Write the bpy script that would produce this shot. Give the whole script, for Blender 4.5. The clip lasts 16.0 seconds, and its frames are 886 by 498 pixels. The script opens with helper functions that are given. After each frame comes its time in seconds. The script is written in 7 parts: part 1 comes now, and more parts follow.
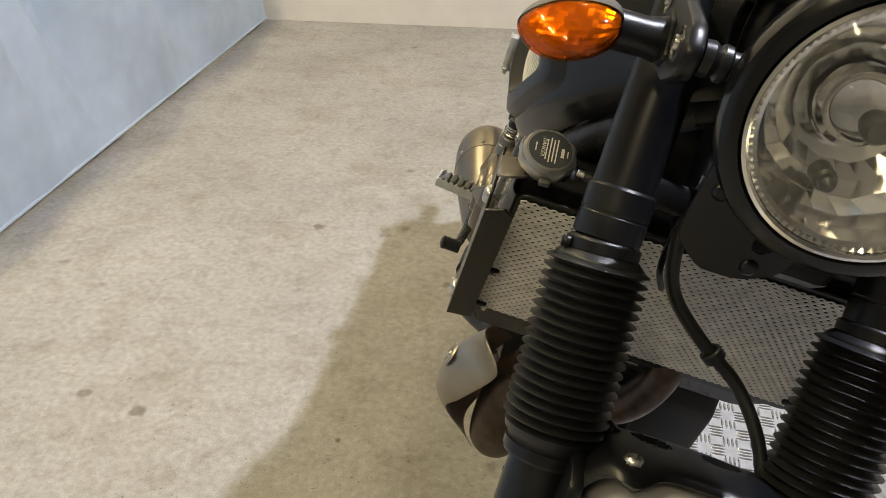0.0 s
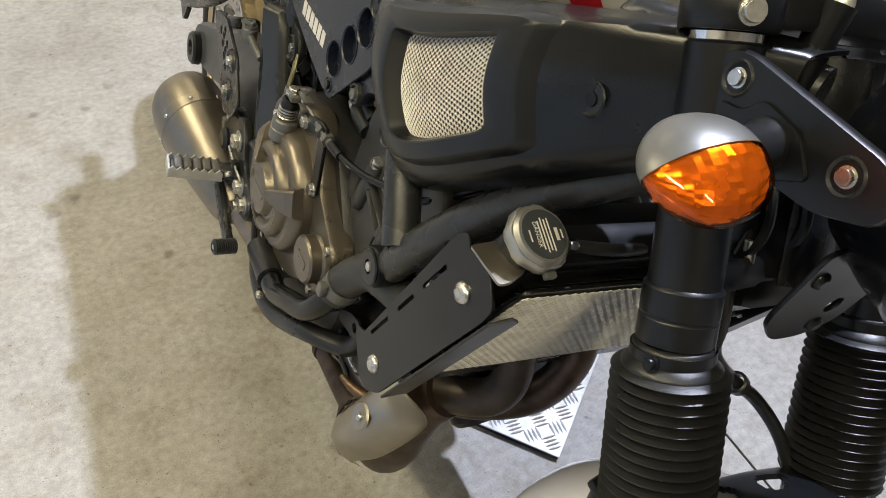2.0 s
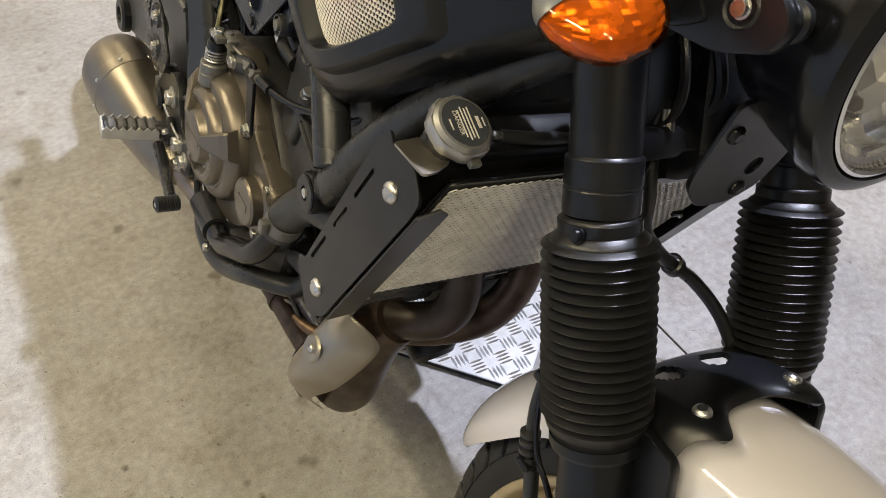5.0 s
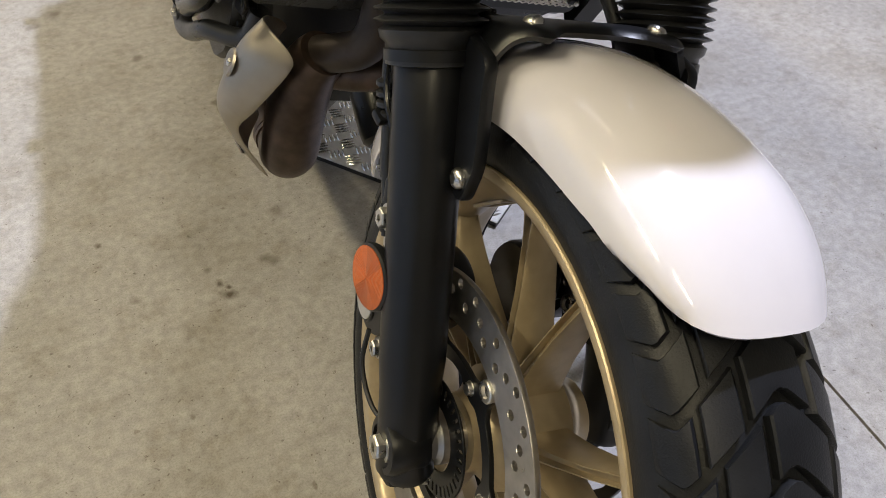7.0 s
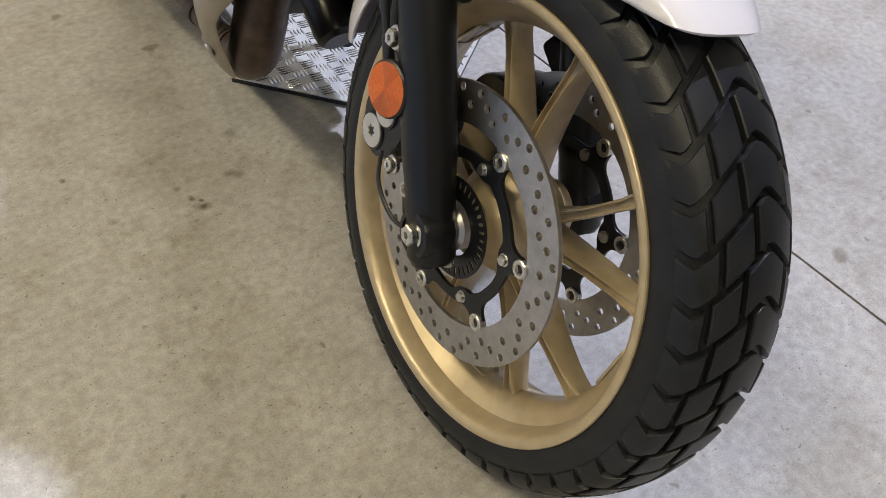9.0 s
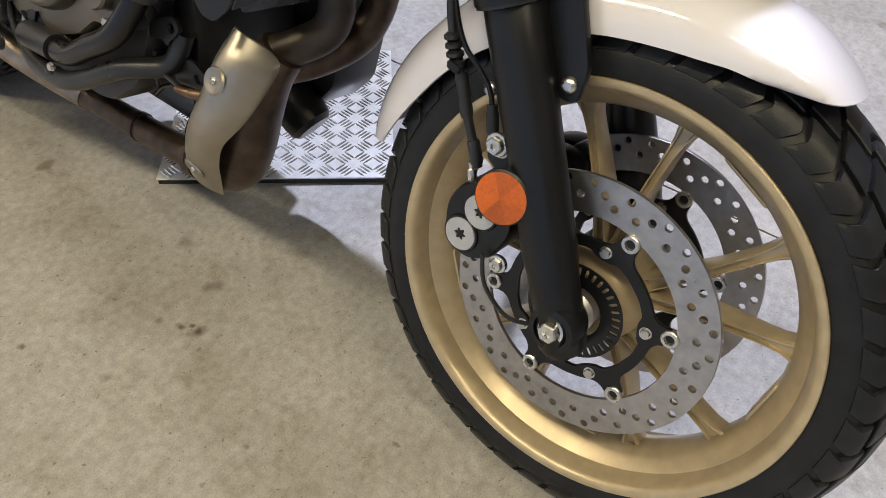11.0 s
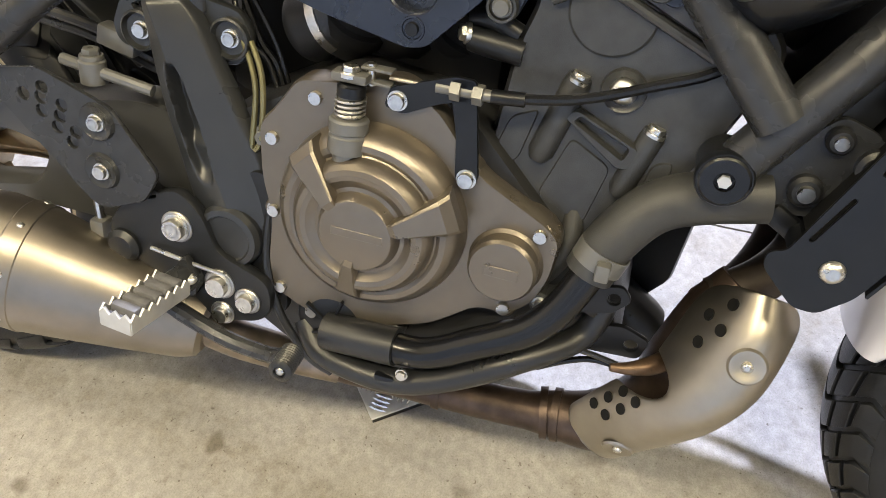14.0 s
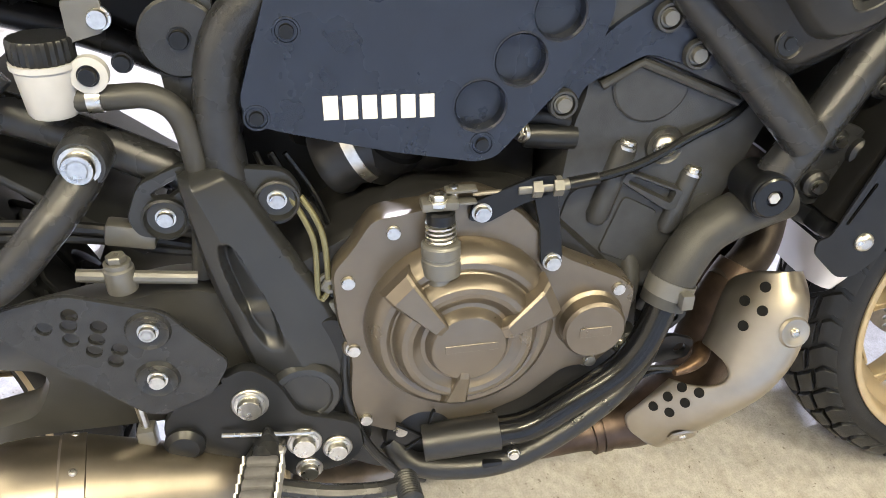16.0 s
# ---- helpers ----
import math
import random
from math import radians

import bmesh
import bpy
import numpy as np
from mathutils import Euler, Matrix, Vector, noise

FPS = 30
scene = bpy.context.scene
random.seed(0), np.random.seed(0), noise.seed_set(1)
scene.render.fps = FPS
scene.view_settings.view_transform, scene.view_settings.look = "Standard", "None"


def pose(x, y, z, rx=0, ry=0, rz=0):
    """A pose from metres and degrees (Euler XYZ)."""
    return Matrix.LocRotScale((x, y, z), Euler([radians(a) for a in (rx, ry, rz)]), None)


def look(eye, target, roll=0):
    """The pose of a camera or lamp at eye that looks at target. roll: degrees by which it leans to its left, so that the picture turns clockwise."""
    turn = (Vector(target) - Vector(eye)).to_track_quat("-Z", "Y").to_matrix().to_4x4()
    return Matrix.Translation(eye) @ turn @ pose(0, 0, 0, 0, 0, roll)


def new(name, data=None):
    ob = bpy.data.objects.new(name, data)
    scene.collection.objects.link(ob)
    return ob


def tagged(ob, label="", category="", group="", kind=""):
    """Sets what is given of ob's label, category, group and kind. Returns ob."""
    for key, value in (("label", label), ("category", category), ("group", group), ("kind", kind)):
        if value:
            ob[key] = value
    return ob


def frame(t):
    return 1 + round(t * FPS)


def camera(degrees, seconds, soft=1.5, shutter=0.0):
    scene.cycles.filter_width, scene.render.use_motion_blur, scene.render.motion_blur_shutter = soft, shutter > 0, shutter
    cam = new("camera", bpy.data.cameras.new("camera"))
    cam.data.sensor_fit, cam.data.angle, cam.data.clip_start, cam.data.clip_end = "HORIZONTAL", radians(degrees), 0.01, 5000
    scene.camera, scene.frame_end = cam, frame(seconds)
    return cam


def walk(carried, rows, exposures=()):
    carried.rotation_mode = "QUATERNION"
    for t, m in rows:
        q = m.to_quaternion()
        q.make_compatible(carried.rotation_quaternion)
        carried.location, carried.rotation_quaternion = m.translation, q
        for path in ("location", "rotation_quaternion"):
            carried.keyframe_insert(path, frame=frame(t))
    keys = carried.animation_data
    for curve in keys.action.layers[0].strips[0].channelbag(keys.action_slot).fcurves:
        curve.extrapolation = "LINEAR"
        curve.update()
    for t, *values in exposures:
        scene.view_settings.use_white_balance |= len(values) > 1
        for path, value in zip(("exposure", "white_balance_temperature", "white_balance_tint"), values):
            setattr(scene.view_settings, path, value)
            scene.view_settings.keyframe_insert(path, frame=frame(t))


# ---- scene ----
cam = camera(59.4, 16.0, soft=0.6)
PATH = [
    (0, (0.131, -0.004, 1.053), (0.046, 1.694, 0.001), 1.1),
    (0.5, (0.063, 0.062, 1.077), (0.225, 1.636, -0.147), 2.1),
    (1, (-0.007, 0.17, 1.098), (0.395, 1.618, -0.221), 3.9),
    (1.5, (-0.053, 0.242, 1.123), (0.576, 1.563, -0.241), 5.4),
    (2, (-0.103, 0.318, 1.146), (0.72, 1.504, -0.239), 6.0),
    (2.5, (-0.142, 0.376, 1.177), (0.831, 1.444, -0.206), 6.2),
    (3, (-0.151, 0.435, 1.196), (0.927, 1.41, -0.178), 6.1),
    (3.2, (-0.151, 0.445, 1.2), (0.953, 1.401, -0.167), 6.2),
    (5.3, (-0.086, 0.225, 1.07), (0.724, 1.373, -0.354), 2.9),
    (5.5, (-0.079, 0.199, 1.047), (0.695, 1.368, -0.379), 2.7),
    (6, (-0.051, 0.125, 0.986), (0.655, 1.33, -0.445), 2.2),
    (6.5, (-0.044, 0.06, 0.936), (0.625, 1.278, -0.503), 2.0),
    (7, (-0.03, 0.001, 0.906), (0.635, 1.219, -0.535), 2.1),
    (7.5, (-0.056, -0.068, 0.871), (0.634, 1.134, -0.57), 2.4),
    (8, (-0.122, -0.138, 0.861), (0.619, 1.036, -0.58), 2.8),
    (8.2, (-0.149, -0.155, 0.855), (0.617, 1.005, -0.583), 2.8),
    (10.3, (-0.337, 0.045, 0.919), (0.784, 0.849, -0.529), 3.5),
    (10.5, (-0.349, 0.078, 0.925), (0.798, 0.846, -0.522), 3.4),
    (11, (-0.378, 0.172, 0.929), (0.829, 0.853, -0.513), 3.3),
    (11.5, (-0.406, 0.282, 0.948), (0.839, 0.904, -0.489), 3.0),
    (12, (-0.404, 0.393, 0.978), (0.866, 0.972, -0.454), 2.7),
    (12.5, (-0.381, 0.54, 0.997), (0.909, 1.066, -0.439), 2.6),
    (13, (-0.334, 0.696, 0.967), (0.987, 1.176, -0.456), 2.3),
    (13.5, (-0.323, 0.81, 0.96), (1.032, 1.175, -0.464), 2.6),
    (14, (-0.317, 0.929, 0.953), (1.072, 1.154, -0.469), 2.7),
    (14.5, (-0.312, 1.028, 0.963), (1.093, 1.094, -0.459), 3.0),
    (15, (-0.285, 1.131, 0.955), (1.125, 1.041, -0.461), 2.8),
    (15.5, (-0.275, 1.197, 0.987), (1.117, 0.92, -0.422), 3.4),
    (16, (-0.255, 1.238, 1.021), (1.092, 0.771, -0.382), 3.7),
]
walk(cam, [(t, look(eye, target, roll)) for t, eye, target, roll in PATH], exposures=[(0.0, -0.28, 6650, 11), (1.0, -0.14, 6350, 11), (3.0, 0.10, 6000, 11), (5.5, -0.06, 6200, 15.5), (7.5, -0.15, 6050, 15), (11.0, 0.07, 5970, 15.5), (12.5, 0.15, 5950, 17), (13.5, 0.61, 6020, 16), (14.5, 0.91, 6010, 16), (16.0, 1.12, 5880, 16)])


# ---- light ----
def area(name, eye, target, size, watts, colour, shape="DISK", size_y=0.0):
    lamp = bpy.data.lights.new(name, "AREA")
    lamp.shape, lamp.size, lamp.energy, lamp.color = shape, size, watts, colour
    if size_y:
        lamp.size_y = size_y
    ob = new(name, lamp)
    ob.matrix_world = look(eye, target)
    return ob


COOL, WARM = (0.84, 0.875, 1.0), (1.0, 0.855, 0.51)
LAMP = (1.60, 0.98, 3.2)
area("work_lamp", LAMP, (0.3, 0.9, 0), 0.09, 150, COOL)
TUBES = [((-1.5, 0.35, 3.34), 0.10, 62), ((-1.5, 2.3, 3.34), 0.10, 62), ((0.55, 3.0, 3.34), 0.10, 11), ((-0.7, -1.6, 3.34), 0.10, 36)]
for (x, y, z), wide, watts in TUBES:
    area("tube_lamp", (x, y, z), (x, y + 0.001, 0), wide, watts, WARM, "RECTANGLE", 1.2)
world = bpy.data.worlds.new("world")
world.use_nodes = True
world.node_tree.nodes["Background"].inputs[0].default_value = (0.03, 0.03, 0.03, 1)
scene.world = world


# ---- materials ----
def rgb(*c):
    return (*c, 1.0)


def mat(name, colour, rough=0.5, metal=0.0, vary=0.15, scale=60.0, fine=600.0, bump=0.0, rvary=0.12, coat=0.0, per_piece=0.0, big=4.0):
    """A surface of one colour with mottling, dull patches and fine relief."""
    m = bpy.data.materials.new(name)
    m.use_nodes = True
    n, link = m.node_tree.nodes, m.node_tree.links.new
    b = n["Principled BSDF"]
    co = n.new("ShaderNodeTexCoord").outputs["Object"]

    def noise_at(s, detail=4.0):
        t = n.new("ShaderNodeTexNoise")
        t.inputs["Scale"].default_value, t.inputs["Detail"].default_value = s, detail
        link(co, t.inputs["Vector"])
        return t.outputs["Fac"]

    def span(sock, lo, hi, a=0.3, z=0.7):
        r = n.new("ShaderNodeMapRange")
        for k, v in (("From Min", a), ("From Max", z), ("To Min", lo), ("To Max", hi)):
            r.inputs[k].default_value = v
        link(sock, r.inputs["Value"])
        return r.outputs["Result"]

    def times(a, c):
        t = n.new("ShaderNodeMath")
        t.operation = "MULTIPLY"
        link(a, t.inputs[0]), link(c, t.inputs[1])
        return t.outputs[0]

    one, two = noise_at(scale), noise_at(big)
    value = times(span(one, 1 - vary, 1 + vary), span(two, 1 - vary * 0.7, 1 + vary * 0.7))
    if per_piece:
        info = n.new("ShaderNodeObjectInfo")
        value = times(value, span(info.outputs["Random"], 1 - per_piece, 1 + per_piece, 0, 1))
    hsv = n.new("ShaderNodeHueSaturation")
    hsv.inputs["Color"].default_value = rgb(*colour)
    link(value, hsv.inputs["Value"]), link(hsv.outputs[0], b.inputs["Base Color"])
    link(span(noise_at(scale * 0.4), max(rough - rvary, 0.03), min(rough + rvary, 1), 0.15, 0.85), b.inputs["Roughness"])
    b.inputs["Metallic"].default_value = metal
    b.inputs["Coat Weight"].default_value, b.inputs["Coat Roughness"].default_value = coat, 0.06
    if bump:
        p = n.new("ShaderNodeBump")
        p.inputs["Strength"].default_value, p.inputs["Distance"].default_value = bump, 0.0006
        link(noise_at(fine, 2.0), p.inputs["Height"]), link(p.outputs[0], b.inputs["Normal"])
    return m


SWING = mat("grey_black_swingarm_paint", (0.042, 0.0425, 0.043), 0.38, 0, 0.12, 40, 900, 0.15, 0.08)
PEG_RUBBER = mat("worn_grey_rubber", (0.12, 0.12, 0.128), 0.55, 0, 0.25, 80, 900, 0.3, 0.1)
HEEL_PLASTIC = mat("charcoal_moulded_plastic", (0.0195, 0.0208, 0.0225), 0.30, 0, 0.1, 30, 1600, 0.15, 0.08)
BLACK_SATIN = mat("black_satin_paint", (0.0046, 0.0052, 0.0068), 0.33, 0, 0.2, 40, 900, 0.08, 0.08)
BLACK_PLASTIC = mat("black_grained_plastic", (0.0105, 0.0115, 0.0135), 0.34, 0, 0.15, 30, 1600, 0.12, 0.08)
BLACK_MOULDED = mat("black_moulded_plastic", (0.007, 0.0078, 0.0095), 0.24, 0, 0.15, 30, 1600, 0.06, 0.06)
BLACK_COAT = mat("black_powder_coat", (0.027, 0.0285, 0.0315), 0.27, 0.25, 0.15, 80, 1500, 0.3, 0.08)
NAVY_COAT = mat("blue_black_cover_paint", (0.0088, 0.0122, 0.0240), 0.28, 0, 0.15, 40, 1200, 0.1, 0.06)
BLACK_GLOSS = mat("black_gloss_paint", (0.0055, 0.006, 0.0075), 0.21, 0, 0.1, 20, 800, 0.02, 0.06)
RUBBER = mat("soft_black_rubber", (0.0120, 0.0126, 0.0142), 0.33, 0, 0.2, 60, 1200, 0.3, 0.12)
HOSE = mat("ribbed_hose_rubber", (0.030, 0.0305, 0.030), 0.5, 0, 0.15, 60, 1500, 0.3, 0.1)
TYRE = mat("tyre_rubber", (0.0100, 0.0108, 0.0128), 0.42, 0, 0.3, 35, 700, 0.4, 0.14, per_piece=0.12)
# near-black: shade of holes and hollows as colour, also joint dirt and radiator core
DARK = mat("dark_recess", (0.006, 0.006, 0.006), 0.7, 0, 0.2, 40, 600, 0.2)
GOLD = mat("gold_cast_wheel_paint", (0.43, 0.350, 0.225), 0.34, 0.4, 0.1, 50, 1400, 0.15, 0.06)
BRONZE = mat("bronze_engine_paint", (0.158, 0.138, 0.113), 0.30, 0.72, 0.04, 60, 1600, 0.2, 0.06)
ENGINE = mat("dark_grey_engine_paint", (0.040, 0.0415, 0.0430), 0.36, 0.3, 0.18, 60, 1300, 0.35, 0.08)
STEEL = mat("ground_steel", (0.42, 0.41, 0.40), 0.36, 1.0, 0.12, 90, 1500, 0.15, 0.1)
ZINC = mat("zinc_bolt", (0.62, 0.61, 0.58), 0.3, 1.0, 0.12, 200, 1500, 0.1, 0.1)
CHROME = mat("chrome", (0.78, 0.78, 0.78), 0.1, 1.0, 0.05, 40, 900, 0.02, 0.05)
STAINLESS = mat("brushed_stainless", (0.36, 0.33, 0.28), 0.40, 1.0, 0.08, 30, 1500, 0.12, 0.08)
MUFFLER = mat("hazed_stainless_silencer", (0.27, 0.24, 0.20), 0.38, 1.0, 0.10, 30, 1500, 0.12, 0.08)
LINK = mat("tea_stained_pipe", (0.27, 0.225, 0.185), 0.34, 0.9, 0.3, 40, 900, 0.2, 0.1, big=12)
HEATED = mat("heat_browned_pipe", (0.080, 0.057, 0.045), 0.42, 0.75, 0.35, 45, 900, 0.25, 0.12, big=14)
PIPE_DARK = mat("sooty_header_pipe", (0.045, 0.036, 0.031), 0.45, 0.6, 0.3, 45, 900, 0.25, 0.12, big=14)
CREAM = mat("pearl_white_paint", (0.665, 0.65, 0.70), 0.12, 0, 0.02, 20, 800, 0.004, 0.03, 1.0)
TANK = mat("silver_white_tank_paint", (0.58, 0.56, 0.52), 0.3, 0.25, 0.03, 20, 800, 0.01, 0.04, 0.6)
RED = mat("red_stripe_paint", (0.34, 0.012, 0.02), 0.3, 0, 0.05, 20, 800, 0.01, 0.04, 0.6)
INK = mat("black_print", (0.02, 0.02, 0.022), 0.22, 0, 0.05)
GREY = mat("satin_grey_plastic", (0.13, 0.13, 0.125), 0.36, 0.35, 0.08, 60, 1500, 0.1, 0.06)
MESH = mat("zinc_wire_mesh", (0.72, 0.70, 0.65), 0.45, 0.15, 0.15, 60, 1000, 0.1, 0.1)
WHITE = mat("white_print", (0.62, 0.60, 0.57), 0.5, 0, 0.04)
MILK = mat("milky_plastic", (0.41, 0.415, 0.43), 0.4, 0, 0.05, 50, 900, 0.05)
BLUE = mat("blue_anodised", (0.05, 0.13, 0.30), 0.34, 0.7, 0.1, 60, 900, 0.05)
OLIVE_PIPE = mat("olive_passivated_steel", (0.20, 0.185, 0.10), 0.32, 0.7, 0.1, 80, 900, 0.05)
COPPER = mat("browned_sensor_nut", (0.13, 0.085, 0.055), 0.45, 0.8, 0.25, 150, 900, 0.1)


for dull, level in ((BLACK_SATIN, 0.38), (BLACK_GLOSS, 0.36), (BLACK_PLASTIC, 0.36), (BLACK_MOULDED, 0.34), (TYRE, 0.28), (DARK, 0.2)):
    dull.node_tree.nodes["Principled BSDF"].inputs["Specular IOR Level"].default_value = level


def pane(name, colour, gloss=0.04):
    """Thin clear plastic or glass: light passes straight through, tinted, and the face shines."""
    m = bpy.data.materials.new(name)
    m.use_nodes = True
    n, link = m.node_tree.nodes, m.node_tree.links.new
    n.remove(n["Principled BSDF"])
    clear_, shine, mix, face, bend, lift = (n.new("ShaderNode" + k) for k in ("BsdfTransparent", "BsdfGlossy", "MixShader", "LayerWeight", "Math", "Math"))
    clear_.inputs["Color"].default_value = rgb(*colour)
    shine.inputs["Roughness"].default_value = gloss
    face.inputs["Blend"].default_value = 0.3
    bend.operation, bend.inputs[1].default_value = "POWER", 3.0
    lift.operation, lift.inputs[1].default_value, lift.inputs[2].default_value = "MULTIPLY_ADD", 0.45, 0.035
    link(face.outputs["Facing"], bend.inputs[0]), link(bend.outputs[0], lift.inputs[0])
    link(lift.outputs[0], mix.inputs[0]), link(clear_.outputs[0], mix.inputs[1]), link(shine.outputs[0], mix.inputs[2])
    link(mix.outputs[0], n["Material Output"].inputs["Surface"])
    return m


AMBER_SOLID = mat("amber_reflector", (0.50, 0.105, 0.003), 0.32, 0, 0.15, 300, 420, 0.1, 0.05, 0.0, per_piece=0.35)
AMBER_CLEAR = pane("clear_amber_plastic", (0.92, 0.37, 0.03), 0.05)
SILVERED = mat("silvered_plastic", (0.68, 0.68, 0.66), 0.24, 0.65, 0.08, 200, 900, 0.1, 0.1)
CAP_ALLOY = mat("cast_alloy_cap", (0.34, 0.34, 0.335), 0.34, 0.7, 0.08, 60, 1200, 0.15, 0.06)
LABEL_FILM = mat("glossy_label_film", (0.05, 0.055, 0.065), 0.07, 0, 0.05, 60, 600, 0, 0.01, 1.0)
GLASS = pane("headlight_glass", (0.97, 0.97, 0.96), 0.03)


def concrete():
    m = mat("worn_concrete", (0.349, 0.338, 0.325), 0.62, 0, 0.15, 70, 260, 0.2, 0.14, big=2.3)
    n, link = m.node_tree.nodes, m.node_tree.links.new
    b = n["Principled BSDF"]
    old = b.inputs["Base Color"].links[0].from_socket
    co = n.new("ShaderNodeTexCoord").outputs["Object"]

    def node(kind, **kw):
        q = n.new("ShaderNode" + kind)
        for k, v in kw.items():
            q.inputs[k].default_value = v
        return q

    def darken(colour, fac, tone):
        x = n.new("ShaderNodeMix")
        x.data_type, x.blend_type = "RGBA", "MULTIPLY"
        link(fac, x.inputs["Factor"]), link(colour, x.inputs["A"])
        x.inputs["B"].default_value = rgb(*tone)
        return x.outputs["Result"]

    def ramp(sock, a, z, lo=0.0, hi=1.0):
        r = node("MapRange", **{"From Min": a, "From Max": z, "To Min": lo, "To Max": hi})
        link(sock, r.inputs["Value"])
        return r.outputs["Result"]

    # fine grit, pits, dirt clouds and trowel marks
    grit = node("TexNoise", Scale=340.0, Detail=5.0, Roughness=0.75)
    link(co, grit.inputs["Vector"])
    old = darken(old, ramp(grit.outputs["Fac"], 0.44, 0.66, 0, 0.58), (0.58, 0.56, 0.51))
    cloud = node("TexNoise", Scale=16.0, Detail=9.0, Roughness=0.78)
    link(co, cloud.inputs["Vector"])
    old = darken(old, ramp(cloud.outputs["Fac"], 0.50, 0.66, 0, 0.6), (0.64, 0.60, 0.52))
    broad = node("TexNoise", Scale=3.2, Detail=7.0, Roughness=0.7)
    link(co, broad.inputs["Vector"])
    old = darken(old, ramp(broad.outputs["Fac"], 0.48, 0.64, 0, 0.55), (0.74, 0.70, 0.62))
    warp = node("TexNoise", Scale=30.0, Detail=3.0)
    link(co, warp.inputs["Vector"])
    bent = node("VectorMath")
    bent.operation = "MULTIPLY_ADD"
    link(warp.outputs["Color"], bent.inputs[0])
    bent.inputs[1].default_value = (0.03, 0.03, 0.0)
    link(co, bent.inputs[2])
    for scale, size, tone, amount in ((7.0, 0.07, (0.45, 0.40, 0.33), 0.8), (19.0, 0.05, (0.5, 0.45, 0.38), 0.7), (46.0, 0.06, (0.4, 0.37, 0.32), 0.75), (130.0, 0.10, (0.38, 0.33, 0.27), 0.8), (75.0, 0.035, (0.22, 0.19, 0.15), 0.9)):
        spots = node("TexVoronoi", Scale=scale)
        link(bent.outputs[0], spots.inputs["Vector"])
        pick = node("TexNoise", Scale=scale * 0.31, Detail=1.0)
        link(co, pick.inputs["Vector"])
        gate = n.new("ShaderNodeMath")
        gate.operation = "MULTIPLY"
        link(ramp(spots.outputs["Distance"], size * 1.9, size, 0, amount), gate.inputs[0])
        link(ramp(pick.outputs["Fac"], 0.52, 0.6), gate.inputs[1])
        old = darken(old, gate.outputs[0], tone)
    # a dark worn track where wheels roll in
    apart = node("SeparateXYZ")
    link(co, apart.inputs[0])
    lane = n.new("ShaderNodeMath")
    lane.operation = "MULTIPLY_ADD"
    link(apart.outputs["Y"], lane.inputs[0])
    lane.inputs[1].default_value, lane.inputs[2].default_value = TRACK[1], -TRACK[0]
    off = n.new("ShaderNodeMath")
    off.operation = "ADD"
    link(apart.outputs["X"], off.inputs[0]), link(lane.outputs[0], off.inputs[1])
    far = n.new("ShaderNodeMath")
    far.operation = "ABSOLUTE"
    link(off.outputs[0], far.inputs[0])
    patch = node("TexNoise", Scale=5.0, Detail=6.0, Roughness=0.7)
    link(co, patch.inputs["Vector"])
    gate = n.new("ShaderNodeMath")
    gate.operation = "MULTIPLY"
    link(ramp(far.outputs[0], 0.10, 0.02, 0, 0.8), gate.inputs[0]), link(ramp(patch.outputs["Fac"], 0.35, 0.62), gate.inputs[1])
    old = darken(old, gate.outputs[0], (0.66, 0.63, 0.57))
    # oil drips that have soaked in
    for x, y, r, amount in OIL:
        far = node("VectorMath")
        far.operation = "DISTANCE"
        link(bent.outputs[0], far.inputs[0])
        far.inputs[1].default_value = (x + 0.015, y + 0.015, 0)
        old = darken(old, ramp(far.outputs["Value"], r * 1.3, r * 0.35, 0, amount), (0.22, 0.17, 0.11))
    link(old, b.inputs["Base Color"])
    return m


# ---- shape helpers ----
def part(name, bm, material, parent=None, label="", smooth=35.0):
    """Link a bmesh as one mesh object, under a thing or a part where one is given."""
    me = bpy.data.meshes.new(name)
    bmesh.ops.recalc_face_normals(bm, faces=bm.faces)
    if smooth:
        for fc in bm.faces:
            fc.smooth = True
        for e in bm.edges:
            if len(e.link_faces) != 2 or e.calc_face_angle(0.0) > radians(smooth):
                e.smooth = False
    bm.to_mesh(me)
    bm.free()
    me.materials.append(material)
    ob = new(name, me)
    ob.parent = parent
    if label:
        tagged(ob, label)
    return ob


def share(name, me, m, parent, label=""):
    ob = new(name, me)
    ob.parent, ob.matrix_local = parent, m
    if label:
        tagged(ob, label)
    return ob


def along(p, way, spin=0.0):
    """A pose at p whose z axis looks along way."""
    return Matrix.Translation(p) @ Vector(way).to_track_quat("Z", "Y").to_matrix().to_4x4() @ Matrix.Rotation(radians(spin), 4, "Z")


def side(y):
    """Plates on the bike's side: local x, y are its length and height, and z points out to its right."""
    return Matrix(((1, 0, 0, 0), (0, 0, -1, y), (0, 1, 0, 0), (0, 0, 0, 1)))


def join(*bms):
    out = bmesh.new()
    for b in bms:
        me = bpy.data.meshes.new("tmp")
        b.to_mesh(me)
        b.free()
        out.from_mesh(me)
        bpy.data.meshes.remove(me)
    return out


def ring_skin(bm, rings, close_ring=True, caps=True, close_loop=False):
    n = len(rings[0])
    for a, b in zip(rings, rings[1:] + ([rings[0]] if close_loop else [])):
        for i in range(n if close_ring else n - 1):
            j = (i + 1) % n
            try:
                bm.faces.new((a[i], a[j], b[j], b[i]))
            except ValueError:
                pass
    if caps and close_ring and not close_loop:
        for r in (rings[0], rings[-1]):
            try:
                bm.faces.new(r)
            except ValueError:
                pass


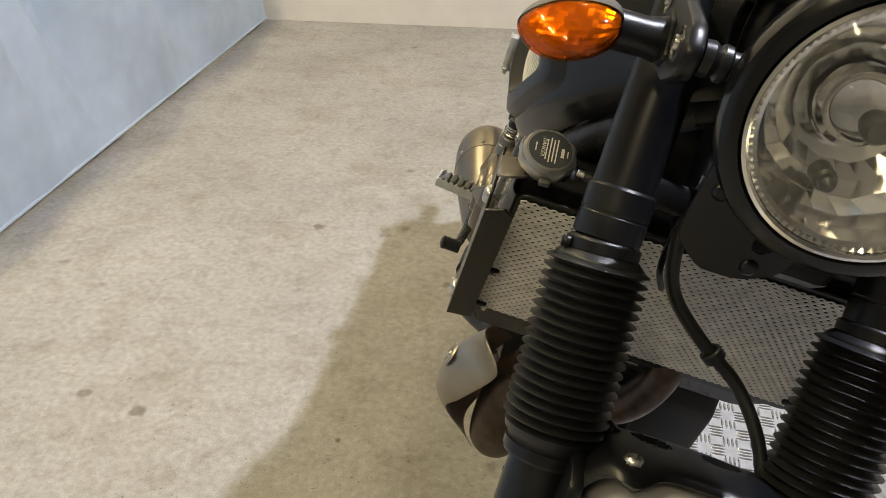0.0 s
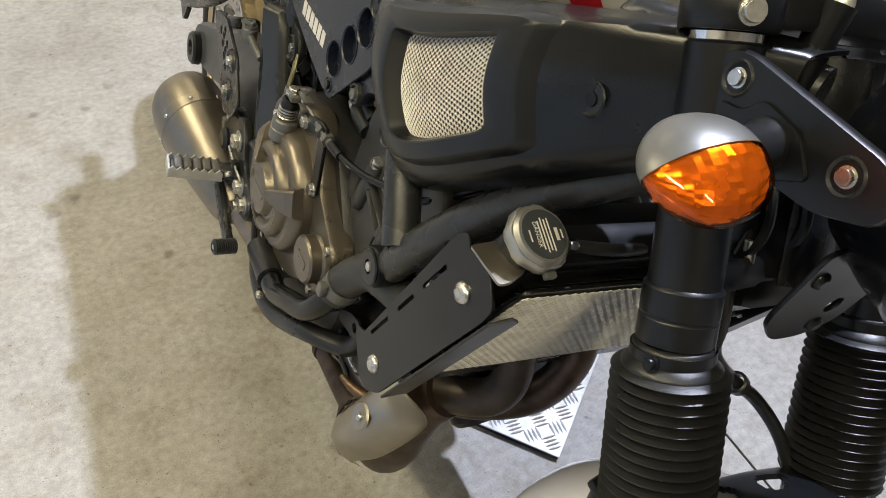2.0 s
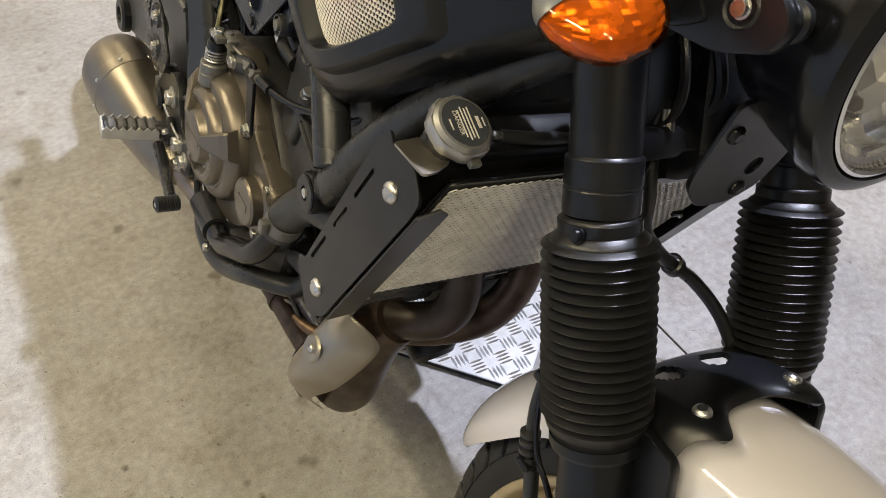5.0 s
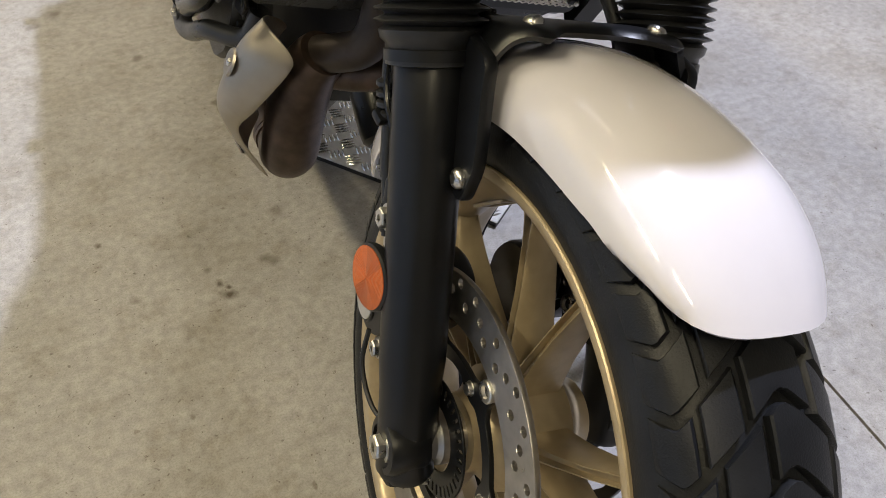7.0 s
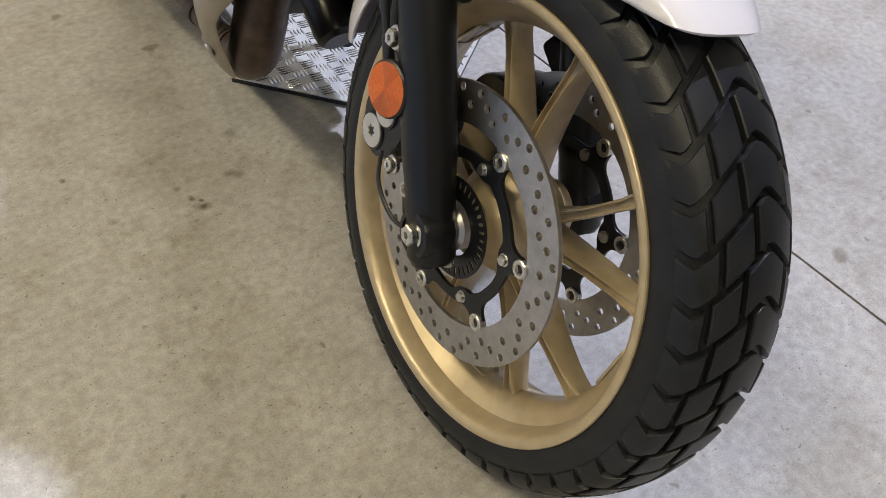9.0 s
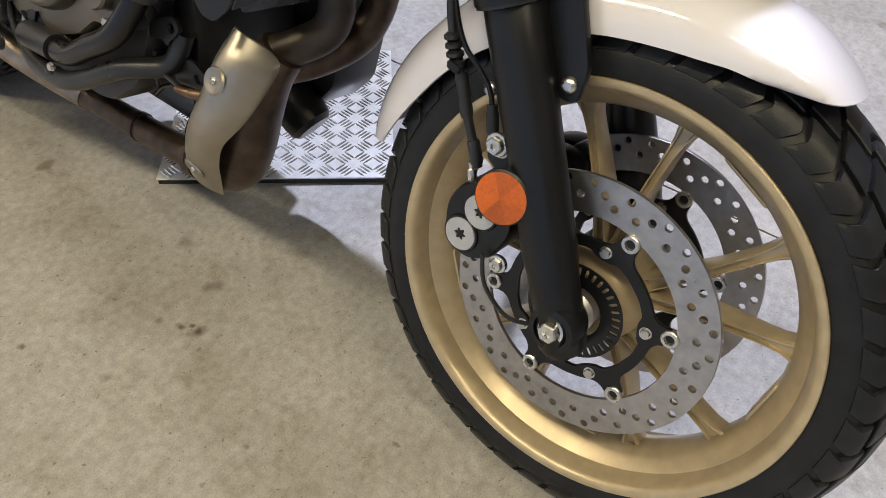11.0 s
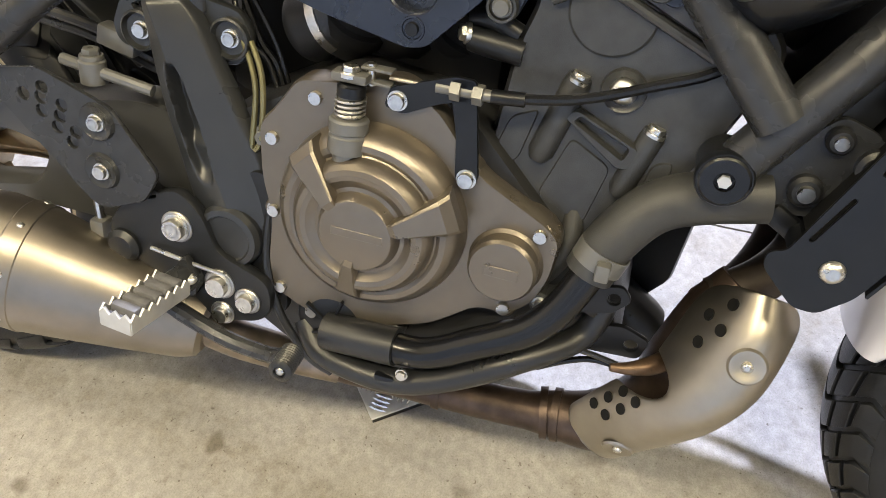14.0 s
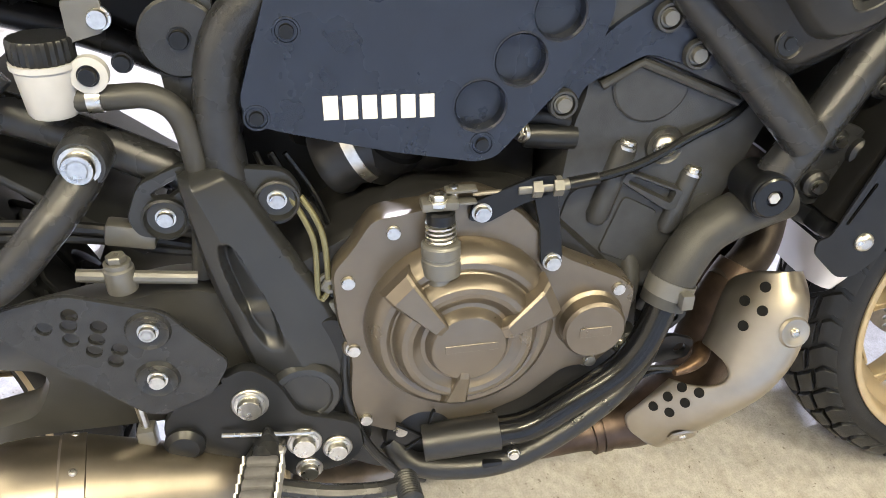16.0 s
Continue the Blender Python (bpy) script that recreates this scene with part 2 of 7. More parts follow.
def lathe(profile, m=Matrix(), seg=40, closed=False, caps=True):
    """Turn a profile of (radius, height) round the z axis of m."""
    bm = bmesh.new()
    rings = []
    for r, h in profile:
        r = max(r, 0.0003)
        rings.append([bm.verts.new(m @ Vector((r * math.cos(t), r * math.sin(t), h))) for t in (2 * math.pi * i / seg for i in range(seg))])
    ring_skin(bm, rings, True, caps, closed)
    return bm


def glide(pts, res=6):
    pts = [Vector(p) for p in pts]
    if len(pts) < 3:
        return pts
    out = []
    for i in range(len(pts) - 1):
        a, b, c, d = pts[max(i - 1, 0)], pts[i], pts[i + 1], pts[min(i + 2, len(pts) - 1)]
        for k in range(res):
            t = k / res
            out.append(0.5 * (2 * b + (c - a) * t + (2 * a - 5 * b + 4 * c - d) * t * t + (3 * b - a - 3 * c + d) * t * t * t))
    out.append(pts[-1])
    return out


def tube(pts, r, seg=12, res=6, ends=True):
    """A pipe along a smooth line; r is one radius, or one for each point."""
    n = len(pts)
    line = glide(pts, res)
    bm, rings, up = bmesh.new(), [], None
    for i, p in enumerate(line):
        way = (line[min(i + 1, len(line) - 1)] - line[max(i - 1, 0)]).normalized()
        if up is None:
            up = way.orthogonal().normalized()
        up = (up - way * up.dot(way)).normalized()
        right = way.cross(up)
        if isinstance(r, (list, tuple)):
            f = i / (len(line) - 1) * (n - 1)
            k = min(int(f), n - 2)
            rad = r[k] + (r[k + 1] - r[k]) * (f - k)
        else:
            rad = r
        rings.append([bm.verts.new(p + rad * (math.cos(t) * up + math.sin(t) * right)) for t in (2 * math.pi * q / seg for q in range(seg))])
    ring_skin(bm, rings, True, ends)
    return bm


def rounded(poly, r, n=4):
    """A polygon with its corners rounded; r is one radius, or one for each corner."""
    out, k = [], len(poly)
    for i in range(k):
        a, b, c = (Vector(poly[(i + d) % k]) for d in (-1, 0, 1))
        rad = r[i] if isinstance(r, (list, tuple)) else r
        u, v = a - b, c - b
        cut = min(rad, 0.45 * u.length, 0.45 * v.length)
        if cut < 1e-5:
            out.append((b.x, b.y))
            continue
        p, q = b + u.normalized() * cut, b + v.normalized() * cut
        for s in range(n + 1):
            t = s / n
            w = (1 - t) ** 2 * p + 2 * t * (1 - t) * b + t * t * q
            out.append((w.x, w.y))
    return out


def shrunk(poly, d):
    k, out = len(poly), []
    area2 = sum(poly[i][0] * poly[(i + 1) % k][1] - poly[(i + 1) % k][0] * poly[i][1] for i in range(k))
    sgn = 1 if area2 > 0 else -1
    for i in range(k):
        a, b, c = (Vector(poly[(i + s) % k]) for s in (-1, 0, 1))
        u, v = (b - a), (c - b)
        if u.length < 1e-9 or v.length < 1e-9:
            out.append((b.x, b.y))
            continue
        u, v = u.normalized(), v.normalized()
        nu, nv = Vector((-u.y, u.x)) * sgn, Vector((-v.y, v.x)) * sgn
        w = nu + nv
        w = w / max(w.length_squared, 0.5) * 2 if w.length > 1e-6 else nu
        w = w * (d * 0.5 * 2 / 2)
        out.append((b.x + w.x, b.y + w.y))
    return out


def plate(outline, thick, m=Matrix(), holes=(), bevel=0.0012, bend=None):
    """A flat part cut from sheet, with eased edges and real holes. bend(x, y) lifts it out of its plane."""
    bm = bmesh.new()
    bend = bend or (lambda x, y: 0.0)

    def loop(poly, z):
        return [bm.verts.new(m @ Vector((x, y, z + bend(x, y)))) for x, y in poly]

    top_edges, low_edges = [], []

    def wall(poly, inward):
        b = bevel
        eased = shrunk(poly, b if inward else -b)
        l0, l1, l2, l3 = loop(eased, 0), loop(poly, b), loop(poly, thick - b), loop(eased, thick)
        ring_skin(bm, [l0, l1, l2, l3], True, False)
        for lst, store in ((l0, low_edges), (l3, top_edges)):
            for i in range(len(lst)):
                store.append(bm.edges.get((lst[i], lst[(i + 1) % len(lst)])))

    wall(outline, True)
    for h in holes:
        wall(h, False)
    for edges in (low_edges, top_edges):
        bmesh.ops.triangle_fill(bm, use_beauty=True, use_dissolve=False, edges=edges)
    return bm


def circle(x, y, r, n=14):
    return [(x + r * math.cos(2 * math.pi * i / n), y + r * math.sin(2 * math.pi * i / n)) for i in range(n)]


def slot(x0, y0, x1, y1, r, n=5):
    a = math.atan2(y1 - y0, x1 - x0)
    out = [(x1 + r * math.cos(a + t), y1 + r * math.sin(a + t)) for t in (math.pi * (i / n - 0.5) for i in range(n + 1))]
    return out + [(x0 - r * math.cos(a + t), y0 - r * math.sin(a + t)) for t in (math.pi * (i / n - 0.5) for i in range(n + 1))]


def block(size, m=Matrix(), bevel=0.004, seg=2):
    bm = bmesh.new()
    bmesh.ops.create_cube(bm, size=1)
    bmesh.ops.transform(bm, matrix=Matrix.Diagonal((*size, 1)), verts=bm.verts)
    if bevel:
        bmesh.ops.bevel(bm, geom=list(bm.edges), offset=min(bevel, 0.45 * min(size)), segments=seg, affect="EDGES", profile=0.5)
    bmesh.ops.transform(bm, matrix=m, verts=bm.verts)
    return bm


def loft(sections):
    """Skin closed sections (lists of points of equal length)."""
    bm = bmesh.new()
    ring_skin(bm, [[bm.verts.new(p) for p in s] for s in sections])
    return bm


BOLTS = {}


def bolt(parent, p, way=(0, -1, 0), r=0.006, kind="socket", material=None, label="", name="bolt"):
    """A screw head: socket, button, hex or flange nut."""
    r = r * 0.88
    material = material or ZINC
    key = (kind, round(r, 4), material.name)
    if key not in BOLTS:
        if kind == "button":
            prof = [(r, -0.002), (r, 0.0), (r * 0.96, r * 0.16), (r * 0.8, r * 0.38), (r * 0.52, r * 0.52)]
            hole, deep, seg, hs = r * 0.42, r * 0.1, 18, 6
        elif kind == "hex":
            prof = [(r * 1.35, -0.002), (r * 1.35, r * 0.15), (r * 1.3, r * 0.25), (r * 1.02, r * 0.3)]
            hole, deep, seg, hs = r * 0.38, r * 0.6, 18, 12
        else:
            prof = [(r, -0.002), (r, r * 0.7), (r * 0.93, r * 0.82), (r * 0.68, r * 0.82)]
            hole, deep, seg, hs = r * 0.56, r * 0.3, 18, 6
        bm = lathe(prof, Matrix(), seg, caps=False)
        if kind == "hex":
            cap = lathe([(r * 1.02, r * 0.28), (r * 1.02, r * 0.85), (r * 0.88, r * 1.0), (hole, r * 1.0), (hole, deep)], Matrix(), 6)
        else:
            cap = lathe([(prof[-1][0], prof[-1][1]), (hole, prof[-1][1]), (hole, deep)], Matrix(), seg)
        washer = lathe([(r * 1.25, -0.002), (r * 1.25, r * 0.12), (r * 0.9, r * 0.14)], Matrix(), seg) if kind == "socket" else bmesh.new()
        ob = part("bolt_tmp", join(bm, cap, washer), material)
        BOLTS[key] = ob.data
        bpy.data.objects.remove(ob)
    ob = share(name, BOLTS[key], along(p, way), parent, label)
    return ob


# ---- the room ----
OIL = [(0.048, 0.823, 0.011, 0.95), (0.056, 0.842, 0.006, 0.9), (0.044, 0.850, 0.005, 0.8), (0.131, 0.866, 0.014, 0.5), (0.176, 0.968, 0.015, 0.5), (0.065, 1.535, 0.012, 0.6), (-0.108, 1.011, 0.005, 0.8), (0.034, 0.888, 0.007, 0.5), (-0.065, 1.790, 0.016, 0.5), (-0.082, 2.146, 0.012, 0.5), (0.26, 0.80, 0.016, 0.4)]
TRACK = (-0.22, -0.29)  # the worn track's place and slant
CONCRETE = concrete()
PLASTER = mat("painted_plaster", (0.70, 0.66, 0.60), 0.7, 0, 0.05, 8, 220, 0.3, 0.1, big=0.9)
# unseen ceiling, greyed to lower the bounced light
CEIL = mat("ceiling_paint", (0.50, 0.48, 0.44), 0.8, 0, 0.05, 6, 200, 0.2, 0.1)
CLOTH = mat("blue_grey_sheet", (0.48, 0.56, 0.65), 0.8, 0, 0.06, 12, 1800, 0.4, 0.08)
SLOPE = 0.083
JOINT = 0.733


def joint_x(y):
    return JOINT + SLOPE * y


def slab(x0, x1, y0, y1, z0, z1):
    """A floor slab; a limit given as None follows the joint."""
    bm = bmesh.new()
    lo, hi = [], []
    for y, xs in ((y0, (x0, x1)), (y1, (x1, x0))):
        for x in xs:
            hi.append((x(y) if callable(x) else x, y))
    a = [bm.verts.new((x, y, z0)) for x, y in hi]
    b = [bm.verts.new((x, y, z1)) for x, y in hi]
    ring_skin(bm, [a, b])
    return bm


floor = part("floor", slab(-3.2, lambda y: joint_x(y) - 0.002, -3.2, 3.9, -0.12, 0), CONCRETE, None, "stained grey concrete workshop floor with oil drips", 0)
tagged(floor, category="floor", kind="structure")
part("slab", slab(lambda y: joint_x(y) + 0.003, 4.4, -3.2, 3.9, -0.12, 0), CONCRETE, floor, "concrete slab beyond the saw-cut joint", 0)
part("joint_filler", slab(lambda y: joint_x(y) - 0.004, lambda y: joint_x(y) + 0.005, -3.2, 3.9, -0.1, -0.006), DARK, floor, "dark dirt in the floor joint", 0)


# for the three unseen walls: dark grey, chosen to cut fill light
UNSEEN_WALL = mat("dim_unseen_wall", (0.30, 0.29, 0.27), 0.8, 0, 0.12, 9, 220, 0.4, 0.1, big=1.2)


def wall(name, size, m, label, material=PLASTER):
    return tagged(part(name, block(size, m, 0.0), material, None, label, 0), category="wall", kind="structure")


wall("wall_north", (8.0, 0.16, 3.6), pose(0.5, 3.795, 1.7, 0, 0, -1.1), "off-white painted plaster wall with scuffed foot")
wall("wall_south", (8.0, 0.16, 3.6), pose(0.5, -3.28, 1.7), "unseen plain grey wall closing the workshop", UNSEEN_WALL)
wall("wall_west", (0.16, 7.4, 3.6), pose(-3.28, 0.3, 1.7), "unseen plain grey side wall", UNSEEN_WALL)
wall("wall_east", (0.16, 7.4, 3.6), pose(4.48, 0.3, 1.7), "unseen plain grey side wall", UNSEEN_WALL)
tagged(part("ceiling", block((8.0, 7.4, 0.12), pose(0.5, 0.3, 3.46), 0.0), CEIL, None, "plain pale ceiling", 0), category="ceiling", kind="structure")


def sheet_bm():
    """A hanging sheet with soft folds, its hem just off the floor."""
    bm = bmesh.new()
    rows = []
    for side_ in (0, 1):
        for i in range(0, 121):
            s = i / 120
            y = -1.2 + s * 4.9
            x0 = -1.098 + (y - 1.66) * 0.0837
            col = []
            for j in range(0, 25):
                h = j / 24
                fold = 0.040 * math.sin(y * 8 + 1.3 * math.sin(y * 2.3) + h * 3.5) + 0.022 * math.sin(y * 21 + h * 6.1 + 1.7 * math.sin(y * 3.1)) + 0.030 * noise.noise((y * 4 + h * 2, h * 3, 0))
                col.append(bm.verts.new((x0 - 0.004 * side_ + 1.4 * fold * (0.03 + 0.97 * min(1, h * 2.2)) - 0.10 * h, y, 0.018 + 0.006 * noise.noise((y * 7, 0, 3)) + 1.1 * h)))
            rows.append(col)
    for block_ in (rows[:121], rows[121:]):
        for a, b in zip(block_, block_[1:]):
            for j in range(24):
                bm.faces.new((a[j], a[j + 1], b[j + 1], b[j]))
    return bm


curtain = tagged(new("curtain"), "blue-grey fabric sheet hanging in soft folds beside the bike", "curtain")
part("fabric", sheet_bm(), CLOTH, curtain)
part("hem", tube([(-1.098 - 2.86 * 0.0837, -1.2, 0.020), (-1.098 + 2.04 * 0.0837, 3.7, 0.020)], 0.0055, 8), CLOTH, curtain)
part("rail", tube([(-1.45, -1.25, 1.125), (-1.06, 3.7, 1.125)], 0.014), STEEL, curtain)
for y in (-1.2, 1.2, 3.6):
    x = -1.12 + (y - 1.686) * 0.0795 - 0.14
    part("post", lathe([(0.016, 0.0), (0.016, 1.125)], pose(x, y, 0), 12), STEEL, curtain)

# ---- light fittings ----
FITTING = mat("white_enamel", (0.75, 0.74, 0.7), 0.4, 0, 0.04)


def glow(name, colour, strength):
    m = bpy.data.materials.new(name)
    m.use_nodes = True
    b = m.node_tree.nodes["Principled BSDF"]
    b.inputs["Base Color"].default_value = rgb(0.8, 0.8, 0.8)
    b.inputs["Emission Color"].default_value, b.inputs["Emission Strength"].default_value = rgb(*colour), strength
    return m


TUBE_GLOW, LAMP_GLOW = glow("lit_tube", WARM, 12.0), glow("lit_lamp", COOL, 8.0)
for (x, y, z), wide, watts in TUBES:
    lamp = tagged(new("tube_light"), "warm fluorescent tube light fixed under the ceiling", "light", "ceiling tube lights")
    lamp.location = (x, y, z)
    part("housing", block((0.14, 1.3, 0.05), pose(0, 0, 0.05), 0.006), FITTING, lamp)
    for dx in (-0.064, 0.064):
        part("tube", lathe([(0.0, -0.6), (0.008, -0.6), (0.008, 0.6), (0.0, 0.6)], pose(dx, 0, 0.012, 90), 12), TUBE_GLOW, lamp)
lamp = tagged(new("ceiling_lamp"), "round cool white lamp hung below the ceiling", "light")
lamp.location = LAMP
part("shade", lathe([(0.03, 0.2), (0.05, 0.17), (0.15, 0.05), (0.16, 0.0), (0.15, 0.012), (0.04, 0.15), (0.0, 0.16)], Matrix(), 32, caps=False), FITTING, lamp)
part("ring", lathe([(0.134, 0.02), (0.15, 0.02), (0.15, 0.026), (0.134, 0.026)], Matrix(), 32, closed=True), LAMP_GLOW, lamp)
part("cord", lathe([(0.006, 0.19), (0.006, 0.3)], Matrix(), 8), BLACK_PLASTIC, lamp)

# ---- tread plate under the bike ----
ALU = mat("bare_aluminium", (0.52, 0.52, 0.51), 0.44, 0.7, 0.1, 60, 900, 0.15, 0.1)
tread = tagged(new("tread_plate"), "square aluminium five-bar tread plate lying on the floor", "metal plate")
ex, ey = Vector((0.24, -0.34, 0)).normalized(), Vector((0.34, 0.24, 0)).normalized()
tread.matrix_world = Matrix(((ex.x, ey.x, 0, 0.25), (ex.y, ey.y, 0, 1.11), (0, 0, 1, 0), (0, 0, 0, 1)))
SHEET = mat("bright_sheet_aluminium", (0.60, 0.60, 0.59), 0.36, 0.4, 0.1, 60, 900, 0.12, 0.08)
part("sheet", block((0.416, 0.416, 0.003), pose(0.208, 0.208, 0.0125), 0.0008, 1), SHEET, tread)
part("backing", block((0.412, 0.412, 0.0105), pose(0.208, 0.208, 0.0055), 0.001, 1), RUBBER, tread, "black rubber mat bonded under the sheet")


def bars():
    bm = bmesh.new()
    step = 0.0340
    k = int(0.416 / step)
    for i in range(k):
        for j in range(k):
            turn = 45 if (i + j) % 2 else -45
            for q in (-1.5, -0.5, 0.5, 1.5):
                m = pose((i + 0.62) * step, (j + 0.62) * step, 0.0138, 0, 0, turn) @ pose(0, q * 0.0074, 0)
                a = [bm.verts.new(m @ Vector((x, y, 0))) for x, y in ((-0.0150, 0), (-0.006, -0.0026), (0.006, -0.0026), (0.0150, 0), (0.006, 0.0026), (-0.006, 0.0026))]
                b = [bm.verts.new(m @ Vector((x, y, 0.0020))) for x, y in ((-0.009, 0), (-0.004, -0.0009), (0.004, -0.0009), (0.009, 0), (0.004, 0.0009), (-0.004, 0.0009))]
                ring_skin(bm, [a, b])
    return bm


tagged(part("tread_bar", bars(), mat("polished_tread", (0.70, 0.70, 0.69), 0.22, 0.9, 0.1, 90, 900, 0.1, 0.08), tread), kind="stuff")
# ---- the motorcycle: x ahead, y to its left, z up its leaning middle plane ----
LEAN, YAW = radians(14.3), radians(173.2)
right_ = Vector((math.cos(YAW) * math.cos(LEAN), math.sin(YAW) * math.cos(LEAN), math.sin(LEAN)))
left_ = -right_
ahead_ = Vector((0, 0, 1)).cross(right_).normalized()
up_ = ahead_.cross(left_)
base = Vector((0.2088, 0.2950, 0.2986)) - 0.30 * up_
bike = tagged(new("motorcycle"), "black retro motorcycle with gold wheels leaning on its side stand", "motorcycle")
bike.matrix_world = Matrix((ahead_, left_, up_)).transposed().to_4x4()
bike.matrix_world.translation = base
m4 = Matrix((ahead_, left_, up_)).transposed().to_4x4()
m4.translation = base
bike.matrix_world = m4
HUB, REAR = Vector((0, 0, 0.30)), Vector((-1.405, 0, 0.305))
OUT = Matrix.Rotation(radians(90), 4, "X")  # z axis out to the right


def wheel_at(c):
    return Matrix.Translation(c) @ OUT


def tyre_curve(R, half, r_rim, rim_half):
    """Outer half section of a tyre, from the tread's middle to the bead."""
    pts = []
    for i in range(13):
        t = i / 12 * radians(98)
        pts.append((R - half * 0.64 * (1 - math.cos(t)), half * math.sin(t)))
    end = pts[-1]
    pts += [(end[0] - 0.008, half * 0.95), ((end[0] + r_rim) / 2, half * 0.90), (r_rim + 0.008, rim_half), (r_rim - 0.004, rim_half - 0.004)]
    return pts


def tread_point(R, half, ang, s, lift):
    """A place on the tread: ang round the wheel, s across it (-1 to 1), lift above the carcass."""
    t = s * radians(86)
    r = R - half * 0.64 * (1 - math.cos(t)) + lift * math.cos(t)
    h = half * math.sin(t) + lift * math.sin(t)
    return Vector((r * math.cos(ang), r * math.sin(ang), h))


def tread_block(R, half, s0, s1, step, gap, slip, lift=0.0068):
    """One tread block between two chevron grooves; s0 to s1 is its place across the tread."""
    bm = bmesh.new()
    nu, nv = 4, 8
    grid = []
    for layer in range(3):
        ease = (0.0, 0.004, 0.016)[layer]
        rise = (0.0, 0.82, 1.0)[layer]
        g = []
        for i in range(nu + 1):
            row = []
            for j in range(nv + 1):
                s = s0 + ease + (s1 - s0 - 2 * ease) * j / nv
                u = gap + ease * 1.3 + (1 - 2 * gap - 2.6 * ease) * i / nu
                fade = 1 - 0.80 * min(max((abs(s) - 0.60) / 0.27, 0.0), 1.0)
                row.append(bm.verts.new(tread_point(R, half, radians((u + chevron(s)) * step + slip), s, lift * rise * fade - (0.0012 if layer == 0 else 0.0))))
            g.append(row)
        grid.append(g)
    for i in range(nu):
        for j in range(nv):
            bm.faces.new((grid[2][i][j], grid[2][i + 1][j], grid[2][i + 1][j + 1], grid[2][i][j + 1]))
    edge = [(i, 0) for i in range(nu + 1)] + [(nu, j) for j in range(1, nv + 1)] + [(i, nv) for i in range(nu - 1, -1, -1)] + [(0, j) for j in range(nv - 1, 0, -1)]
    for low, top in ((grid[0], grid[1]), (grid[1], grid[2])):
        for (i, j), (k, q) in zip(edge, edge[1:] + edge[:1]):
            bm.faces.new((low[i][j], low[k][q], top[k][q], top[i][j]))
    bmesh.ops.delete(bm, geom=[v for v in bm.verts if not v.link_faces], context="VERTS")
    return bm


def chevron(s):
    """How far, in pitches, a groove falls back at a place across the tread."""
    a = abs(s)
    return -1.0 * min(max(a - 0.03, 0.0) / 0.52, 1.0) - 0.16 * min(max(a - 0.55, 0.0) / 0.10, 1.0) + 0.22 * max(0.0, a - 0.66) / 0.20


# the blocks of two neighbouring pitches, from one shoulder to the other
ROWS = [[(-0.88, -0.395), (-0.345, 0.105), (0.155, 0.405), (0.455, 0.88)], [(-0.88, -0.255), (-0.205, 0.205), (0.255, 0.495), (0.545, 0.88)]]


def tyre(c, R, half, r_rim, rim_half, pitches, label):
    curve = tyre_curve(R - 0.0070, half - 0.003, r_rim, rim_half)
    prof = [(r, -h) for r, h in reversed(curve)] + curve[1:]
    ob = part("tyre", lathe(prof, wheel_at(c), 96, caps=False), TYRE, bike, label)
    step = 360 / pitches
    made = []
    for blocks in ROWS:
        for s0, s1 in blocks:
            gap = 0.085 if abs(s0 + s1) < 1 else 0.105
            tmp = part("tmp", tread_block(R - 0.0070, half - 0.003, s0, s1, step, gap, 0.0), TYRE, None, "", 40)
            made.append(tmp.data)
            bpy.data.objects.remove(tmp)
    for i in range(pitches):
        for me in made[4 * (i % 2):4 * (i % 2) + 4]:
            share("tread_block", me, wheel_at(c) @ Matrix.Rotation(radians(step * i), 4, "Z"), ob)
    for r, h in ((0.2585, 0.94), (0.2510, 0.915)):
        for sgn in (-1, 1):
            y = sgn * (half - 0.0035) * h
            part("wall_line", lathe([(r, y), (r - 0.001, y + sgn * 0.0012), (r - 0.002, y)], wheel_at(c), 72, caps=False), TYRE, ob)
    return ob


def spoke(a0, a1, r0, r1, w0, w1, t0, t1):
    """A cast spoke from the hub at angle a0 to the rim at a1, hollowed on its faces and flared at both ends."""
    secs = []
    for f, wide in ((0, 1.7), (0.10, 1.15), (0.3, 0.92), (0.55, 0.86), (0.8, 0.98), (0.92, 1.35), (1.0, 2.1)):
        a, r = radians(a0 + (a1 - a0) * f), r0 + (r1 - r0) * f
        w, t = (w0 + (w1 - w0) * f) * wide, t0 + (t1 - t0) * f
        mid, dirn = Vector((math.cos(a) * r, math.sin(a) * r, 0)), Vector((-math.sin(a), math.cos(a), 0))
        ring = []
        for dx, dz in ((-1, -0.8), (-0.8, -1), (-0.62, -1), (-0.5, -0.62), (0.5, -0.62), (0.62, -1), (0.8, -1), (1, -0.8), (1, 0.8), (0.8, 1), (0.62, 1), (0.5, 0.62), (-0.5, 0.62), (-0.62, 1), (-0.8, 1), (-1, 0.8)):
            ring.append(mid + dirn * dx * w / 2 + Vector((0, 0, dz * t / 2)))
        secs.append(ring)
    return loft(secs)


